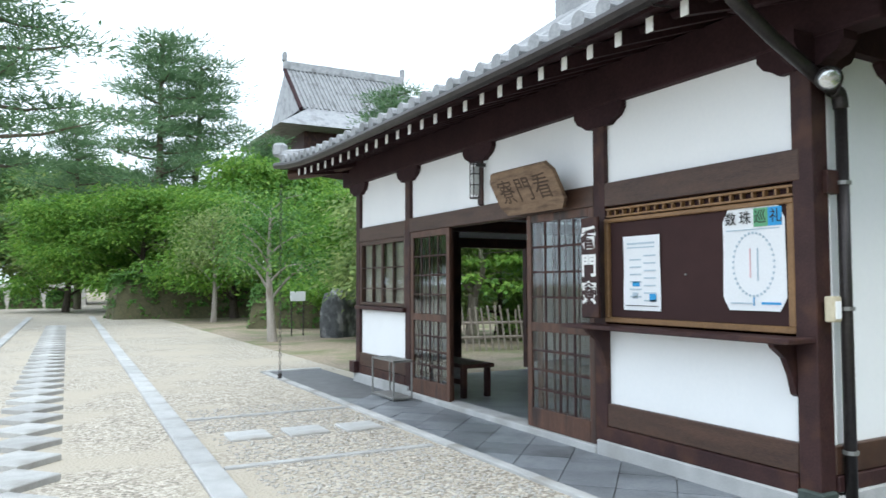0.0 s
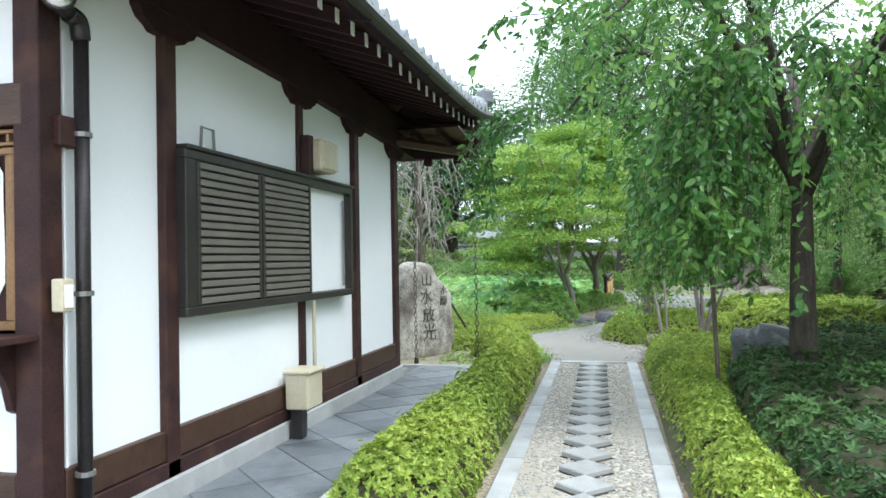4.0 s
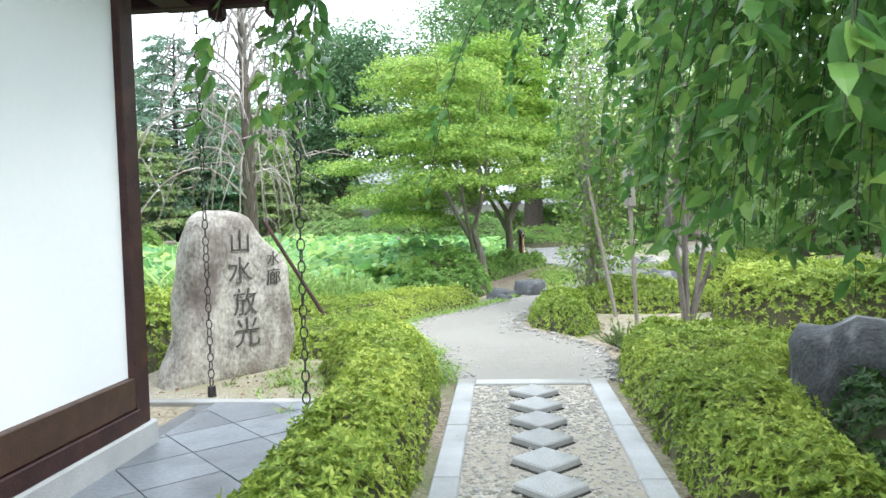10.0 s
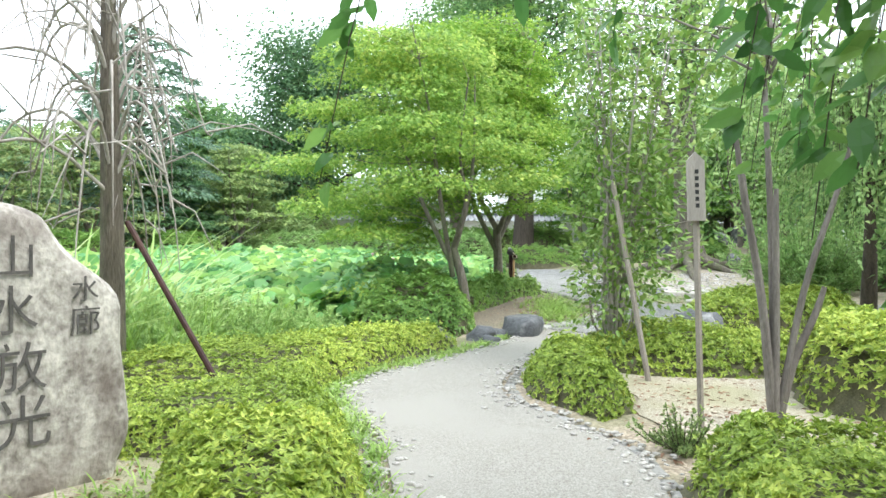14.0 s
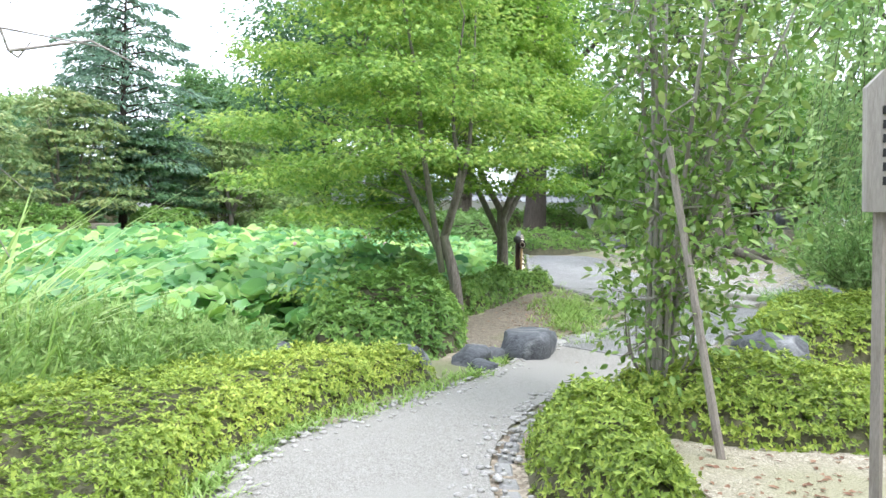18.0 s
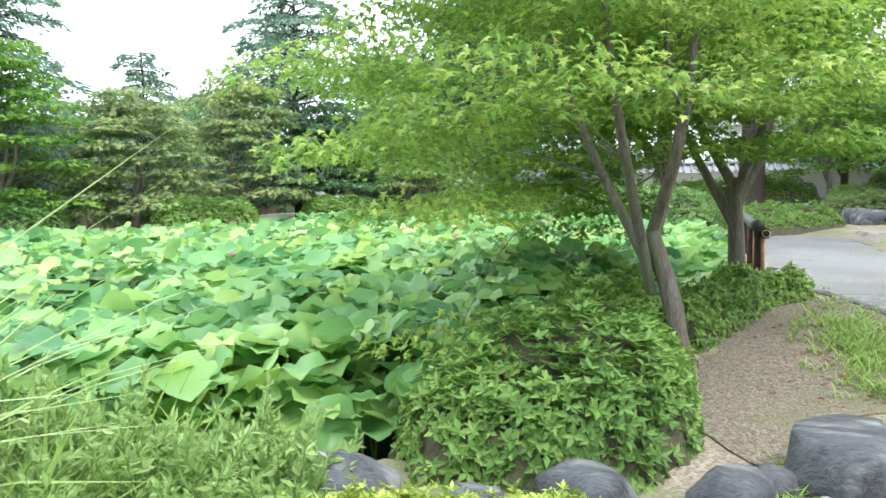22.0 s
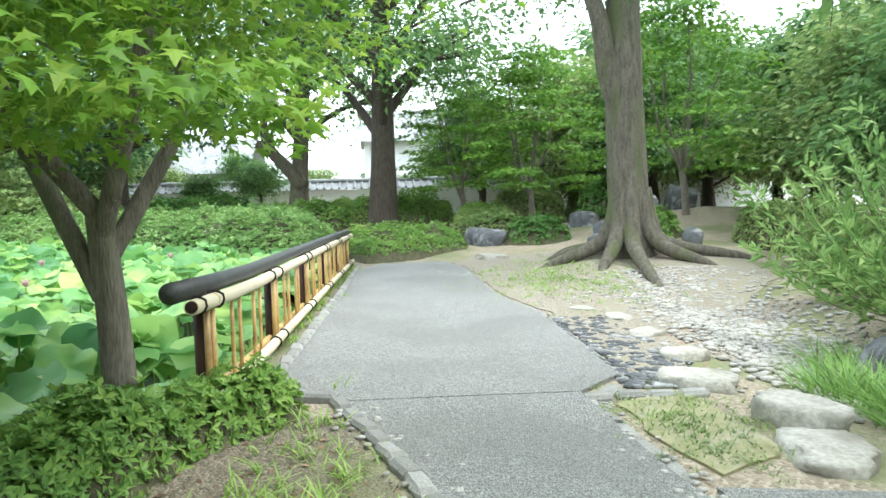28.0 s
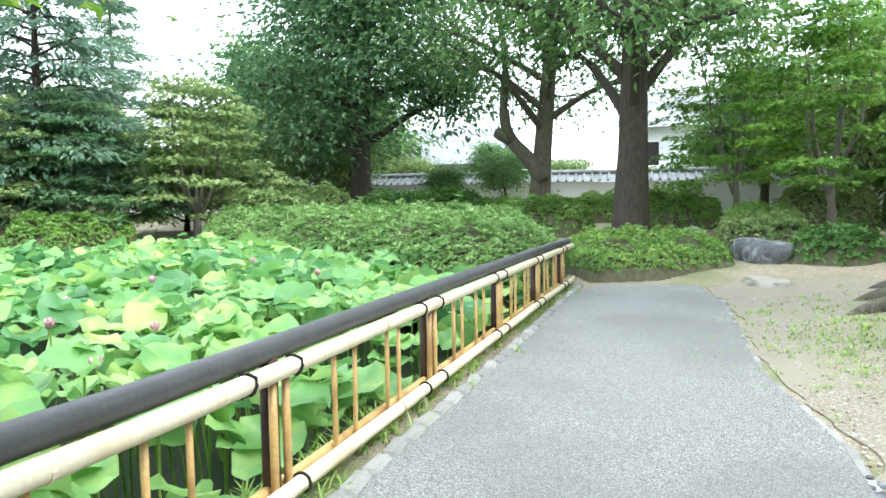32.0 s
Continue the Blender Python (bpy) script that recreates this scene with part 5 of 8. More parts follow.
hedge("azalea_hedge", [(14.7, -1.8), (15.6, -2.0), (16.4, -2.6), (16.0, -4.5), (13.6, -4.2), (13.9, -2.5)], 0.6, AZALEA, "tall azalea beside the pruned tree", 500, 0.05, 0.12, group="azaleas")
hedge("azalea_hedge", [(19.2, -2.0), (20.3, -2.5), (20.8, -3.0), (21.1, -4.2), (19.5, -4.4), (18.5, -3.3), (18.2, -2.0), (18.5, -1.7)], 0.45, AZALEA, "azalea mound at the fork", 650, 0.045, 0.1, group="azaleas")
hedge("azalea_hedge", [(11.5, 4.2), (12.0, 3.75), (13.6, 3.4), (14.2, 4.4), (13.4, 6), (11.5, 6.3)], 0.55, AZALEA, "azalea behind the standing stone", 450, 0.05, 0.1, group="azaleas")
hedge("pond_shrub", [(17.8, 1.55), (18.0, 1.1), (18.6, 0.88), (19.6, 0.95), (20.6, 1.0), (21.4, 1.3), (21.0, 2.1), (19.6, 2.4), (18.3, 2.45), (17.75, 2.1)], 0.5, SHRUB_MID, "dense mid green shrub on the pond bank", 560, 0.06, 0.36, edge=0.55)
hedge("pond_shrub", [(20.9, 0.95), (22.2, 0.55), (23.3, 0.25), (23.75, -0.12), (23.98, -0.26), (24.16, -0.08), (24.0, 0.35), (22.9, 0.95), (21.4, 1.3)], 0.40, SHRUB_MID, "green shrub at the foot of the maples", 600, 0.055, 0.3, edge=0.3)
hedge("shrub_bank", [(33.7, 0.95), (34.2, 2.3), (36.3, 5.2), (38.8, 8.6), (41, 11.3), (45, 14), (47, 10), (44.5, 5), (41.5, 2), (38.6, 0.7), (36.9, 0.55)], 0.95, FEATHER, "wide bank of soft green shrubs between the pond and the wall", 170, 0.10, 0.42, edge=1.0, base_z=0)
hedge("azalea_hedge", [(37.1, -0.1), (38.2, 0.5), (41, 1.2), (43.5, 0.5), (43.8, -1.6), (41.5, -2.6), (39, -2.6), (38.4, -1.9), (37.5, -1.2)], 0.40, SHRUB_MID, "spreading azaleas at the end of the causeway", 240, 0.07, 0.36, group="azaleas", edge=0.8)
hedge("hedge_row", [(12, 24.4), (20, 25.2), (30, 25.4), (40, 24.6), (48, 20), (49.5, 21), (41, 26.4), (30, 27.2), (20, 27), (12, 26.2)], 1.5, DARK_LEAF, "dark green hedge under the trees beyond the pond", 40, 0.2, 0.6, edge=0.9)
for k, (x, y, w, d, h) in enumerate(((45.5, 2.6, 3.0, 3.4, 0.9), (46.5, 6.6, 3.2, 4.2, 1.15), (46.5, 11, 3.4, 4.2, 1.3), (39.0, 14.0, 4.0, 2.6, 1.0), (34.0, 16.2, 4.4, 2.6, 1.1), (28.5, 18.6, 4.4, 2.6, 1.1), (23.0, 20.6, 4.6, 2.8, 1.2), (17.0, 19.6, 4.6, 2.8, 1.2), (12.2, 14.5, 2.6, 4.4, 1.0), (39.4, -4.6, 2.0, 1.6, 0.55), (42.2, -3.6, 2.8, 2.0, 0.7), (43.8, -3.6, 2.2, 1.8, 0.8), (37.2, -7.0, 1.6, 1.4, 0.6), (42.5, -7.5, 2.4, 2.2, 1.0), (46.5, -5.5, 3.0, 2.6, 1.2), (49, -1.5, 3.0, 3.0, 1.0), (30.8, -8.6, 2.2, 1.6, 0.7), (27.4, -8.2, 2.0, 1.8, 0.8), (34.8, -9.2, 2.6, 1.8, 0.9), (52.5, 6.5, 2.6, 5.0, 0.9), (54, 0.5, 3, 5, 1.0), (21.5, -8.6, 2.6, 2.4, 0.9), (17.6, -6.4, 3.0, 2.2, 0.8), (14.2, -6.8, 3.2, 2.4, 0.9), (26.0, -11.2, 5.0, 2.4, 1.3), (32.0, -12.2, 5.0, 2.4, 1.4), (51, -9.5, 5.0, 3.0, 1.5))):
    ang = np.linspace(0, 2 * np.pi, 15)[:-1]
    wob = 1 + 0.16 * np.sin(3 * ang + k) + 0.10 * np.sin(5 * ang + 2 * k)
    hedge("rounded_shrub", np.c_[x + w / 2 * wob * np.cos(ang), y + d / 2 * wob * np.sin(ang)], h, (SHRUB_MID, AZALEA_DARK, OLIVE, SHRUB_MID)[k % 4], ("rounded mid green shrub", "rounded dark green shrub", "loose olive green shrub", "spreading mid green shrub")[k % 4] + " in the garden beyond the pond", 150, 0.10, 0.36 * min(1, h), group="shrubs round the pond", edge=0.55)

# ---- trees ----
def hang_limit(x, y):
    """How low the twigs hang: high over the paths."""
    return 1.95 if -0.75 < y < 1.0 and x < 11 else (1.5 if -0.75 < y < 1.3 else 0.75)


overhang = [(9.45 + 0.15 * (k % 3), 0.78 + 0.05 * k, 2.9 + 0.1 * (k % 3), 1.66 + 0.07 * (k % 4)) for k in range(9)] + [(10.35 + 0.13 * (k % 4), -1.05 + 0.045 * k, 2.9, 1.2 + 0.16 * (k % 4)) for k in range(13)]
cr = np.random.default_rng(44)
for k in range(130):
    u = cr.random()
    overhang.append((7.9 + 2.1 * u, -0.75 - (0.4 + 0.7 * u) * cr.random(), 2.5 + 0.8 * cr.random(), 1.0 + 0.55 * cr.random() + 0.25 * (1 - u)))
weeping_tree((9.5, -1.85, 0), 4.3, 2.35, 0.115, 480, CHERRY, "weeping cherry with a dark trunk and curtains of hanging leaves", 5, 0.105, (0.5, 1.9), 1.95, hang_limit, 0.026, over=overhang, dome=80)
weeping_tree((20.9, -5.1, 0), 4.9, 2.1, 0.10, 420, PALE_CHERRY, "pale green weeping cherry beside the side path", 12, 0.10, (0.6, 2.6), 1.8, lambda x, y: 0.55, 0.034, dome=80)
maple_tree((20.0, 1.02, 0), 4.3, 2.15, 0.066, MAPLE, "yellow green maple leaning over the lotus pond", 4, (0.05, 0.22), 98, 430, 0.058, 1.05, 0.75, (0.1, 0.75), lambda p: (p[2] < 1.55 and p[1] < 1.9) or (p[2] < 1.85 and p[1] < 0.8) or p[1] < 0.12 or (p[2] < 1.6 and p[1] > 2.7), stems=4)
maple_tree((23.3, 0.6, 0), 5.2, 2.3, 0.085, MAPLE_MID, "green maple beside the bamboo rail", 9, (-0.05, 0.05), 260, 330, 0.066, 1.35, 1.0, (0.0, 0.4), lambda p: p[2] < 1.15 or (p[2] < 2.1 and p[0] > 23.4) or (p[2] < 1.7 and p[0] < 22.0) or (p[2] < 2.7 and p[1] < -0.1) or p[1] < -0.9 or p[0] > 24.8, stems=4)


def bare_weeping_tree(at):
    t = thing("bare_tree", at, "leafless grey weeping tree with a leaning prop", "tree")
    r = np.random.default_rng(3)
    x, y, z = at
    lines = [(smooth_line([(x, y, z - 0.1), (x + 0.05, y + 0.02, 1.2), (x - 0.02, y, 2.4), (x + 0.05, y + 0.05, 3.6), (x, y, 4.3)], 3), np.linspace(0.11, 0.02, 13))]
    for i in range(46):
        h = 1.5 + 2.3 * (i / 46)
        az = i * 2.4
        R = (0.4 + 0.75 * r.random()) * (0.6 if math.sin(az) < -0.2 else 1.0)
        p = np.array([x, y, h])
        o = np.array([math.cos(az), math.sin(az), 0])
        line = smooth_line([p, p + o * R * 0.4 + [0, 0, 0.35], p + o * R * 0.8 + [0, 0, 0.25], p + o * R * 1.1 + [0, 0, -0.3 * r.random() - 0.05], p + o * R * 1.25 + [0, 0, -0.55 * r.random() - 0.25]], 3)
        lines.append((line, np.linspace(0.017, 0.0035, len(line))))
        for q in range(4):
            s = line[3 + 2 * q]
            e = s + r.normal(size=3) * 0.26 + o * 0.15
            lines.append((np.array([s, (s + e) / 2 + [0, 0, 0.05], e + [0, 0, -0.15]]), np.array([0.010, 0.006, 0.0025])))
    part("trunk", wood_build(lines[:1]), BARK, t, "grey leaning trunk", True)
    part("branchwork", wood_build(lines[1:]), BARK_PALE, t, "bare curling pale twigs", True, kind="stuff")


bare_weeping_tree((14.3, 3.35, 0))
part("prop_pole", Build().tube([(14.07, 2.31, 0.0), (14.25, 3.2, 1.35)], 0.022, 8), WOOD, None, "dark wooden prop leaning on the bare tree", category="prop")


def camellia(at):
    t = thing("camellia_tree", at, "slender many-stemmed camellia with glossy leaves", "tree")
    r = np.random.default_rng(8)
    x, y, z = at
    lines, ends = [], []
    for i in range(11):
        az = i * 2.4
        R = (0.34 + 0.38 * r.random()) * (1.35 if math.sin(az) < 0.2 else 0.62)
        h = 2.4 + 1.5 * r.random()
        line = smooth_line([(x + 0.05 * math.cos(az), y + 0.05 * math.sin(az), z - 0.05), (x + 0.1 * math.cos(az), y + 0.1 * math.sin(az), 0.8), (x + R * 0.5 * math.cos(az), y + R * 0.5 * math.sin(az), h * 0.6), (x + R * math.cos(az), y + R * math.sin(az), h)], 4)
        lines.append((line, np.linspace(0.025, 0.006, len(line))))
        for k in range(3, len(line)):
            for q in range(3):
                e = line[k] + r.normal(size=3) * np.array([0.15, 0.15, 0.15])
                lines.append((np.array([line[k], e]), np.array([0.008, 0.003])))
                ends.append(e)
    for i in range(10):
        az = i * 0.63
        e = np.array([x + math.cos(az) * 0.25, y + math.sin(az) * 0.25, 0.6 + 0.5 * r.random()])
        line = smooth_line([(x, y, 0.15), (x + 0.2 * math.cos(az), y + 0.2 * math.sin(az), 0.4), e], 3)
        lines.append((line, np.linspace(0.014, 0.004, len(line))))
        ends += [e, line[-3]]
    part("trunk", wood_build(lines), BARK_PALE, t, "pale grey stems", True)
    pts, off = clump_cloud(np.array(ends), 26, 0.24, 0.9, 4)
    near_stem = (pts[:, 1] - y < 0.46) & (pts[:, 1] - y > -1.15) & (np.abs(pts[:, 0] - x) < 1.05) & (r.random(len(pts)) < np.interp(pts[:, 2], [0.5, 1.3, 1.9], [0.4, 0.75, 1.0]))
    pts, off = pts[near_stem], off[near_stem]
    n = len(pts)
    ln = 0.072 * (0.7 + 0.6 * r.random(n))
    leaves("crown", pts, off + r.normal(size=(n, 3)) * 0.1, unit(r.normal(size=(n, 3)) * 0.6 + [0, 0, 1]), ln, ln * 0.5, CAMELLIA, t, "leaf", 0.12, "glossy green leaves")


camellia((16.42, -0.62, 0))


def pruned_tree(at):
    t = thing("pruned_tree", at, "bare grey pollarded stems with a small crown", "tree")
    r = np.random.default_rng(2)
    x, y, z = at
    lines, ends = [], []
    for dx, dy, h, rad in ((-0.05, 0.30, 1.95, 0.030), (0.1, 0.20, 1.7, 0.024), (0.0, 0.02, 1.6, 0.030), (0.05, -0.50, 2.05, 0.024), (0.1, -0.34, 0.95, 0.032), (0.25, 0.05, 2.9, 0.024)):
        line = smooth_line([(x, y, z - 0.05), (x + dx * 0.35, y + dy * 0.35, h * 0.45), (x + dx * 0.8, y + dy * 0.8, h * 0.8), (x + dx, y + dy, h)], 4)
        lines.append((line, np.linspace(rad * 1.15, rad * 0.55, len(line))))
        ends.append(line[-1])
    for i in range(16):
        p = np.array([x + 0.2, y, 2.3 + 0.6 * r.random()])
        e = p + np.array([r.normal() * 0.6, r.normal() * 0.6, 0.1 + 0.6 * r.random()])
        lines.append((np.array([p, (p + e) / 2 + [0, 0, 0.1], e]), np.array([0.012, 0.008, 0.003])))
        ends.append(e)
    part("trunk", wood_build(lines), mat("grey brown cut bark", (0.13, 0.115, 0.10), (0.25, 0.225, 0.20), 0.9, 6, 45, 0.7, stretch=(2, 2, 0.5), stain=(0.085, 0.07, 0.06), stain_scale=3), t, "smooth grey cut stems", True)
    pts, off = clump_cloud(np.array(ends[6:]), 90, 0.28, 0.8, 6)
    n = len(pts)
    ln = 0.07 * (0.7 + 0.6 * r.random(n))
    leaves("crown", pts, off + r.normal(size=(n, 3)) * 0.1, unit(r.normal(size=(n, 3)) * 0.6 + [0, 0, 1]), ln, ln * 0.5, CAMELLIA, t, "leaf", 0.12)


pruned_tree((14.12, -1.36, 0))

# the big tree with roots
def big_tree(at):
    t = thing("camphor_tree", at, "huge old tree with mossy trunk and spreading roots", "tree")
    r = np.random.default_rng(5)
    x, y, z = at
    lines = [(smooth_line([(x, y, z - 0.1), (x, y + 0.02, z + 0.5), (x + 0.05, y + 0.05, z + 1.6), (x + 0.1, y + 0.1, z + 4), (x + 0.2, y + 0.0, z + 7), (x, y, z + 11)], 3), np.interp(np.linspace(0, 1, 16), [0, 0.1, 0.25, 0.6, 1], [0.52, 0.45, 0.40, 0.34, 0.14]))]
    for i in range(9):
        az = i * 0.7 + 0.35 * r.random()
        R = 1.5 + 1.0 * r.random()
        pts = [(x + math.cos(az) * 0.2, y + math.sin(az) * 0.2, z + 1.25), (x + math.cos(az) * 0.34, y + math.sin(az) * 0.34, z + 0.62), (x + math.cos(az + 0.1) * 0.66, y + math.sin(az + 0.1) * 0.66, z + 0.20)]
        for k in (0.8, 1.0):
            q = (x + math.cos(az + 0.25 * k) * R * k, y + math.sin(az + 0.25 * k) * R * k)
            pts.append((*q, land(*q) + (0.05 if k < 1 else -0.08)))
        line = smooth_line(pts, 4)
        lines.append((line, np.interp(np.linspace(0, 1, len(line)), [0, 0.25, 0.5, 1], [0.18, 0.17, 0.14, 0.035])))
    fork = smooth_line([(x, y + 0.1, z + 2.6), (x, y + 0.42, z + 3.5), (x, y + 0.62, z + 4.6), (x + 0.3, y + 1.3, z + 6.4), (x + 0.6, y + 2.4, z + 8.2)], 4)
    lines.append((fork, np.linspace(0.26, 0.06, len(fork))))
    ends = [fork[-1], fork[-3], fork[-5]]
    for i in range(14):
        h = 5.2 + 5.3 * i / 14
        az = i * 2.4 + 0.8
        R = 2.2 + 2.6 * r.random()
        p = np.array([x + 0.1, y + 0.05, z + h])
        e = p + np.array([math.cos(az) * R, math.sin(az) * R, (1.8 + 2.0 * r.random()) if i > 6 else (0.2 + 0.9 * r.random())])
        line = smooth_line([p, (p + e) / 2 + [0, 0, 0.3], e], 4)
        lines.append((line, np.linspace(0.10 if i < 7 else 0.22 - 0.01 * i, 0.03, len(line))))
        ends += [line[-1], line[-3], line[-5], line[3], line[2]]
        for q in range(3):
            s = line[3 + q * 2]
            e2 = s + np.array([r.normal(), r.normal(), 0.5]) * 1.0
            lines.append((np.array([s, e2]), np.array([0.05, 0.015])))
            ends.append(e2)
    part("trunk", wood_build(lines, 18), BARK_MOSS, t, "thick grey brown trunk with surface roots", True)
    pts, off = clump_cloud(np.array(ends), 140, 0.85, 0.6, 6)
    n = len(pts)
    ln = 0.16 * (0.7 + 0.6 * r.random(n))
    leaves("crown", pts, off + r.normal(size=(n, 3)) * 0.4, unit(r.normal(size=(n, 3)) * 0.5 + [0, 0, 1]), ln, ln * 0.5, BROADLEAF, t, "kite", 0.15)


big_tree((33.2, -5.25, 0.22))
# other near trees
LB = "small oval green leaves"
broad_tree("tall_tree", (45.0, -0.1, 0.2), 19, 5.5, 0.42, LB, 0.24, 105, BROADLEAF, BARK_DARK, "tall dark-barked tree at the end of the causeway", limbs=32, seed=21, fork=0.21, clump=0.9, lift=0.05)
forked = broad_tree("forked_tree", (51.0, 3.2, 0.3), 18, 5.5, 0.36, LB, 0.24, 95, BROADLEAF, BARK, "leaning forked tree with a cut limb", limbs=30, seed=25, lean=(1.0, -0.6), fork=0.22, clump=0.9, lift=0.05)
part("limb", Build().tube(smooth_line([(51.0, 3.2, 2.0), (51.0, 3.9, 2.9), (51.0, 4.5, 3.6), (51.0, 4.75, 4.6), (51.1, 4.7, 6.5), (51.2, 5.0, 8.5)], 4), np.linspace(0.32, 0.10, 21), 10), BARK, forked, "thick low limb", True)
part("limb_stub", Build().tube([(51.0, 4.4, 3.5), (50.9, 4.85, 3.75), (50.9, 5.05, 3.85)], [0.26, 0.25, 0.2], 10), BARK, forked, "cut limb stub", True)
broad_tree("dense_tree", (53.5, 11.5, 0.3), 15, 6.0, 0.45, LB, 0.30, 190, DARK_LEAF, BARK_DARK, "dense dark green tree in front of the wall", limbs=22, seed=31, fork=0.2, clump=1.2, lift=0.0)
broad_tree("clipped_tree", (57.6, 6.2, 0.3), 3.4, 1.3, 0.10, LB, 0.14, 110, BROADLEAF, BARK_DARK, "small round clipped tree by the wall", limbs=9, seed=41, fork=0.5, clump=0.4)
broad_tree("clipped_tree", (57.6, 9.2, 0.3), 2.8, 0.9, 0.08, LB, 0.14, 90, BROADLEAF, BARK_DARK, "small round clipped tree by the wall", limbs=8, seed=43, fork=0.5, clump=0.35)
for k, (x, y, h, s, sd) in enumerate(((44, 13.5, 5.4, 2.9, 51), (38, 17.5, 5.6, 2.8, 52), (30, 20.5, 6.0, 3.0, 53), (25.5, 22.5, 6.4, 3.0, 54), (20, 21.5, 6.2, 3.0, 55), (33.5, 18.5, 4.6, 2.6, 57), (22.8, 20.5, 4.6, 2.6, 58), (41, 15.5, 4.4, 2.4, 59))):
    maple_tree((x, y, 0), h, s, 0.12, (OLIVE, BRONZE, MAPLE_DEEP, DARK_LEAF)[k % 4], "spreading layered tree on the far pond bank", sd, (0.1, 0.1), 62, 130, 0.17, 1.2, 0.9, group="trees on the far bank")
for x, y, z, h, sp, sd in ((44.5, -5.4, 0.2, 6.2, 2.7, 61), (39.5, -8.8, 0.6, 6.6, 2.8, 63), (48.5, -3.4, 0.3, 7.0, 2.8, 66), (52.0, -7.5, 0.3, 7.5, 3.0, 67)):
    maple_tree((x, y, z), h, sp, 0.10, MAPLE_DEEP, "layered bright green maple behind the rocks", sd, (0.1, 0.1), 58, 120, 0.15, 1.6, 1.5, group="maples behind the rocks")

# distant woods: a few kinds, set out again and again
proto = {
    "a": broad_tree("wood_tree", (70, 25, 0), 13, 5.5, 0.35, LB, 0.46, 130, BROADLEAF, BARK_DARK, "tall broadleaf tree in the wood behind", limbs=15, seed=71, fork=0.18, clump=1.0, group="background wood"),
    "m": broad_tree("wood_tree", (60, 48, 0), 9, 5.0, 0.22, LB, 0.26, 190, MAPLE_DEEP, BARK_DARK, "spreading bright green maple in the wood behind", limbs=16, seed=76, fork=0.15, clump=0.75, squash=0.35, group="background wood", lift=0.0),
    "b": broad_tree("wood_tree", (66, 40, 0), 10, 5.0, 0.3, LB, 0.42, 130, OLIVE, BARK_DARK, "lighter broadleaf tree in the wood behind", limbs=14, seed=73, fork=0.12, clump=1.0, group="background wood"),
}


def pine_tree(at, height, spread, seed, label, tiers=8):
    t = thing("pine_tree", at, label, "tree", "pines")
    r = np.random.default_rng(seed)
    x, y, z = at
    trunk = np.array([(x + 0.3 * math.sin(2.2 * s + seed), y + 0.3 * math.cos(1.7 * s + seed), z + height * s) for s in np.linspace(0, 1, 8)])
    lines, ends = [(trunk, np.linspace(0.2, 0.04, 8))], []
    for i in range(tiers * 3):
        s = 0.38 + 0.62 * (i / (tiers * 3))
        p = np.array([np.interp(s, np.linspace(0, 1, 8), trunk[:, a]) for a in range(3)])
        az = i * 2.4
        R = spread * (1.15 - 0.85 * (s - 0.38) / 0.62) * (0.6 + 0.5 * r.random())
        e = p + np.array([math.cos(az) * R, math.sin(az) * R, 0.15 * R])
        lines.append((np.array([p, (p + e) / 2 - [0, 0, 0.05 * R], e]), np.array([0.05, 0.035, 0.012])))
        ends += [e, p + (e - p) * 0.72, p + (e - p) * 0.45]
    part("trunk", wood_build(lines), BARK, t, "reddish grey trunk", True)
    pts, off = clump_cloud(np.array(ends), 170, 0.40, 0.26, seed)
    n = len(pts)
    ln = 0.24 * (0.7 + 0.6 * r.random(n))
    leaves("crown", pts, unit(off * [1, 1, 0.5] + r.normal(size=(n, 3)) * 0.3 + [0, 0, 0.25]), r.normal(size=(n, 3)), ln, ln * 0.16, PINE, t, "kite", 0.05, "tufts of pine needles in flat layers")
    return t


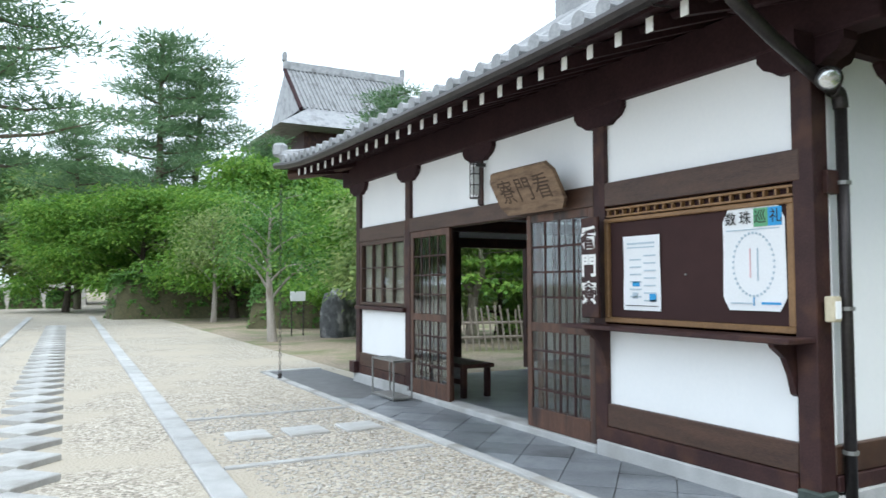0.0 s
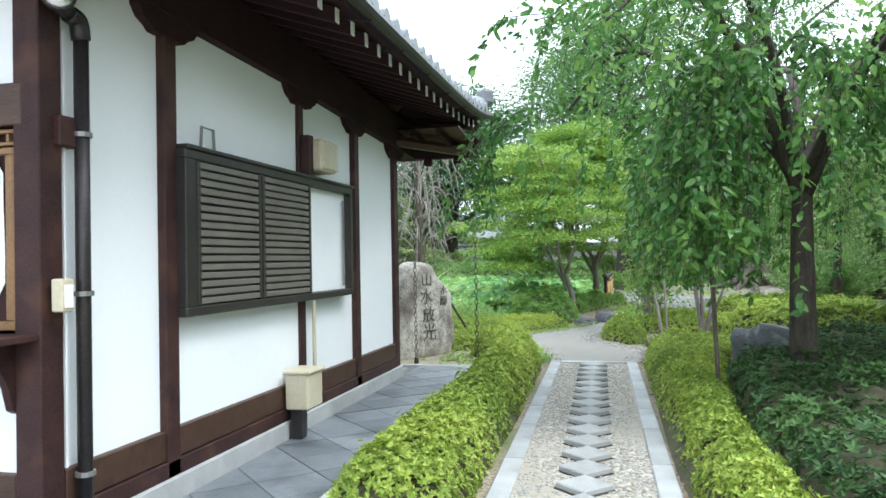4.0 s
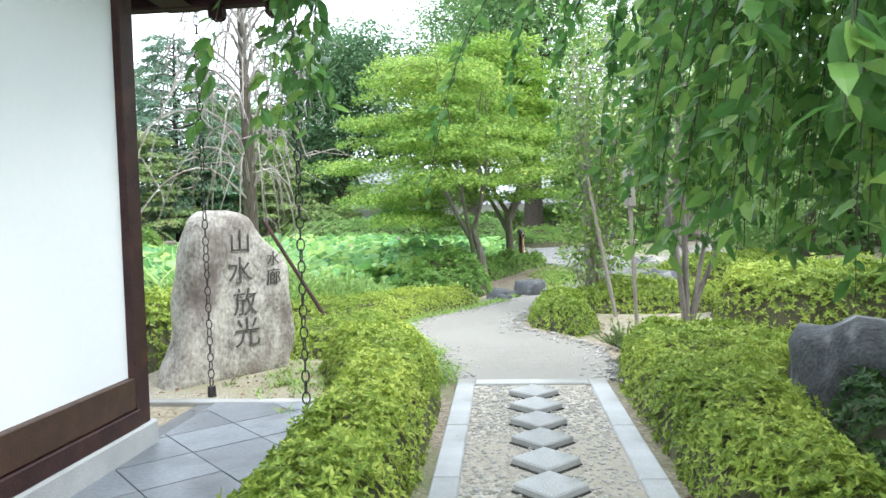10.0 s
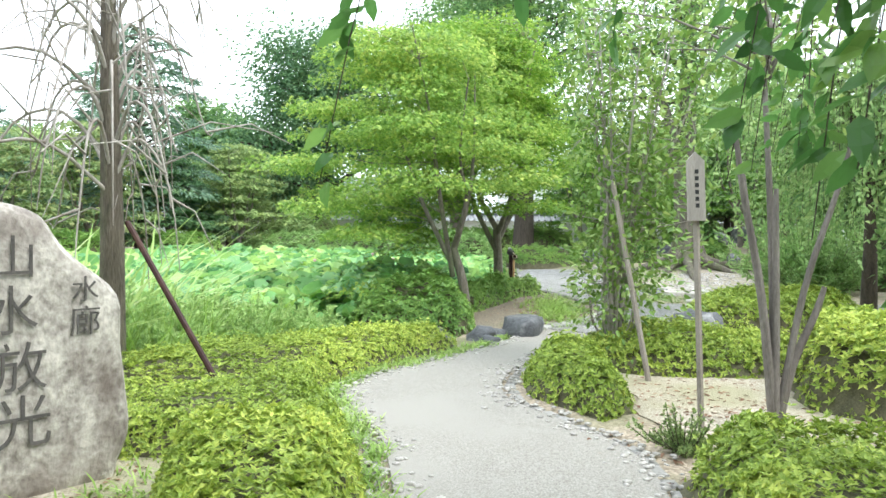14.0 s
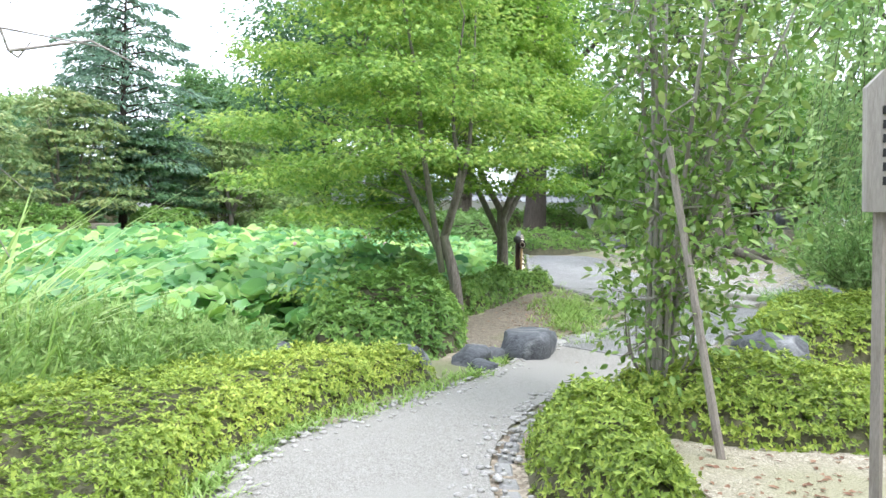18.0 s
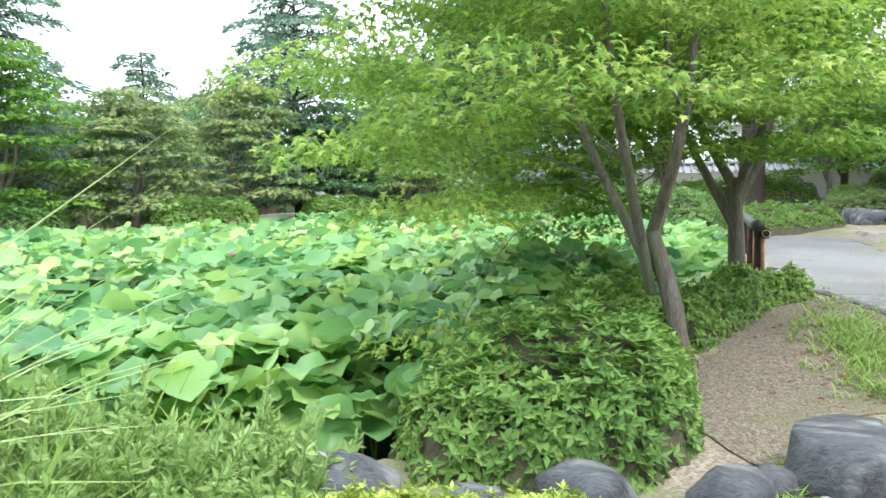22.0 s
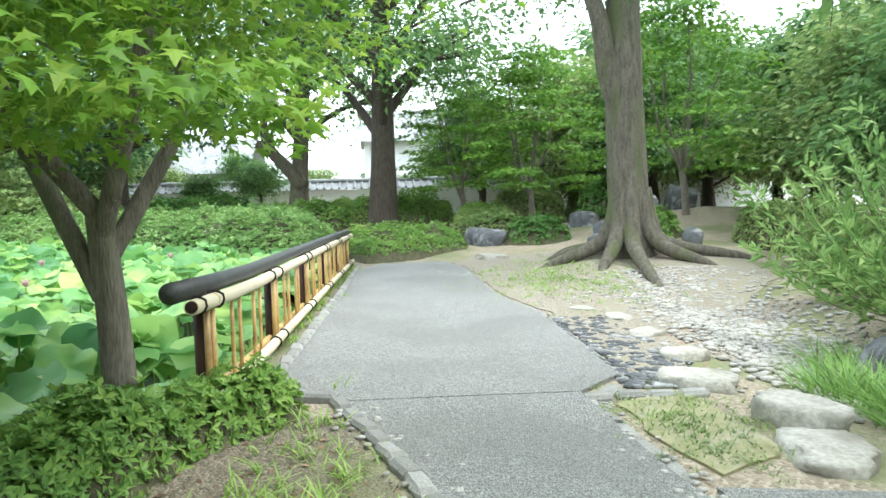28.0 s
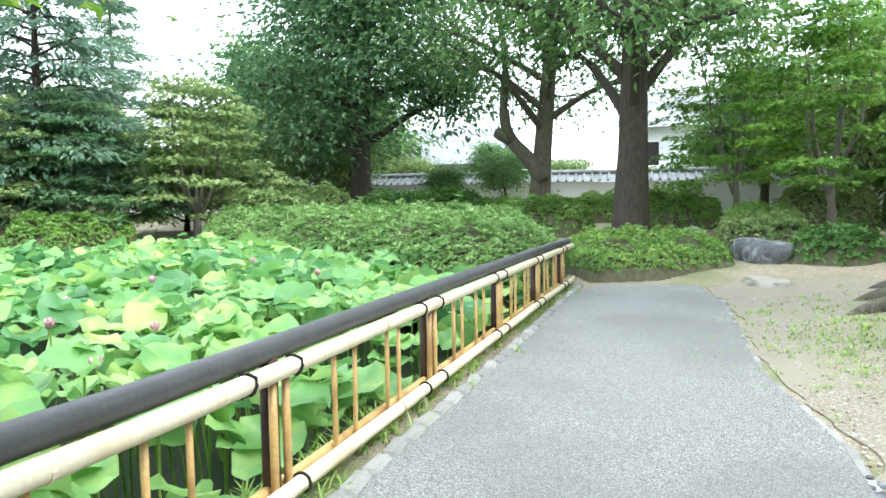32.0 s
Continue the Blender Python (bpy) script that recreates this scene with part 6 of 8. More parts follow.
def cedar_tree(at, height, spread, seed, label):
    """A tall conifer: drooping boughs in open layers, each with hanging sprays."""
    t = thing("cedar_tree", at, label, "tree", "cedars beyond the pond")
    r = np.random.default_rng(seed)
    x, y, z = at
    trunk = np.array([(x + 0.1 * math.sin(3 * s), y + 0.1 * math.cos(2 * s), z + height * s) for s in np.linspace(0, 1, 8)])
    lines, feet, ways = [(trunk, np.linspace(0.2, 0.03, 8))], [], []
    for i in range(90):
        s = 0.10 + 0.88 * i / 90
        az = i * 2.4 + r.normal() * 0.2
        R = spread * (1.05 - 0.80 * s**1.8) * (0.3 + 0.85 * r.random())
        o = np.array([math.cos(az), math.sin(az), 0])
        p = np.array([x, y, z + height * s])
        line = smooth_line([p, p + o * R * 0.5 + [0, 0, 0.10 * R], p + o * R + [0, 0, -0.06 * R]], 4)
        lines.append((line, np.linspace(0.045, 0.01, len(line))))
        n = int(230 * R / spread) + 15
        u = 0.2 + 0.8 * r.random(n) ** 0.7
        q = np.stack([np.interp(u, np.linspace(0, 1, len(line)), line[:, a]) for a in range(3)], 1)
        side = np.array([-o[1], o[0], 0])
        w = r.normal(size=n) * 0.34 * R * (1.2 - u)
        feet.append(q + side * w[:, None] + np.stack([np.zeros(n), np.zeros(n), -0.10 * np.abs(w) + r.normal(size=n) * 0.06], 1))
        ways.append(o + side * np.sign(w)[:, None] * 0.6 + r.normal(size=(n, 3)) * 0.35 + np.array([0, 0, -0.25]))
    part("trunk", wood_build(lines), BARK_DARK, t, "straight dark trunk", True)
    feet, ways = np.concatenate(feet), np.concatenate(ways)
    ln = 0.28 * (0.7 + 0.6 * r.random(len(feet)))
    leaves("crown", feet, ways, r.normal(size=(len(feet), 3)) * 0.5 + [0, 0, 1], ln, ln * 0.34, CEDAR, t, "kite", 0.2, "open layers of blue green sprays lightened for haze")
    return t


# Spray greens are made lighter and greyer to carry the distance haze.
CEDAR = leaf_mat("hazy cedar spray", (0.085, 0.165, 0.08), (0.16, 0.275, 0.12), (0.28, 0.41, 0.18), 0.4)
proto["c"] = cedar_tree((60, 60, 0), 10.6, 4.3, 83, "tall open layered cedar beyond the pond")
proto["d"] = broad_tree("wood_tree", (72, 46, 0), 11, 5.5, 0.3, LB, 0.40, 190, DARK_LEAF, BARK_DARK, "dark dense broadleaf tree in the wood behind", limbs=16, seed=78, fork=0.12, clump=1.0, group="background wood")
proto["p"] = pine_tree((11.0, 40, 0), 9.5, 2.4, 81, "pine with layered flat tufts")
proto["q"] = pine_tree((55, 26, 0), 12, 3.0, 85, "tall conifer with open layered branches")
SPOTS = [("c", 41.5, 17.2, 60, 1.0), ("c", 33.0, 24.0, 40, 0.98), ("c", 40.8, 24.6, 10, 0.72), ("p", 19.5, 41.5, 30, 1.45), ("a", 24, 31, 70, 0.5), ("d", 29, 32, 10, 0.62), ("c", 26.5, 27.5, 200, 0.9), ("d", 41, 30, 100, 0.5), ("d", 45, 27, 40, 0.5), ("d", 36, 29, 130, 0.5), ("d", 52, 29, 80, 0.55), ("p", 7.0, 46, 100, 1.75), ("p", 8.8, 48, 10, 1.65), ("p", -1.2, 25.5, 60, 1.45), ("p", -3.0, 31, 160, 1.5), ("p", 2.0, 50, 250, 1.2), ("m", 8.0, 33, 200, 0.72), ("m", 12.2, 29, 50, 0.72), ("m", 10.5, 23.5, 160, 0.52), ("b", 8.8, 17.2, 300, 0.40), ("m", 11.5, 17, 340, 0.45), ("m", 5.0, 41, 90, 0.85), ("m", 1.5, 45, 20, 0.8), ("m", 11.5, 37, 250, 1.0), ("a", 16, 50, 10, 0.9), ("b", 25, 58, 60, 1.0), ("b", 34, 62, 90, 1.0)]
wr = np.random.default_rng(77)
for k in range(26):
    SPOTS.append(("dbd"[k % 3], 14 + k * 2.3, 26.5 + 3.0 * wr.random() + (k % 3) * 4, wr.random() * 360, 0.34 + 0.14 * wr.random()))
for k in range(12):
    SPOTS.append(("ab"[k % 2], 64 + 10 * wr.random(), -26 + k * 4.4, wr.random() * 360, (0.62 if k in (0, 1, 2, 10, 11) else 0.33) + 0.12 * wr.random()))
for k in range(24):
    SPOTS.append(("ab"[k % 2], -8 + k * 2.9, -13.5 - 3.5 * wr.random() - (k % 2) * 4, wr.random() * 360, 0.55 + 0.3 * wr.random()))
for k in range(14):
    SPOTS.append(("ab"[k % 2], -30 + k * 3.0, 60 + 8 * wr.random(), wr.random() * 360, 0.8 + 0.3 * wr.random()))
for x, y, s in ((50, -9, 0.7), (55, -13, 0.8), (57, -5, 0.55), (47, -10.5, 0.5), (36, -12.5, 0.55), (31.5, -10.5, 0.4), (56, 15, 0.55), (57, 20, 0.6), (50, 16.5, 0.4), (46, 15.5, 0.33), (23.5, -10.5, 0.42), (12, -9.5, 0.5), (16.5, -8.8, 0.42), (6, -9.5, 0.55), (20, -9.6, 0.4), (9.8, -6.6, 0.5), (13, -5.6, 0.36)):
    SPOTS.append(("ab"[int(x * 7 + y) % 2], x, y, x * 57 % 360, s))
for kind, x, y, turn, size in SPOTS:
    copy_thing(proto[kind], pose(x, y, land(x, y) if abs(x) < 60 else 0, 0, 0, turn) @ Matrix.Scale(size, 4))

# ---- boulders and stones ----
def boulder(name, at, size, material, label, seed=1, turn=0, flat_top=0.0, category="stone", group="", parent=None, sub=3):
    """A rounded, faceted stone sunk a little into the ground."""
    bm = bmesh.new()
    bmesh.ops.create_icosphere(bm, subdivisions=sub, radius=1)
    tz = Matrix.Rotation(radians(turn), 3, "Z")
    for v in bm.verts:
        p = v.co.copy()
        q = p * 1.3 + Vector((seed * 3.1, seed * 1.7, seed * 0.9))
        r = 0.95 + 0.28 * noise.noise(q) + 0.13 * noise.noise(q * 2.7) + 0.04 * noise.noise(q * 7)
        p = Vector((math.copysign(abs(p.x) ** 0.78, p.x), math.copysign(abs(p.y) ** 0.78, p.y), math.copysign(abs(p.z) ** 0.78, p.z))) * (r + 0.10 * abs(noise.noise(q * 1.9)) - 0.04)
        if flat_top and p.z > flat_top:
            p.z = flat_top + (p.z - flat_top) * 0.15
        p = Vector((p.x * size[0] / 2, p.y * size[1] / 2, max(p.z, -0.35) * size[2] / 1.1))
        v.co = tz @ p
    lo = min(v.co.z for v in bm.verts)
    for v in bm.verts:
        v.co.z += -lo - 0.04
    me = bpy.data.meshes.new(name)
    bm.to_mesh(me)
    bm.free()
    me.materials.append(material)
    for f in me.polygons:
        f.use_smooth = True
    ob = new(name, me)
    ob.location = at
    BASE[ob.name] = np.array(at)
    return tagged(ob, label, category, group)


boulder("boulder", (11.2, -1.76, 0), (0.7, 0.9, 0.56), STONE_GREY, "dark boulder streaked with white among the azaleas", 2, 30)
boulder("boulder", (18.4, 0.22, 0), (0.68, 0.5, 0.31), STONE_GREY, "rounded dark grey boulder at the path's edge", 3, -20, 0.6)
for x, y, s, sd in ((17.93, 0.72, 0.45, 4), (17.7, 0.62, 0.3, 5), (17.78, 1.33, 0.5, 6), (17.5, 2.4, 0.55, 7), (18.15, 0.55, 0.32, 8), (17.45, 1.75, 0.4, 9)):
    boulder("bank_stone", (x, y, -0.02), (s, s * 0.75, s * 0.42), STONE_GREY, "grey stone on the pond bank", sd, sd * 40, group="bank stones")
boulder("boulder", (17.62, -1.72, 0), (0.62, 0.55, 0.40), STONE_GREY, "grey boulder with a pale top beside the path", 9, 40)
boulder("flat_stone", (16.9, -2.5, 0), (0.7, 0.5, 0.16), STONE_TAN, "flat pale stone in the garden", 10, 10, 0.5)
for x, y, s, h, sd in ((23.0, -3.05, 0.85, 0.14, 11), (23.5, -3.2, 0.75, 0.26, 12), (24.4, -2.95, 0.75, 0.16, 13), (25.3, -3.2, 0.55, 0.16, 14), (26.4, -3.25, 0.6, 0.13, 15), (27.5, -3.3, 0.6, 0.12, 16), (28.3, -3.1, 0.55, 0.10, 17), (22.4, -2.85, 0.75, 0.06, 18), (22.65, -2.5, 0.6, 0.05, 19)):
    boulder("flat_stone", (x, y, land(x, y)), (s * 0.82, s * 0.52, h * 0.95), STONE_WHITE, "flat cream-coloured stepping stone", sd, sd * 37 - 60, 0.45, group="stepping stones")
boulder("rock", (39.8, -3.2, 0.0), (1.7, 0.9, 0.5), STONE_GREY, "long low grey rock at the mound", 20, 20)
boulder("rock", (37.0, -3.0, -0.1), (1.6, 0.8, 0.22), STONE_TAN, "flat pale rock at the end of the causeway", 21, 10, 0.4)
boulder("rock", (36.2, -4.4, -0.1), (0.6, 0.4, 0.25), STONE_TAN, "small pale block of stone", 22, 0, 0.4)
boulder("rock", (41.0, -6.3, 0.3), (1.0, 0.8, 0.55), STONE_GREY, "grey rock on the mound", 23, 50)
boulder("rock", (43.4, -1.9, 0.1), (0.9, 0.6, 0.45), STONE_GREY, "grey rock by the tall tree", 24, 50)
boulder("rock", (8.0, 19.8, 0), (1.9, 1.0, 1.2), STONE_GREY, "dark upright garden rock", 25, 50)


def monument():
    """The standing stone: a broad flat-faced slab with a sloping shoulder."""
    bm = bmesh.new()
    outline = [(-0.76, 0.0), (-0.69, 0.14), (-0.59, 0.37), (-0.57, 0.73), (-0.51, 1.03), (-0.465, 1.21), (-0.375, 1.36), (-0.237, 1.42), (-0.06, 1.41), (0.09, 1.35), (0.19, 1.22), (0.335, 1.09), (0.47, 0.95), (0.49, 0.73), (0.52, 0.45), (0.53, 0.2), (0.46, 0.0)]
    pts = smooth_line([(x, 0, z) for x, z in outline], 3)[:, [0, 2]]
    k = len(pts)
    rings = []
    c = np.array([0.02, 0.62])
    for depth, s in ((-0.13, 0.0), (-0.13, 0.35), (-0.13, 0.7), (-0.115, 0.93), (-0.06, 1.0), (0.1, 1.0), (0.22, 0.9), (0.27, 0.6), (0.27, 0.0)):
        if s == 0:
            rings.append([bm.verts.new((c[0], depth, c[1]))])
        else:
            rings.append([bm.verts.new((c[0] + (p[0] - c[0]) * s, depth, max(-0.08, c[1] + (p[1] - c[1]) * s - (0.06 if p[1] < 0.05 else 0)))) for p in pts])
    for a, b in zip(rings, rings[1:]):
        for i in range(k):
            j = (i + 1) % k
            if len(a) == 1:
                bm.faces.new((a[0], b[j], b[i]))
            elif len(b) == 1:
                bm.faces.new((a[i], a[j], b[0]))
            else:
                bm.faces.new((a[i], a[j], b[j], b[i]))
    bmesh.ops.recalc_face_normals(bm, faces=bm.faces[:])
    bmesh.ops.subdivide_edges(bm, edges=bm.edges[:], cuts=1, use_grid_fill=True)
    for v in bm.verts:
        q = v.co * 3.1
        edge = abs(v.co.y + 0.13) > 0.01
        v.co += Vector((noise.noise(q), noise.noise(q + Vector((5, 1, 2))) * (0.9 if edge else 0.35), noise.noise(q + Vector((1, 9, 4))))) * 0.028
    me = bpy.data.meshes.new("standing_stone")
    bm.to_mesh(me)
    bm.free()
    me.materials.append(STONE_PALE)
    for f in me.polygons:
        f.use_smooth = True
    ob = new("standing_stone", me)
    ob.matrix_basis = pose(12.42, 2.78, 0, 0, 0, -35)
    return tagged(ob, "pale lichened standing stone carved with brushed characters", "monument")


stone = monument()

# ---- bamboo rail ----
rail = thing("bamboo_rail", (30, 0.32, 0), "low bamboo rail with a charcoal top pole along the pond", "railing")


def rz(x):
    return float(np.interp(x, [23.4, 24.8, 25.5, 27.8, 33, 36.9], [0.09, 0.03, 0.012, -0.015, -0.09, -0.16]))


def rail_line(x0, x1, h, y, n=14):
    return [(x, y, rz(x) + h) for x in np.linspace(x0, x1, n)]


part("top_pole", Build().tube(rail_line(23.47, 36.9, 0.82, 0.385), 0.062, 14), RAIL_BLACK, rail, "charcoal grey top pole", True)
upper = part("upper_rail", Build().tube(rail_line(23.58, 36.9, 0.73, 0.30), 0.046, 12), BAMBOO, rail, "thick pale bamboo rail", True)
lower = part("low_rail", Build().tube(rail_line(23.8, 36.9, 0.13, 0.27), 0.043, 12), BAMBOO, rail, "thick pale bamboo rail", True)
part("back_rail", Build().tube(rail_line(23.8, 36.9, 0.13, 0.37), 0.03, 8), BAMBOO_TAN, rail, "", True)
for r_, x0, h, y, rad in ((upper, 23.58, 0.73, 0.30, 0.0475), (lower, 23.8, 0.13, 0.27, 0.0445)):
    for k in range(14):
        x = x0 + 0.45 + k * 0.9
        part("bamboo_node", Build().tube([(x, y, rz(x) + h), (x + 0.02, y, rz(x) + h)], rad, 12), BAMBOO_TAN if k % 4 == 0 else BAMBOO, r_)
# Solid dark disc painted for the shade inside the bamboo.
part("bamboo_end", Build().tube([(23.568, 0.30, rz(23.5) + 0.73), (23.584, 0.30, rz(23.5) + 0.73)], 0.036, 12), WOOD, upper, "dark disc for the shaded hollow")
for k in range(6):
    x = 24.0 + 2.35 * k
    part("post", Build().tube([(x, 0.37, rz(x) - 0.35), (x, 0.37, rz(x) + 0.80)], 0.045, 10), WOOD, rail, "dark round timber post", True)
    for d in (-0.06, 0.065):
        part("post_cover", Build().tube([(x + d, 0.315, rz(x) - 0.1), (x + d, 0.315, rz(x) + 0.69)], 0.022, 8), BAMBOO_TAN, rail, "", True)
    for d in (-0.3, 0.12):
        if x + d > 23.5:
            q = rz(x + d)
            ang = np.linspace(0, 2 * np.pi, 11)
            part("cord_lashing", Build().tube([(x + d + 0.012 * math.sin(3 * a), 0.30 + 0.052 * math.cos(a), q + 0.73 + 0.052 * math.sin(a)) for a in ang], 0.009, 5), CORD, rail, "black cord lashing")
            part("cord_lashing", Build().tube([(x + d, 0.27 + 0.05 * math.cos(a), q + 0.13 + 0.05 * math.sin(a)) for a in ang], 0.009, 5), CORD, rail, "black cord lashing")
    if k < 5:
        for off in (0.64, 0.90, 1.42, 1.69):
            xx = x + off + rng.normal() * 0.02
            part("baluster", Build().tube([(xx, 0.325, rz(xx) - 0.12), (xx + rng.normal() * 0.006, 0.325, rz(xx) + 0.2), (xx, 0.325, rz(xx) + 0.36), (xx, 0.325, rz(xx) + 0.69)], 0.0145 + 0.003 * rng.random(), 7), BAMBOO_TAN, rail, "", True)
# kerb stones of the causeway and the bend
kerbs = thing("path_kerb", (24, -0.4, 0), "rough grey kerb stones along the asphalt", "kerb", kind="structure")


def rough_block(seed, ln):
    b = Build().box((-ln / 2, -0.055, -0.12), (ln / 2, 0.055, 0.05), 0.022)
    co = b.co[0]
    b.co[0] = co + np.array([[noise.noise((*(c * 6 + seed),)) * 0.02 for _ in range(1)] * 3 for c in co]) * np.array([1, 1, 0.6])
    return b


def lay_kerb(line, ln, rise=0.0, gap=0.02, off=0.0):
    line = np.asarray(line, float)
    seg = np.linalg.norm(np.diff(line, axis=0), axis=1)
    cum = np.r_[0, np.cumsum(seg)]
    k, s = 0, 0.0
    while s + ln * 0.5 < cum[-1]:
        p = np.array([np.interp(s + ln / 2, cum, line[:, a]) for a in range(2)])
        q = np.array([np.interp(s + ln / 2 + 0.05, cum, line[:, a]) for a in range(2)])
        d = unit(q - p)
        p = p + np.array([-d[1], d[0]]) * off
        key = ("kerb_rough", k % 6, round(ln, 2))
        piece("kerb_stone", key, lambda: rough_block(k % 6 + 1, ln - gap), mat("rough grey kerb", (0.20, 0.195, 0.18), (0.33, 0.32, 0.30), 0.9, 5, 60, 0.6, piece=0.25), kerbs, pose(p[0], p[1], land(*p) + rise, 0, 0, math.degrees(math.atan2(d[1], d[0])) + rng.normal() * 4))
        s, k = s + ln, k + 1


lay_kerb(LEFT[6 * 9:], 0.24, 0.0, 0.015, 0.03)
lay_kerb([(24.3, -0.42), (24.4, 0.10), (36.5, 0.10)], 0.3, 0.012)
lay_kerb([(22.7, -2.22), (24.1, -2.08), (24.45, -2.46), (28.2, -2.52), (30, -2.26), (34.7, -2.16)], 0.3, -0.03)
lay_kerb([(24.1, -2.04), (24.13, -2.85)], 0.22, -0.01)
lay_kerb([(12.1, 0.93), (13.6, 1.27), (14.3, 1.58), (14.9, 1.77), (15.6, 1.6), (16.4, 1.16), (17.3, 0.70)], 0.19, -0.04)
lay_kerb([(12.1, -0.36), (12.8, -0.45), (13.5, -0.37), (14.1, -0.05), (14.7, 0.31), (15.3, 0.39), (16.0, 0.29), (16.7, 0.03), (17.4, -0.45), (18.2, -1.05)], 0.19, -0.04)

# ---- lotus ----
def lotus_blade(radius, seed, m=18, rings=(0.45, 0.8, 1.0)):
    """A wavy, shallow-cupped round leaf."""
    r = np.random.default_rng(seed)
    ph = r.random(3) * 6
    co = [(0, 0, -0.04 * radius)]
    for s in rings:
        for i in range(m):
            a = i * 2 * np.pi / m
            wave = 0.10 * math.sin(3 * a + ph[0]) + 0.07 * math.sin(5 * a + ph[1]) + 0.05 * math.sin(8 * a + ph[2])
            rr = radius * s * (1 + 0.06 * math.sin(4 * a + ph[1]))
            co.append((rr * math.cos(a), rr * math.sin(a), radius * (0.22 * s**2 * (1 - 0.35 * (s > 0.9)) + wave * s**2 * 1.45) + (0.016 if i % 2 else -0.014) * s * radius))
    f = [(0, 1 + i, 1 + (i + 1) % m) for i in range(m)]
    for k in range(len(rings) - 1):
        o = 1 + k * m
        f += [(o + i, o + m + i, o + m + (i + 1) % m, o + (i + 1) % m) for i in range(m)]
    return np.array(co), f


kinds = [lotus_blade(1.0, s) for s in range(7)]
far_kinds = [lotus_blade(1.0, s, 10, (0.6, 1.0)) for s in range(7)]
blade_me = []
for c, f in kinds:
    b = Build().add(c, f)
    blade_me.append(b.mesh("blade", LOTUS, smooth=True))
stem_me = Build().tube([(0.06, 0, -1.0), (0.02, 0.03, -0.5), (0, 0, 0)], [0.011, 0.010, 0.009], 6).mesh("stem", GRASS)
near, far = [], Build()
spots = []
lo, hi = POND.min(0), POND.max(0)
while len(spots) < 9600:
    p = lo + rng.random(2) * (hi - lo)
    if len(spots) > 7600:
        p = np.array([16.4 + 6.5 * rng.random(), 1.6 + 4.2 * rng.random()])
    d = pond_depth(*p)
    if d < 0.03:
        continue
    spots.append((p[0], p[1], d))
def lotus_z(x, y, d):
    return 0.06 + 0.28 * noise.noise((x * 0.55, y * 0.55, 2.0)) + 0.46 * rng.random() - 0.15 * (d < 0.5)


count = 0
for x, y, d in spots:
    rad = 0.09 + 0.11 * rng.random() + 0.03 * (x > 23)
    z = lotus_z(x, y, d)
    tilt = Matrix.Rotation(rng.normal() * 0.36, 4, "X") @ Matrix.Rotation(rng.normal() * 0.36, 4, "Y") @ Matrix.Rotation(rng.random() * 6.28, 4, "Z")
    k = int(rng.integers(7))
    close = (y < 3.2 and 23.0 < x < 31.0) or (17.5 < x < 21.5 and y < 4.2)
    if close and count < 300:
        count += 1
        t = thing("lotus_leaf", (x, y, z), "broad wavy green lotus leaf on a tall stem", "lotus", "lotus leaves")
        ob = new("blade", blade_me[k])
        ob.parent = t
        ob.matrix_basis = tilt @ Matrix.Scale(rad, 4)
        st = new("stem", stem_me)
        st.parent = t
        st.location = (0, 0, -0.04 * rad)
    else:
        c, f = (kinds if y < 4.5 else far_kinds)[k]
        m = np.array(tilt.to_3x3())
        far.add(c * rad @ m.T + np.array([x, y, z]), f)
ob = part("lotus_leaves", far, LOTUS, None, "dense field of round lotus leaves covering the pond", True, category="lotus", kind="stuff")
PETAL = mat("pink lotus petal", (0.72, 0.38, 0.48), (0.85, 0.62, 0.66), 0.6, 5, 40, 0.05)


def lotus_flower(x, y, z, s=1.0):
    t = thing("lotus_flower", (x, y, z), "pink lotus flower rising above the leaves", "flower", "lotus flowers")
    for ring, (n, tilt, ln) in enumerate(((5, 75, 0.10), (6, 55, 0.10))):
        for i in range(n):
            a = i * 2 * np.pi / n + ring * 0.5
            o = np.array([math.cos(a), math.sin(a), 0])
            w = o * math.cos(radians(tilt)) + np.array([0, 0, math.sin(radians(tilt))])
            leaves("petal", np.array([[x, y, z]]), w[None] * 1.0, -o[None], ln * s, 0.07 * s, PETAL, t, "leaf", -0.15)
    part("stem", Build().tube([(x + 0.03, y, z - 1.0), (x, y, z)], 0.008, 6), GRASS, t)


for x, y, z in ((27.2, 2.2, 0.42), (28.3, 2.6, 0.45), (28.0, 3.4, 0.5), (30.5, 4.4, 0.55), (32.0, 3.0, 0.5), (33.5, 4.9, 0.5), (29.4, 4.6, 0.45), (36.2, 3.6, 0.5), (27.0, 5.2, 0.5), (24.2, 4.4, 0.45), (34.8, 6.4, 0.5), (23.0, 7.0, 0.5), (31.5, 8.5, 0.5)):
    lotus_flower(x, y, z)

# tall reeds and grass on the bank
for x, y, rad, n, ln in ((15.2, 4.5, 0.5, 70, 1.6), (16.3, 4.2, 0.4, 80, 1.7), (16.0, 4.6, 0.35, 50, 1.7), (14.6, 4.9, 0.5, 60, 1.6)):
    blade_clump("pampas_grass", (x, y, land(x, y)), rad, n, ln, 0.030, REED, "tall arching pale green reeds", "grass", 0.7, 0.85)
for x, y, rad, n, ln in ((16.3, 3.5, 0.6, 160, 0.75), (17.0, 3.3, 0.5, 130, 0.6), (15.4, 3.7, 0.6, 160, 0.9)):
    blade_clump("bank_grass", (x, y, land(x, y)), rad, n, ln, 0.016, GRASS, "tall soft green grass on the pond bank", "grass", 0.35, 0.8)
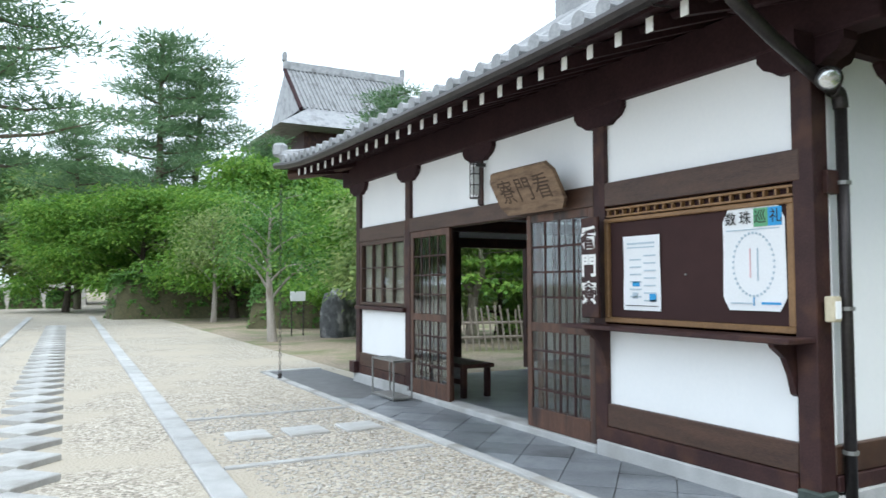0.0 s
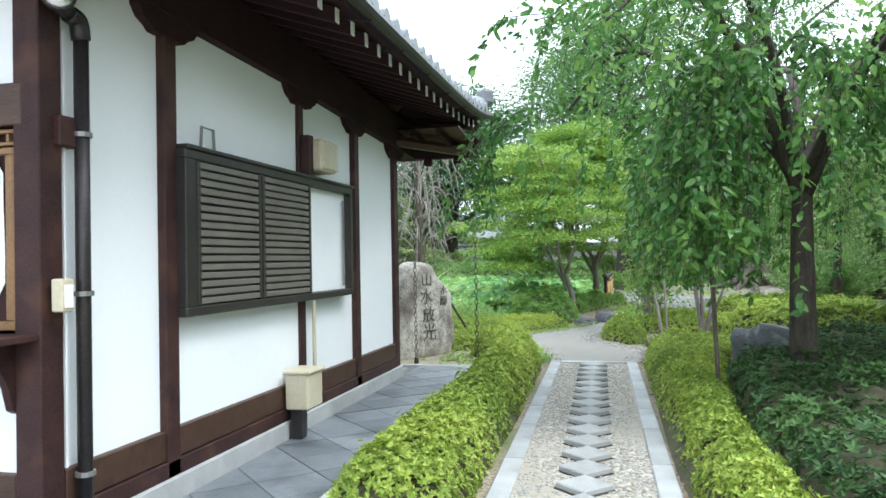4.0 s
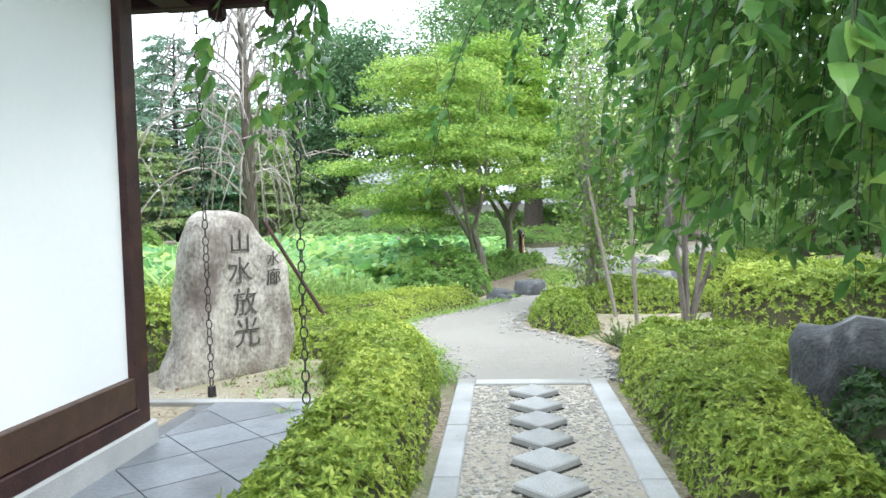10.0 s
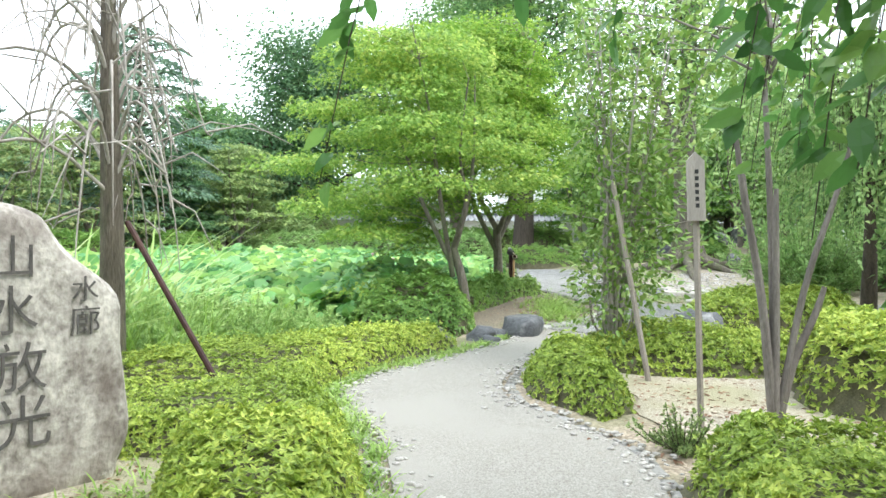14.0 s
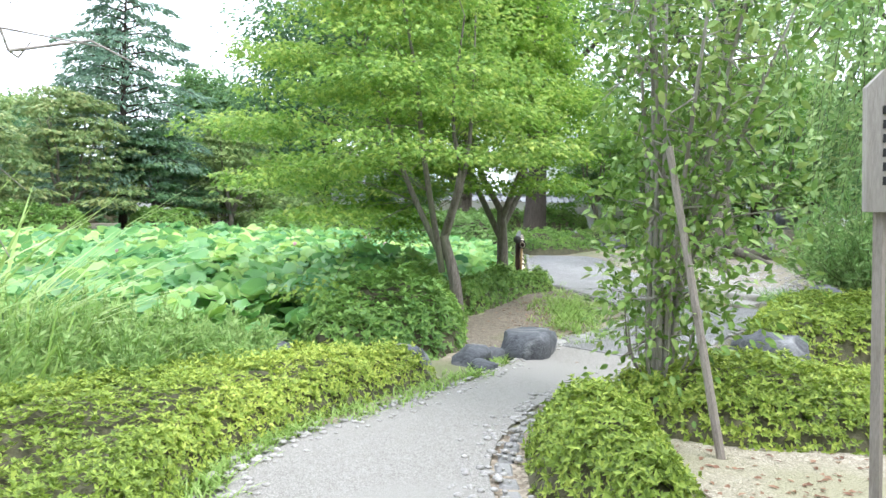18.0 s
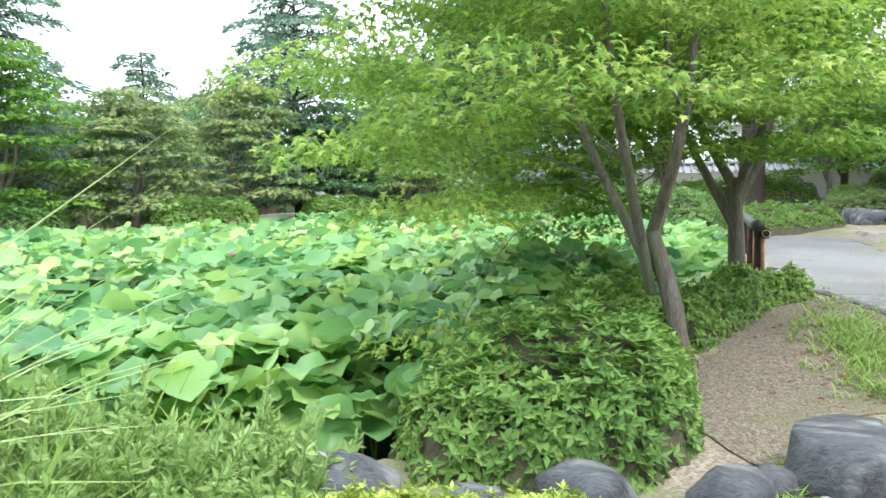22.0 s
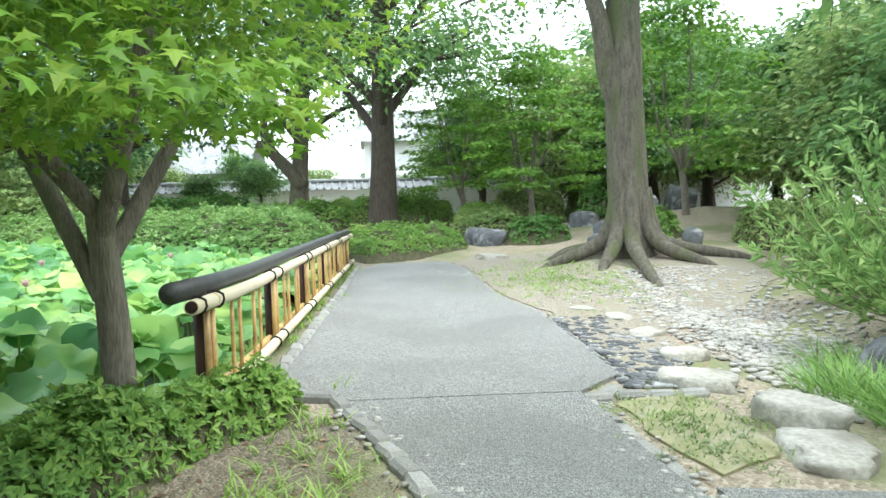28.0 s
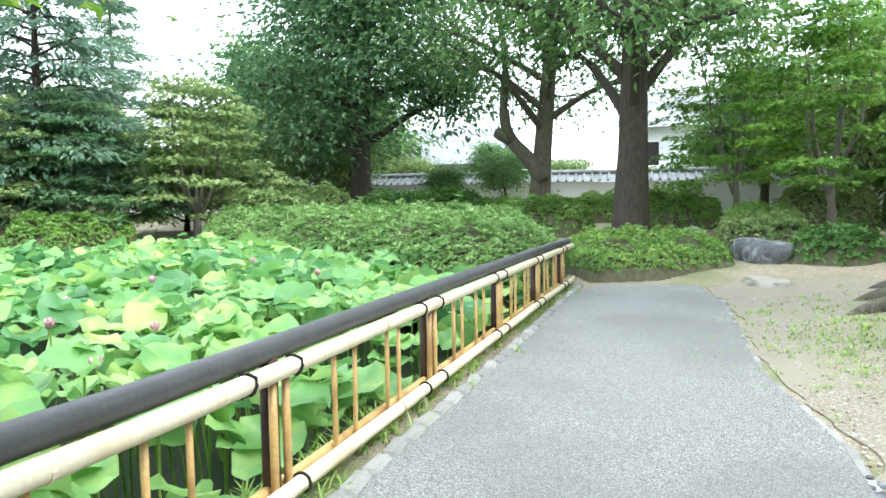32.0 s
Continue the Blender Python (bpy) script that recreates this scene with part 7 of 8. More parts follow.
for x, y, rad, n, ln in ((24.3, -4.1, 0.4, 450, 0.42), (24.8, -4.5, 0.45, 400, 0.42), (23.5, -4.05, 0.35, 380, 0.40), (23.0, -3.95, 0.3, 260, 0.36), (25.6, -4.9, 0.4, 260, 0.4)):
    blade_clump("sedge", (x, y, land(x, y)), rad, n, ln, 0.012, SHRUB_MID, "low tuft of green sedge by the stones", "grass", 0.5, 1.0)


def willow_shrub(at, height, spread, label, seed, material=None, n=70, name="feathery_shrub", size=0.12, thin=0.3):
    t = thing(name, at, label, "shrub")
    r = np.random.default_rng(seed)
    lines, feet, ways = [], [], []
    for i in range(n):
        az = r.random() * 6.28
        lobe = 0.86 + 0.16 * math.sin(3 * az + seed) + 0.12 * math.sin(7 * az + 2 * seed)
        R = spread * (0.25 + 0.8 * r.random()) * lobe
        h = lobe * height * (0.25 + 0.75 * r.random()) * (1.1 - 0.45 * R / spread)
        line = smooth_line([at, (at[0] + math.cos(az) * R * 0.62, at[1] + math.sin(az) * R * 0.62, at[2] + h * 0.45), (at[0] + math.cos(az) * R, at[1] + math.sin(az) * R, at[2] + h)], 5)
        lines.append((line, np.linspace(0.006, 0.002, len(line))))
        u = 0.12 + 0.88 * r.random(60)
        q = np.stack([np.interp(u, np.linspace(0, 1, len(line)), line[:, a]) for a in range(3)], 1)
        feet.append(q), ways.append(unit(line[-1] - line[-3]) * 0.6 + r.normal(size=(60, 3)) * 0.5)
    part("stem_spray", wood_build(lines, 5), GRASS if name == "leafy_weed" else BARK, t, "many thin stems", True, kind="stuff")
    feet, ways = np.concatenate(feet), np.concatenate(ways)
    ln = size * (0.6 + 0.7 * r.random(len(feet)))
    leaves("foliage", feet, ways, r.normal(size=(len(feet), 3)) + [0, 0, 0.5], ln, ln * thin, material or FEATHER, t, "kite", 0.1, "narrow feathery leaves")


willow_shrub((25.9, -6.2, -0.1), 2.75, 1.9, "large feathery light green shrub by the dry stream", 4, None, 230, size=0.15)
boulder("boulder", (25.1, -5.0, land(25.1, -5.0)), (0.9, 0.6, 0.4), STONE_GREY, "dark boulder at the edge of the dry stream", 33, 20)
boulder("boulder", (24.2, -4.85, land(24.2, -4.85)), (0.7, 0.5, 0.34), STONE_GREY, "dark boulder behind the sedge", 34, 60)
for k, (x, y, h, s) in enumerate(((15.2, 3.9, 1.0, 0.6), (15.9, 3.6, 0.95, 0.55), (16.5, 3.3, 0.85, 0.55), (16.9, 2.9, 0.7, 0.5), (15.6, 4.5, 1.1, 0.6), (16.4, 3.9, 0.95, 0.55), (14.6, 4.2, 1.0, 0.55), (17.2, 2.5, 0.55, 0.45), (17.1, 3.3, 0.75, 0.5), (15.3, 3.3, 0.7, 0.5), (16.1, 2.9, 0.65, 0.5), (14.0, 4.1, 0.9, 0.5), (16.9, 3.7, 0.8, 0.45), (17.5, 2.9, 0.6, 0.4), (13.6, 4.4, 0.8, 0.5), (16.7, 2.45, 0.5, 0.4))):
    willow_shrub((x, y, land(x, y) - 0.03), h, s, "soft leafy green weeds on the pond bank", 70 + k, WEED, 62, "leafy_weed", 0.06, 0.36)
willow_shrub((13.5, -0.62, 0.0), 0.34, 0.3, "low dry twiggy shrub at the edge of the sand", 91, OLIVE, 40, "twiggy_shrub", 0.03, 0.4)
willow_shrub((28.5, -6.6, 0.0), 2.2, 1.0, "feathery grey green shrub", 6, OLIVE, 110)

# ---- boundary wall ----
bwall = thing("boundary_wall", (60, 5, 0.2), "long white plastered wall capped with grey tiles", "wall", kind="structure")
box_part("wall_body", (60.0, -30, 0.0), (60.35, 50, 2.0), PLASTER, bwall, "", 0.01)
box_part("stone_footing", (59.94, -30, 0.0), (60.41, 50, 0.45), GRANITE, bwall)
part("tile_cap", Build().add([(59.65, -30, 2.02), (59.65, 50, 2.02), (60.18, 50, 2.42), (60.18, -30, 2.42), (60.7, 50, 2.02), (60.7, -30, 2.02)], [(0, 3, 2, 1), (3, 5, 4, 2), (0, 1, 4, 5)]), TILE, bwall, "grey tile coping")
caps = Build()
for k in range(200):
    y = -30 + k * 0.4
    caps.tube([(59.62, y, 2.07), (60.18, y, 2.47)], 0.06, 6)
part("cap_tiles", caps, TILE, bwall, "rows of round cover tiles", kind="stuff")
part("cap_ridge", Build().tube([(60.18, -30, 2.5), (60.18, 50, 2.5)], 0.11, 8), TILE, bwall)


def far_house(at, w, d, h, label, turn=0):
    t = thing("house", at, label, "house", "houses behind the wall")
    x, y, z = at
    box_part("wall", (x - d / 2, y - w / 2, z), (x + d / 2, y + w / 2, z + h), PLASTER, t, "", 0.02)
    b = Build()
    for s in (-1, 1):
        b.add([(x, y - w / 2 - 0.6, z + h + d * 0.32), (x, y + w / 2 + 0.6, z + h + d * 0.32), (x + s * (d / 2 + 0.7), y + w / 2 + 0.6, z + h - 0.25), (x + s * (d / 2 + 0.7), y - w / 2 - 0.6, z + h - 0.25)], [(0, 1, 2, 3)[::s]])
    part("roof", b, TILE, t, "grey tiled roof")
    for k in range(3):
        yy = y - w / 3 + k * w / 3
        wd = box_part("window", (x - d / 2 - 0.03, yy - 0.5, z + h * 0.55), (x - d / 2 + 0.05, yy + 0.5, z + h * 0.8), METAL_DARK, t, "", 0.01)


far_house((72, 14, 0), 9, 7, 3.6, "white house with a grey tiled roof behind the wall")
far_house((74, -3, 0), 9, 7, 5.6, "two-storey white house with a grey roof behind the wall")

# ---- details of the temple office ----
GLASS, _n, _l, _p = nodes_of("window glass")
_p.inputs["Base Color"].default_value = (0.8, 0.85, 0.85, 1)
_p.inputs["Roughness"].default_value, _p.inputs["Transmission Weight"].default_value, _p.inputs["IOR"].default_value = 0.03, 1.0, 1.45
PAPER = mat("printed paper", (0.78, 0.80, 0.82), (0.84, 0.86, 0.88), 0.7, 3, 60, 0.03)
INK_GREY = mat("pale blue ink", (0.42, 0.52, 0.60), (0.52, 0.60, 0.66), 0.7, 20, 90, 0)
INK_BLUE = mat("blue ink", (0.04, 0.30, 0.62), (0.05, 0.34, 0.68), 0.7, 20, 90, 0)
INK_GREEN = mat("green ink", (0.12, 0.36, 0.18), (0.15, 0.40, 0.22), 0.7, 20, 90, 0)
INK_BLACK = mat("black ink", (0.015, 0.015, 0.015), (0.03, 0.03, 0.03), 0.8, 20, 90, 0)
WHITE_PAINT = mat("white brushed paint", (0.78, 0.78, 0.76), (0.84, 0.84, 0.82), 0.7, 20, 90, 0.05)
MAROON = mat("maroon felt board", (0.032, 0.013, 0.013), (0.045, 0.019, 0.018), 0.95, 5, 120, 0.1)
PLAQUE = mat("weathered plaque wood", (0.16, 0.10, 0.06), (0.28, 0.19, 0.12), 0.85, 4, 40, 0.4, stretch=(1, 1, 6), stain=(0.11, 0.07, 0.045), stain_scale=3)


def glyphs(name, text, size, m, material, parent, label="", depth=0.002, bold=0.0):
    """Characters of the built-in font as a mesh, standing at the pose m."""
    cu = bpy.data.curves.new(name, "FONT")
    cu.body, cu.size, cu.align_x, cu.align_y, cu.extrude, cu.offset = text, size, "CENTER", "CENTER", depth, bold
    tmp = new("glyphs_tmp", cu)
    me = bpy.data.meshes.new_from_object(tmp.evaluated_get(bpy.context.evaluated_depsgraph_get()))
    bpy.data.objects.remove(tmp)
    me.materials.clear()
    me.materials.append(material)
    ob = new(name, me)
    if parent:
        ob.parent = parent
        m = Matrix.Translation(-Vector(BASE[parent.name])) @ m
    ob.matrix_basis = m
    return tagged(ob, label)


FACE = pose(0, 0, 0, 90, 0, -90)


def on_front(x, y, z, lean=0):
    """A pose on the front wall: text faces the forecourt."""
    return Matrix.Translation((x, y, z)) @ FACE @ pose(0, 0, 0, lean)


# notice board bay
board = part("notice_board", Build().box((FX + 0.0, 2.74, 1.20), (FX + 0.05, 4.46, 2.0), 0.004), MAROON, house, "maroon felt notice board in a golden wood frame")
for lo, hi in (((FX - 0.03, 2.69, 1.155), (FX + 0.06, 4.51, 1.20)), ((FX - 0.03, 2.69, 2.0), (FX + 0.06, 4.51, 2.035)), ((FX - 0.03, 2.69, 1.20), (FX + 0.06, 2.74, 2.0)), ((FX - 0.03, 4.46, 1.20), (FX + 0.06, 4.51, 2.0))):
    part("frame", Build().box(lo, hi, 0.006), WOOD_GOLD, board, "golden wood frame")
box_part("transom_back", (FX + 0.03, 2.7, 2.035), (FX + 0.06, 4.5, 2.14), WOOD_UNDER, house)
for z in (2.055, 2.115):
    box_part("transom_rail", (FX - 0.015, 2.7, z - 0.009), (FX + 0.03, 4.5, z + 0.009), WOOD_GOLD, house, "golden transom rail", 0.003)
for k in range(20):
    y = 2.74 + k * 0.0915
    box_part("transom_bar", (FX - 0.01, y - 0.008, 2.064), (FX + 0.03, y + 0.008, 2.106), WOOD_GOLD, house, "", 0.002)
shelf = part("counter_shelf", Build().box((4.37, 2.56, 1.105), (4.66, 4.80, 1.14), 0.006), WOOD, house, "dark wooden counter shelf")
for y in (2.72, 4.52):
    pts = [(0, 0), (-0.24, 0), (-0.22, -0.03), (-0.12, -0.10), (-0.06, -0.22), (-0.03, -0.33), (0, -0.35)]
    co = [(FX + a, y + w, 1.105 + b) for w in (-0.022, 0.022) for a, b in pts]
    k = len(pts)
    part("shelf_bracket", Build().add(co, [tuple(range(k)), tuple(range(2 * k - 1, k - 1, -1))] + [(i, i + k, (i + 1) % k + k, (i + 1) % k) for i in range(k)]), WOOD, shelf)


def poster(y0, y1, z0, z1, label, cut=0.0):
    t = thing("poster", (FX - 0.012, (y0 + y1) / 2, z0), label, "poster", "posters on the notice board")
    m, n = 7, 9
    co, f = [], []
    for i in range(m):
        for j in range(n):
            u, v = i / (m - 1), j / (n - 1)
            y, z = y0 + (y1 - y0) * u, z0 + (z1 - z0) * v
            if cut and i in (0, m - 1) and j in (0, n - 1):
                y += cut * (1 if i == 0 else -1)
            co.append((FX - 0.012 + 0.004 * math.sin(6 * v + 4 * u) * (abs(u - 0.5) > 0.3), y, z))
    for i in range(m - 1):
        for j in range(n - 1):
            a = i * n + j
            f.append((a, a + 1, a + n + 1, a + n))
    part("sheet", Build().add(co, f), PAPER, t, "", True)
    return t


def bars(parent, rows, x=FX - 0.019):
    for y0, y1, z0, z1, m_ in rows:
        part("print_bar", Build().box((x, y0, z0), (x + 0.003, y1, z1), 0.0005), m_, parent)


p1 = poster(3.875, 4.29, 1.265, 1.87, "white printed notice with pale blue lines pinned to the board")
bars(p1, [(3.93, 4.24, 1.80, 1.815, INK_GREY), (3.93, 4.24, 1.77, 1.78, INK_GREY)] + [(3.92 + 0.16 * (k % 2), 4.05 + 0.16 * (k % 2), 1.70 - 0.03 * k, 1.712 - 0.03 * k, INK_GREY) for k in range(13)] + [(3.92, 3.99, 1.34, 1.40, INK_BLUE), (4.12, 4.18, 1.36, 1.41, INK_GREY), (4.10, 4.18, 1.46, 1.50, INK_BLUE), (3.9, 4.26, 1.30, 1.306, INK_BLACK)])
p2 = poster(2.76, 3.265, 1.295, 2.0, "pale blue poster with a ring of beads and a coloured heading", 0.05)
bars(p2, [(2.78, 2.885, 1.865, 1.99, INK_BLUE), (2.885, 3.0, 1.865, 1.99, INK_GREEN), (2.80, 3.23, 1.845, 1.853, INK_GREY), (2.80, 2.95, 1.34, 1.355, INK_BLUE), (3.0, 3.2, 1.34, 1.35, INK_GREY)])
for k, ch in enumerate("数珠巡礼"):
    glyphs("heading", ch, 0.10, on_front(FX - 0.021, 3.19 - 0.122 * k, 1.925), INK_BLACK, p2, "", 0.001)
for k in range(34):
    a = k / 34 * 2 * np.pi
    y, z = 3.01 + 0.165 * math.sin(a), 1.61 + 0.215 * math.cos(a)
    part("bead", Build().tube([(FX - 0.016, y, z), (FX - 0.020, y, z)], 0.0095, 6), INK_GREY, p2)
bars(p2, [(2.97, 2.98, 1.50, 1.72, INK_GREY), (3.03, 3.04, 1.52, 1.72, mat("pink ink", (0.75, 0.5, 0.52), (0.8, 0.55, 0.57), 0.7)), (3.005, 3.015, 1.33, 1.39, INK_BLUE)])
part("pin", Build().tube([(FX - 0.012, 3.62, 1.55), (FX + 0.002, 3.62, 1.55)], 0.008, 8), METAL_GREY, board, "steel pin")

# vertical name plank
plank = thing("name_plank", (4.5, 4.56, 1.2), "dark wooden name plank with white brushed characters", "sign")
part("plank", Build().box((4.50, 4.455, 1.19), (4.535, 4.675, 2.05), 0.008), WOOD, plank)
for k, ch in enumerate("看門寮"):
    glyphs("character", ch, 0.205, on_front(4.4965, 4.565, 1.86 - 0.235 * k), WHITE_PAINT, plank, "white brushed character", 0.001, 0.006)
# tilted plaque over the door
plaque = thing("name_plaque", (4.45, 5.4, 2.2), "weathered tilted wooden plaque with carved characters", "sign")
lean = 28
tilt = np.array(Matrix.Rotation(radians(-lean), 3, "Y"))
out = [(-0.52, -0.14), (-0.44, -0.23), (0.44, -0.23), (0.52, -0.14), (0.52, 0.14), (0.44, 0.23), (-0.44, 0.23), (-0.52, 0.14)]
co = np.array([(w, a, b) for w in (-0.02, 0.02) for a, b in out]) @ tilt.T + np.array([4.44, 5.40, 2.38])
part("panel", Build().add(co, [tuple(range(8)), tuple(range(15, 7, -1))] + [(i, i + 8, (i + 1) % 8 + 8, (i + 1) % 8) for i in range(8)]), PLAQUE, plaque)
for k, ch in enumerate("寮門看"):
    m = Matrix.Translation((4.44, 5.40, 2.38)) @ Matrix.Rotation(radians(-lean), 4, "Y") @ Matrix.Translation((-0.0225, 0.29 - 0.29 * k, 0)) @ FACE
    glyphs("character", ch, 0.27, m, mat("faded plaque ink", (0.05, 0.03, 0.02), (0.08, 0.05, 0.03), 0.9), plaque, "faded dark carved character", 0.001)
# wall lantern
lantern = thing("wall_lantern", (4.52, 6.50, 2.4), "slim black caged wall lantern with frosted glass", "lamp")
part("shade", Build().tube([(4.53, 6.50, 2.46), (4.53, 6.50, 2.76)], 0.045, 10), mat("frosted lamp glass", (0.55, 0.57, 0.56), (0.65, 0.67, 0.66), 0.5), lantern, "frosted glass shade", True)
for k in range(4):
    a = k * np.pi / 2 + 0.78
    part("cage_bar", Build().tube([(4.53 + 0.055 * math.cos(a), 6.50 + 0.055 * math.sin(a), 2.42), (4.53 + 0.055 * math.cos(a), 6.50 + 0.055 * math.sin(a), 2.80)], 0.006, 5), METAL_DARK, lantern)
for z in (2.42, 2.56, 2.68, 2.80):
    part("cage_ring", Build().tube([(4.53 + 0.055 * math.cos(a), 6.50 + 0.055 * math.sin(a), z) for a in np.linspace(0, 2 * np.pi, 13)], 0.006, 5), METAL_DARK, lantern)
part("wall_bracket", Build().box((4.56, 6.48, 2.77), (4.66, 6.52, 2.81), 0.004), METAL_DARK, lantern)


# sliding lattice doors and the window
def lattice_door(y0, y1, x, cols=3, name="sliding_door"):
    d = part(name, Build().box((x - 0.018, y0 + 0.075, 1.02), (x + 0.018, y1 - 0.075, 1.11)), WOOD_DOOR, house, "brown wooden sliding door with glazed lattice")
    for a in (y0, y1 - 0.075):
        part("stile", Build().box((x - 0.018, a, 0.09), (x + 0.018, a + 0.075, 2.16)), WOOD_DOOR, d)
    for za, zb in ((0.09, 0.28), (2.08, 2.16)):
        part("door_rail", Build().box((x - 0.018, y0 + 0.075, za), (x + 0.018, y1 - 0.075, zb)), WOOD_DOOR, d)
    for za, zb, rows in ((0.28, 1.02, 4), (1.11, 2.08, 4)):
        part("pane", Build().box((x - 0.004, y0 + 0.075, za), (x + 0.004, y1 - 0.075, zb), 0.001), GLASS, d, "glass pane").visible_shadow = False
        for k in range(1, cols + 1):
            y = y0 + 0.075 + (y1 - y0 - 0.15) * k / (cols + 1)
            part("muntin", Build().box((x - 0.012, y - 0.011, za), (x + 0.012, y + 0.011, zb), 0.003), WOOD, d)
        for k in range(1, rows):
            z = za + (zb - za) * k / rows
            part("muntin", Build().box((x - 0.010, y0 + 0.075, z - 0.010), (x + 0.010, y1 - 0.075, z + 0.010), 0.003), WOOD, d)


lattice_door(4.66, 5.68, FX + 0.0)
lattice_door(4.70, 5.60, FX + 0.065)
lattice_door(7.28, 8.32, FX + 0.0)
lattice_door(7.34, 8.30, FX + 0.065)
win = part("window", Build().box((FX - 0.02, 8.47, 1.17), (FX + 0.06, 8.53, 2.12)).box((FX - 0.02, 10.0, 1.17), (FX + 0.06, 10.06, 2.12)).box((FX - 0.02, 8.53, 1.17), (FX + 0.06, 10.0, 1.22)).box((FX - 0.02, 8.53, 2.06), (FX + 0.06, 10.0, 2.12)), WOOD_BROWN, house, "wooden sash window with glass panes")
box_part("window_sill", (FX - 0.08, 8.44, 1.11), (FX + 0.1, 10.14, 1.165), WOOD, house)
for k in range(2):
    part("pane", Build().box((FX + 0.008 + 0.02 * k, 8.53 + 0.73 * k, 1.22), (FX + 0.014 + 0.02 * k, 9.28 + 0.72 * k, 2.06), 0.001), GLASS, win).visible_shadow = False
for y in (8.9, 9.27, 9.62):
    part("muntin", Build().box((FX - 0.01, y - (0.03 if y == 9.27 else 0.009), 1.22), (FX + 0.05, y + (0.03 if y == 9.27 else 0.009), 2.06), 0.004), WOOD_BROWN, win)
for z in (1.42, 1.72):
    part("muntin", Build().box((FX - 0.005, 8.53, z - 0.009), (FX + 0.03, 10.0, z + 0.009), 0.004), WOOD_BROWN, win)
box_part("window_blind", (FX + 0.06, 8.5, 1.2), (FX + 0.08, 10.03, 2.1), mat("pale roller blind", (0.40, 0.36, 0.28), (0.50, 0.45, 0.36), 0.9), win, "pale roller blind")
# hall behind the doors
# Added wall in dark wood, so the door glass looks onto an unlit room.
box_part("partition", (FX + 0.12, 4.44, 0.04), (9.0, 4.54, 3.0), WOOD, house, "added inner partition, dark to stand for the unlit hall")
box_part("ceiling", (FX + 0.1, SY + 0.1, 2.95), (BX - 0.1, NY - 0.1, 3.0), WOOD_UNDER, None, "dark boarded ceiling", kind="structure")
for y in (6.4, 8.3):
    box_part("inner_beam", (FX + 0.12, y, 2.2), (BX - 0.1, y + 0.12, 2.36), WOOD, house)
for y0 in (6.37, 7.72):
    box_part("door_jamb", (y0, NY - 0.1, 0.05), (y0 + 0.06, NY + 0.02, 2.1), WOOD, house)
bench = thing("bench", (5.5, 8.1, 0.04), "dark wooden bench inside the entrance hall", "bench")
part("seat", Build().box((5.05, 7.65, 0.42), (5.5, 9.3, 0.47), 0.008), WOOD, bench)
for x, y in ((5.1, 7.75), (5.45, 7.75), (5.1, 9.2), (5.45, 9.2)):
    part("leg", Build().box((x - 0.035, y - 0.035, 0.04), (x + 0.035, y + 0.035, 0.42), 0.006), WOOD, bench)
part("stretcher", Build().box((5.1, 7.78, 0.2), (5.14, 9.17, 0.26), 0.004), WOOD, bench)
# umbrella rack by the door
rack = thing("umbrella_rack", (4.42, 8.35, 0.03), "grey metal umbrella rack on the paving", "rack")
for y in (8.02, 8.68):
    for x in (4.25, 4.5):
        part("leg", Build().box((x - 0.01, y - 0.01, 0.03), (x + 0.01, y + 0.01, 0.52), 0.002), METAL_GREY, rack)
for x in (4.25, 4.33, 4.42, 4.5):
    part("top_bar", Build().box((x - 0.008, 8.01, 0.51), (x + 0.008, 8.69, 0.528), 0.002), METAL_GREY, rack)
for y in (8.02, 8.68):
    part("end_bar", Build().box((4.24, y - 0.01, 0.505), (4.51, y + 0.01, 0.53), 0.002), METAL_GREY, rack)
part("tray", Build().box((4.24, 8.01, 0.04), (4.51, 8.69, 0.07), 0.004), METAL_GREY, rack)
# corner floodlight and switch box
flood = thing("floodlight", (4.62, 2.44, 2.72), "round floodlight with a clear lens at the eaves corner", "lamp")
part("housing", Build().tube([(4.66, 2.47, 2.76), (4.62, 2.43, 2.745), (4.575, 2.385, 2.725)], [0.03, 0.075, 0.08], 16), METAL_DARK, flood, "", True)
part("lens", Build().tube([(4.574, 2.384, 2.7245), (4.566, 2.376, 2.721)], [0.07, 0.05], 16), mat("lamp reflector", (0.6, 0.62, 0.63), (0.75, 0.76, 0.77), 0.15, metal=0.8), flood, "silvery reflector lens", True)
part("arm", Build().tube([(4.66, 2.47, 2.76), (4.70, 2.55, 2.80)], 0.014, 6), METAL_DARK, flood)
sw = thing("switch_box", (4.74, 2.52, 1.25), "small beige switch box on the corner post", "box")
part("case", Build().box((4.66, 2.455, 1.24), (4.745, 2.52, 1.40), 0.008), BEIGE, sw)
part("cover", Build().box((4.675, 2.448, 1.26), (4.73, 2.456, 1.37), 0.004), PLASTER, sw)
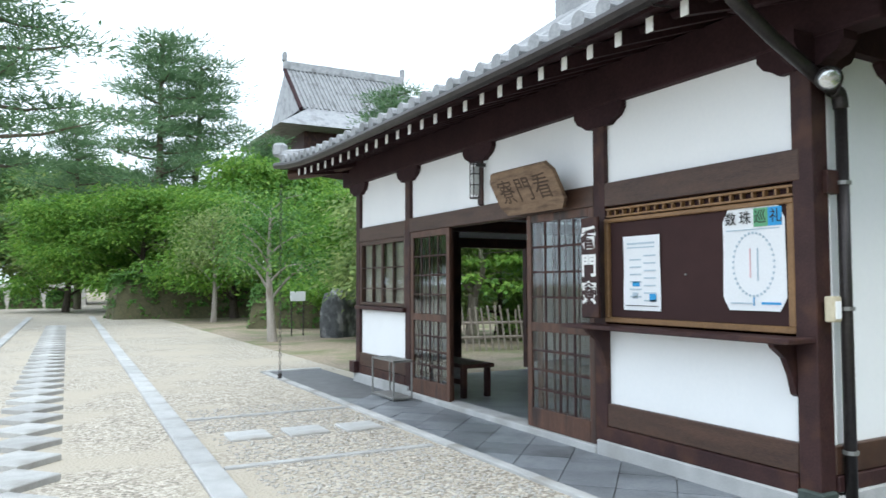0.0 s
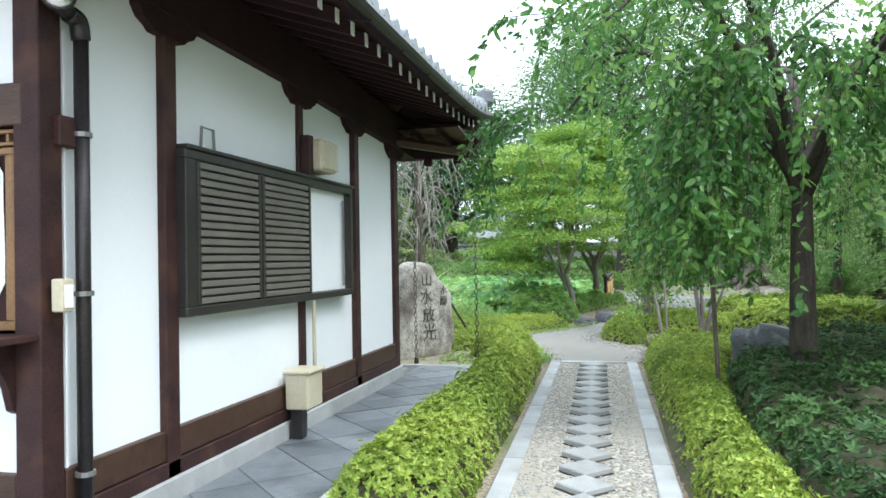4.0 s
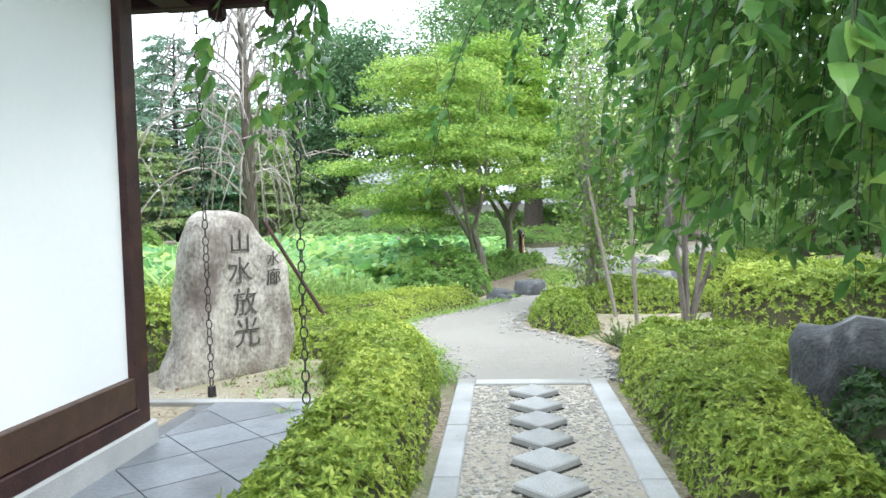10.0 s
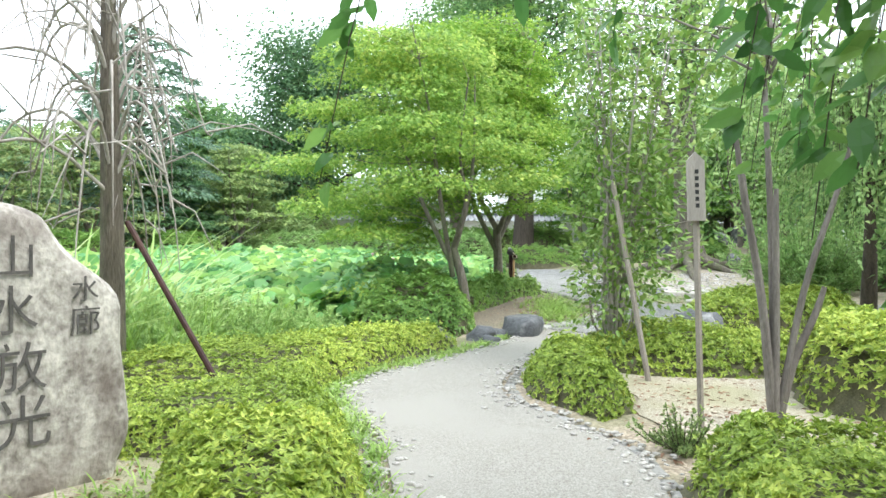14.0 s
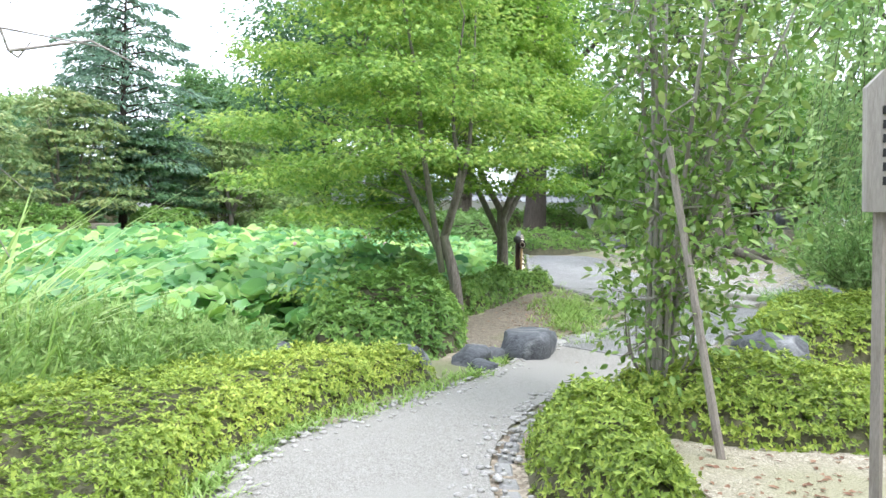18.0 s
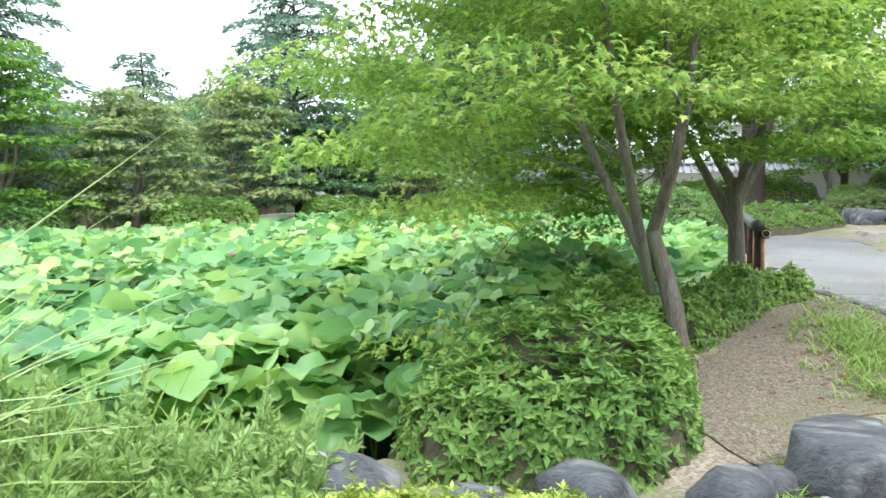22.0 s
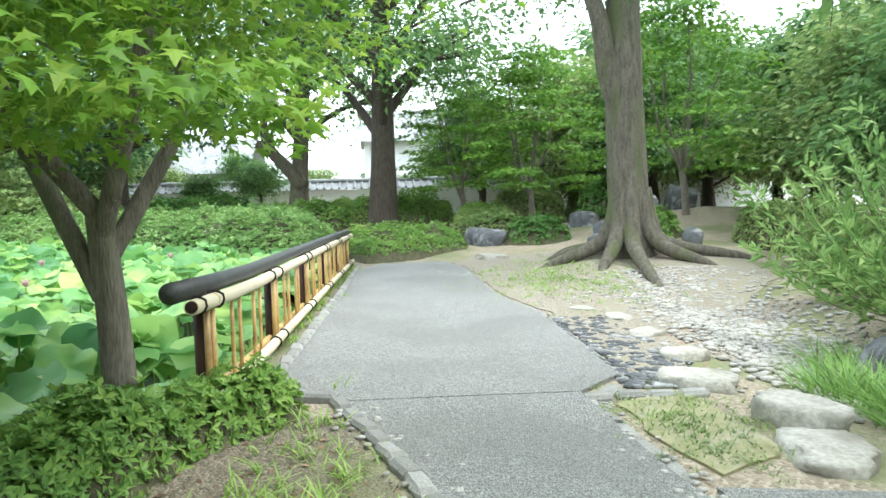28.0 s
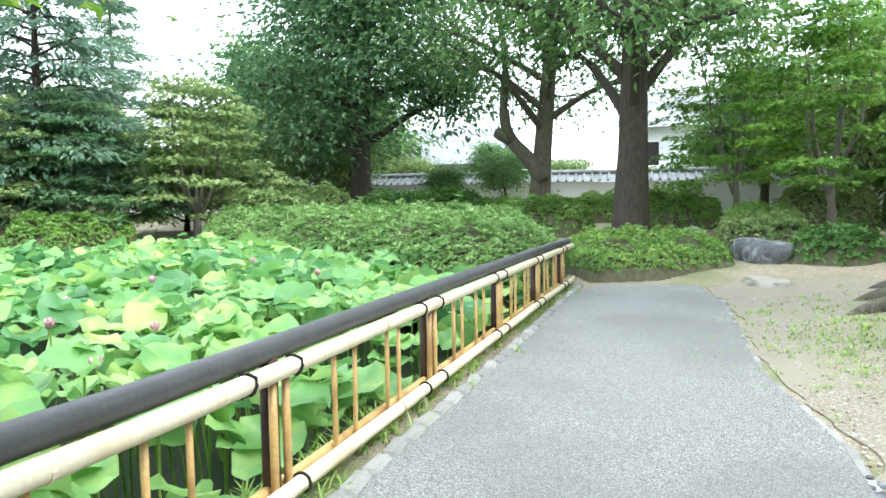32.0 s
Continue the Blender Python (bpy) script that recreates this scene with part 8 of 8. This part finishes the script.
# shuttered window on the side wall
shut = part("shutter_frame", Build().box((5.72, SY - 0.10, 1.13), (8.62, SY + 0.01, 1.19)).box((5.72, SY - 0.10, 2.12), (8.62, SY + 0.01, 2.18)).box((5.72, SY - 0.10, 1.19), (5.84, SY + 0.01, 2.12)).box((8.55, SY - 0.10, 1.19), (8.62, SY + 0.01, 2.12)).box((5.72, SY - 0.12, 2.18), (8.64, SY + 0.01, 2.205)), BROWN_FRAME, house, "brown aluminium window frame with sliding louvre shutters")
for a, b in ((5.86, 6.72), (6.74, 7.62)):
    lv = part("louvre_panel", Build().box((a, SY - 0.095, 1.19), (a + 0.04, SY - 0.05, 2.12)).box((b - 0.04, SY - 0.095, 1.19), (b, SY - 0.05, 2.12)).box((a, SY - 0.055, 1.19), (b, SY - 0.05, 2.12), 0.001), BROWN_FRAME, house, "sliding louvre shutter")
    for k in range(17):
        z = 1.20 + k * 0.0545
        part("slat", Build().box((a + 0.04, SY - 0.09, z), (b - 0.04, SY - 0.058, z + 0.040), 0.004), SLAT_GREY, lv)
part("white_shutter", Build().box((7.63, SY - 0.035, 1.19), (8.55, SY - 0.02, 2.12), 0.004), PLASTER, house, "white inner panel of the window")
part("shutter_rail", Build().tube([(8.45, SY - 0.06, 1.22), (8.45, SY - 0.06, 2.05)], 0.012, 6), METAL_GREY, house)
part("pipe_hook", Build().tube([(6.02, SY - 0.02, 2.2), (6.02, SY - 0.03, 2.36), (6.16, SY - 0.03, 2.36), (6.17, SY - 0.03, 2.2)], 0.012, 6), METAL_GREY, house)
mb = thing("meter_box", (8.02, 2.5, 2.26), "beige electric meter box high on the wall", "box")
part("case", Build().box((7.69, 2.40, 2.26), (8.05, SY + 0.02, 2.54), 0.02), BEIGE, mb)
part("lid", Build().box((7.71, 2.385, 2.28), (8.03, 2.402, 2.52), 0.008), BEIGE, mb)
part("back_board", Build().box((7.60, 2.48, 2.2), (7.70, SY + 0.01, 2.56), 0.004), WOOD, mb)
jb = thing("junction_box", (7.45, 2.43, 0.03), "cream junction box on a short stand against the wall", "box")
part("case", Build().box((7.17, 2.33, 0.27), (7.47, 2.53, 0.56), 0.012), BEIGE, jb)
part("lid", Build().box((7.15, 2.31, 0.555), (7.49, 2.54, 0.585), 0.012), BEIGE, jb)
part("stand", Build().box((7.20, 2.40, 0.03), (7.30, 2.50, 0.27), 0.006), METAL_DARK, jb)
for x in (7.38, 7.43):
    part("conduit", Build().tube([(x, 2.47, 0.03), (x, 2.47, 0.28)], 0.016, 8), METAL_GREY, jb)
part("conduit", Build().tube([(7.70, 2.50, 0.45), (7.70, 2.50, 1.12)], 0.018, 8), BEIGE, jb)
part("conduit", Build().tube([(7.70, 2.50, 0.45), (7.66, 2.48, 0.40), (7.46, 2.47, 0.40)], 0.018, 8), BEIGE, jb)


# rain chains
def rain_chain(x, y, top):
    t = thing("rain_chain", (x, y, 0.03), "dark metal rain chain hanging from the gutter", "chain", "rain chains")
    link = lambda: Build().tube([(0.021 * math.cos(a), 0, 0.036 * math.sin(a)) for a in np.linspace(0, 2 * np.pi, 11)], 0.0045, 5, False)
    n = int((top - 0.12) / 0.062)
    for k in range(n):
        piece("link", "chain_link", link, METAL_DARK, t, pose(x, y, 0.14 + k * 0.062, 0, 0, 90 * (k % 2) + rng.normal() * 12))
    part("weight", Build().tube([(x, y, 0.03), (x, y, 0.11)], [0.035, 0.03], 8), METAL_DARK, t)


rain_chain(3.66, 10.95, 3.1)
rain_chain(11.52, 2.66, 3.1)
rain_chain(10.29, 1.56, 3.1)

# carved characters on the standing stone
def carve(ch, u, z, size):
    m = stone.matrix_basis @ Matrix.Translation((u, -0.142, z)) @ pose(0, 0, 0, 90, 0, 0)
    glyphs("carved_character", ch, size, m, mat("carved shadowed ink", (0.05, 0.047, 0.043), (0.12, 0.11, 0.10), 0.95), None, "dark carved brush character", 0.003, -0.006 * size)


for ch, u, z, s in (("山", -0.06, 1.15, 0.22), ("水", -0.07, 0.90, 0.25), ("放", -0.03, 0.63, 0.25), ("光", -0.02, 0.37, 0.27), ("水", 0.27, 0.99, 0.14), ("廊", 0.27, 0.83, 0.16)):
    carve(ch, u, z, s)
for ob in [o for o in scene.objects if o.name.startswith("carved_character")]:
    w = ob.matrix_basis.copy()
    ob.parent = stone
    ob.matrix_basis = stone.matrix_basis.inverted() @ w

# ---- garden posts ----
sp = thing("plant_label_post", (13.8, -0.81, 0), "weathered wooden plant label on a slim post", "sign")
part("post", Build().tube([(13.8, -0.81, -0.1), (13.785, -0.745, 1.43)], 0.020, 4), WOOD_GREY, sp)
co = [(13.75 + w, -0.745 + 0.045 * (z - 1.4) + s, z) for w in (0, 0.03) for s, z in ((-0.053, 1.38), (0.053, 1.38), (0.053, 1.75), (0, 1.805), (-0.053, 1.75))]
part("label_board", Build().add(co, [(0, 1, 2, 3, 4)[::-1], (5, 6, 7, 8, 9)] + [(i, i + 5, (i + 1) % 5 + 5, (i + 1) % 5)[::-1] for i in range(5)]), mat("grey sign wood", (0.30, 0.27, 0.24), (0.42, 0.385, 0.34), 0.85, 6, 50, 0.3, stretch=(3, 3, 0.6), stain=(0.22, 0.195, 0.17)), sp)
for k in range(6):
    part("writing", Build().box((13.7475, -0.757 + 0.002 * k, 1.46 + k * 0.042), (13.75, -0.734 + 0.002 * k, 1.486 + k * 0.042), 0.001), INK_BLACK, sp)
part("garden_stake", Build().tube([(15.58, -0.83, -0.1), (15.96, -0.53, 1.76)], [0.026, 0.022], 8), WOOD_GREY, None, "grey wooden stake propping the camellia", category="stake")
part("garden_stake", Build().tube([(8.6, -0.95, -0.1), (8.54, -0.88, 1.75)], 0.02, 8), BARK, None, "thin dark stake in the azaleas", category="stake")

# ---- beyond the forecourt ----
hall = thing("temple_hall", (27, 69, 0), "great temple hall with a steep grey tiled roof", "temple")
hb = Build()
hx, hy = 27, 69
ring = [(-9, -8, 15.3), (9, -8, 15.3), (9, 8, 15.3), (-9, 8, 15.3)]
mid = [(-5.4, -5, 17.6), (5.4, -5, 17.6), (5.4, 5, 17.6), (-5.4, 5, 17.6)]
hb.add([(hx + a, hy + b, z) for a, b, z in ring + mid], [(0, 1, 5, 4), (1, 2, 6, 5), (2, 3, 7, 6), (3, 0, 4, 7), (3, 2, 1, 0)])
hb.add([(hx - 6.2, hy - 5.2, 17.4), (hx + 6.2, hy - 5.2, 17.4), (hx + 6.2, hy, 22.4), (hx - 6.2, hy, 22.4), (hx + 6.2, hy + 5.2, 17.4), (hx - 6.2, hy + 5.2, 17.4)], [(0, 1, 2, 3), (3, 2, 4, 5), (0, 3, 5), (1, 4, 2)])
part("roof", hb, TILE, hall, "grey tiled hip-and-gable roof")
for k in range(30):
    x = hx - 6.1 + k * 0.42
    part("tile_roll", Build().tube([(x, hy - 5.2, 17.5), (x, hy, 22.5)], 0.1, 5), TILE, hall)
part("ridge", Build().box((hx - 6.4, hy - 0.35, 22.2), (hx + 6.4, hy + 0.35, 23.1), 0.1), TILE, hall)
for s in (-1, 1):
    part("ridge_ornament", Build().box((hx + s * 6.3 - 0.2, hy - 0.3, 23.0), (hx + s * 6.3 + 0.2, hy + 0.3, 24.0), 0.15), TILE, hall)
part("barge_board", Build().tube([(hx - 6.3, hy - 5.3, 17.3), (hx - 6.3, hy, 22.3)], 0.22, 6), WOOD_UNDER, hall)
part("body", Build().box((hx - 6, hy - 5.4, 0), (hx + 6, hy + 5.4, 15.6), 0.1), WOOD, hall, "dark timber walls")
hedge("tall_hedge", [(2.9, 36), (3.2, 34), (8.5, 33.5), (12, 30), (13.5, 32), (9, 37)], 1.75, AZALEA_DARK, "tall clipped green hedge at the edge of the forecourt", 45, 0.2, 0.15)
hedge("tall_hedge", [(6.5, 24.5), (11.5, 22.3), (14, 24), (13, 27), (7.5, 27.5)], 1.3, AZALEA_DARK, "dark hedge behind the garden rock", 60, 0.16, 0.2)
box_part("low_wall", (-14, 58, 0), (3.2, 58.6, 1.6), mat("pale rubble wall", (0.40, 0.38, 0.35), (0.58, 0.56, 0.52), 0.9, 1.2, 9, 0.8), None, "low pale stone wall at the end of the forecourt", kind="structure")
for x, y in ((-2.5, 53), (-0.5, 53.5), (1.5, 53), (-5, 53), (-7.5, 53.5)):
    hedge("round_shrub", [(x - 0.8, y - 0.5), (x + 0.8, y - 0.5), (x + 0.9, y + 0.5), (x - 0.8, y + 0.6)], 1.0, AZALEA_DARK, "small rounded shrub before the low wall", 60, 0.18, 0.15, group="round shrubs")
broad_tree("young_tree", (5.7, 18.8, 0), 4.6, 1.5, 0.11, "sparse narrow leaves", 0.12, 42, CHERRY, BARK_PALE, "thin young tree with pale bark and sparse leaves", limbs=11, seed=91, fork=0.3, clump=0.35)
broad_tree("young_tree", (6.3, 29.5, 0), 5.2, 1.6, 0.10, "sparse narrow leaves", 0.14, 55, OLIVE, BARK_PALE, "slender tree with reddish green leaves", limbs=11, seed=95, fork=0.3, clump=0.4)
nb = thing("notice_sign", (7.0, 20.5, 0), "small white notice on dark legs", "sign")
part("panel", Build().box((6.7, 20.45, 1.0), (7.15, 20.48, 1.28), 0.004), PAPER, nb)
for x in (6.75, 7.1):
    part("leg", Build().box((x - 0.015, 20.48, 0), (x + 0.015, 20.51, 1.25), 0.003), METAL_DARK, nb)
# split-bamboo fence behind the hall
bf = thing("lath_fence", (8.5, 13.6, 0), "weathered grey fence of slanting split laths", "fence")
for z in (0.3, 0.62):
    part("rail", Build().tube([(6.3, 14.3, z), (10.8, 13.2, z)], 0.03, 8), WOOD_GREY, bf)
for k in range(30):
    x = 6.4 + k * 0.145
    y = 14.27 - (x - 6.3) * 0.244
    part("lath", Build().tube([(x + 0.08, y, 0.0), (x - 0.06 + 0.03 * rng.normal(), y, 0.9 + 0.12 * rng.random())], 0.024, 4), WOOD_GREY, bf)
maple_tree((9.9, 15.6, 0), 5.2, 2.4, 0.15, MAPLE_DEEP, "forked green tree behind the lath fence", 97, (0.1, 0.1), 60, 150, 0.13, 1.25, 1.5, group="trees behind the hall", stems=3)

# ---- small stones, weeds and litter ----
def pebble_mesh(seed):
    bm = bmesh.new()
    bmesh.ops.create_icosphere(bm, subdivisions=1, radius=1)
    for v in bm.verts:
        q = v.co * 1.7 + Vector((seed * 2.3, seed, 0.4))
        v.co = v.co * (1 + 0.3 * noise.noise(q))
        v.co.z *= 0.42
    co = np.array([v.co[:] for v in bm.verts])
    f = [tuple(v.index for v in x.verts) for x in bm.faces]
    bm.free()
    return co, f


PEB = [pebble_mesh(s) for s in range(6)]
PEBBLE = mat("mixed river pebble", (0.19, 0.18, 0.165), (0.44, 0.42, 0.385), 0.85, 3, 60, 0.4, piece=0.35)
peb_me = [Build().add(c, f).mesh("pebble", PEBBLE, smooth=True) for c, f in PEB]
stream = thing("dry_stream", (27, -4.2, -0.2), "bed of mixed grey pebbles of a dry stream", "pebbles", kind="structure")
rest = Build()
r_ = np.random.default_rng(14)
made = 0
for k in range(5200):
    x = 23.6 + 8.4 * r_.random()
    c = -4.75 - 0.15 * (x - 27)
    y = c + r_.normal() * 0.62
    if y > -3.05 or (y > -3.5 and r_.random() < 0.5):
        continue
    s = 0.018 + 0.042 * r_.random() ** 2
    z = land(x, y) + s * 0.3
    if y > c and made < 290:
        made += 1
        ob = new("pebble", peb_me[k % 6])
        ob.parent = stream
        ob.matrix_basis = Matrix.Translation(-Vector(BASE[stream.name])) @ pose(x, y, z, 0, 0, r_.random() * 360) @ Matrix.Scale(s, 4)
    else:
        co, f = PEB[k % 6]
        a = r_.random() * 6.28
        rest.add(co * s @ np.array([[math.cos(a), -math.sin(a), 0], [math.sin(a), math.cos(a), 0], [0, 0, 1]]) + np.array([x, y, z]), f)
part("pebble_bed", rest, PEBBLE, stream, "loose mixed grey pebbles", True, kind="stuff")


def scatter_stones(name, count, where, size, material, label):
    """Loose chips too small to count, joined."""
    b = Build()
    r = np.random.default_rng(count)
    while count > 0:
        p = where(r)
        count -= 1
        if p is None:
            continue
        s = size * (0.5 + r.random())
        co, f = PEB[count % 6]
        b.add(co * s + np.array([p[0], p[1], land(p[0], p[1]) + p[2] + s * 0.2]), f)
    part(name, b, material, None, label, True, kind="stuff")


CHIP = mat("pale gravel chip", (0.30, 0.29, 0.265), (0.55, 0.53, 0.49), 0.9, 40, 90, 0.2)
scatter_stones("path_gravel", 5200, lambda r: ((lambda x, v: (x, axis_y(x) + v, 0.012))(2.4 + 9.5 * r.random(), (r.random() - 0.5) * 0.86)), 0.011, CHIP, "loose pale gravel between the stepping slabs")
scatter_stones("court_gravel", 5200, lambda r: (1.85 + 1.75 * r.random(), 2.2 + 6.5 * r.random() ** 1.3, 0.006), 0.014, CHIP, "loose pale gravel of the forecourt")


def edge_chip(r):
    i = int(r.integers(len(LEFT) - 1))
    p = (LEFT if r.random() < 0.5 else RIGHT)[i] + r.normal(size=2) * 0.09
    return (p[0], p[1], 0.02)


scatter_stones("edge_chips", 1600, edge_chip, 0.020, PEBBLE, "loose chips along the path's edges")
scatter_stones("slate_shards", 620, lambda r: (24.3 + 3.4 * r.random() ** 1.4, -2.42 - 0.75 * r.random() ** 1.3, 0.004), 0.034, STONE_GREY, "flat grey stone shards beside the asphalt")
scatter_stones("bank_chips", 420, lambda r: (25 + 10 * r.random(), -2.6 - 1.2 * r.random() ** 2, 0.010), 0.015, CHIP, "loose chips on the trodden earth")


def tuft_field(name, count, where, length, width, material, label):
    """Thin weeds and grass: many short blades as one mesh."""
    r = np.random.default_rng(count + 5)
    feet = []
    for k in range(count):
        p = where(r)
        for q in range(7):
            feet.append((p[0] + r.normal() * 0.035, p[1] + r.normal() * 0.035, land(p[0], p[1]) + 0.01))
    feet = np.array(feet)
    n = len(feet)
    a = r.random(n) * 6.28
    way = np.stack([np.cos(a) * 0.6, np.sin(a) * 0.6, 0.5 + 0.6 * r.random(n)], 1)
    ob = leaves(name, feet, way, np.stack([-np.cos(a), -np.sin(a), np.full(n, 0.6)], 1), length * (0.4 + 0.8 * r.random(n)), width, material, None, "blade", 0.4, label, kind="stuff")
    return ob


tuft_field("thin_weeds", 330, lambda r: (21.3 + r.normal() * 1.0, -0.35 + r.normal() * 0.22), 0.16, 0.010, GRASS, "thin bright weeds on the bare earth")
tuft_field("thin_grass", 480, lambda r: (31.8 + r.normal() * 1.3, -3.6 + r.normal() * 0.7), 0.10, 0.008, GRASS, "thin grass at the foot of the big tree")
tuft_field("moss_grass", 150, lambda r: (23.5 + r.normal() * 0.4, -2.55 + r.normal() * 0.2), 0.06, 0.008, OLIVE, "low grass in the moss between the stones")
tuft_field("stone_weeds", 110, lambda r: (12.3 + r.normal() * 0.5, 2.05 + r.normal() * 0.25), 0.10, 0.010, GRASS, "weeds in front of the standing stone")
tuft_field("bank_weeds", 420, lambda r: (24.5 + 12 * r.random(), 0.42 + 0.12 * r.normal()), 0.16, 0.012, GRASS, "weeds along the foot of the rail")
tuft_field("edge_weeds", 500, lambda r: ((lambda p: (p[0] + r.normal() * 0.08, p[1] + 0.12 + r.normal() * 0.06))(LEFT[int(r.integers(0, 54))])), 0.09, 0.009, GRASS, "weeds along the path's edge")


def leaf_litter(name, count, where, material, label):
    r = np.random.default_rng(count)
    p = np.array([where(r) for _ in range(count)])
    feet = np.array([(x, y, land(x, y) + 0.018) for x, y in p])
    a = r.random(count) * 6.28
    ln = 0.03 + 0.035 * r.random(count)
    leaves(name, feet, np.stack([np.cos(a), np.sin(a), r.normal(size=count) * 0.15], 1), r.normal(size=(count, 3)) * 0.2 + [0, 0, 1], ln, ln * 0.5, material, None, "kite", 0.1, label, kind="stuff")


LITTER = leaf_mat("fallen leaf", (0.10, 0.055, 0.025), (0.22, 0.13, 0.055), (0.38, 0.26, 0.11), 0.15, 0.8)
leaf_litter("fallen_leaves", 500, lambda r: (12.3 + r.normal() * 0.8, 2.0 + r.normal() * 0.5), LITTER, "fallen brown leaves before the standing stone")
leaf_litter("fallen_leaves", 420, lambda r: (14.6 + r.normal() * 0.8, -1.2 + r.normal() * 0.5), LITTER, "fallen brown leaves under the pruned tree")
leaf_litter("fallen_leaves", 800, lambda r: (21.2 + r.normal() * 1.2, -0.2 + r.normal() * 0.35), LITTER, "fallen brown leaves on the bare earth")
leaf_litter("fallen_leaves", 700, lambda r: (30 + r.normal() * 3, -3.2 + r.normal() * 1.0), LITTER, "fallen brown leaves round the big tree")
leaf_litter("fallen_leaves", 300, lambda r: (9 + r.normal() * 2.5, -0.62 + abs(r.normal()) * 0.1), LITTER, "fallen leaves along the azalea bed")
# dirt and roots under the azalea beds, rough wall stones beyond the mound
for k, (x, y, s) in enumerate(((42.0, -9.6, 1.3), (43.6, -9.0, 1.1), (44.6, -8.2, 0.9), (38.2, -6.2, 0.8), (37.0, -5.6, 0.6), (35.4, -7.3, 0.7))):
    boulder("rock", (x, y, land(x, y) - 0.05), (s, s * 0.7, s * 0.6), STONE_GREY, "rough grey rock on the mound", 60 + k, 33 * k, group="rocks on the mound", sub=2)
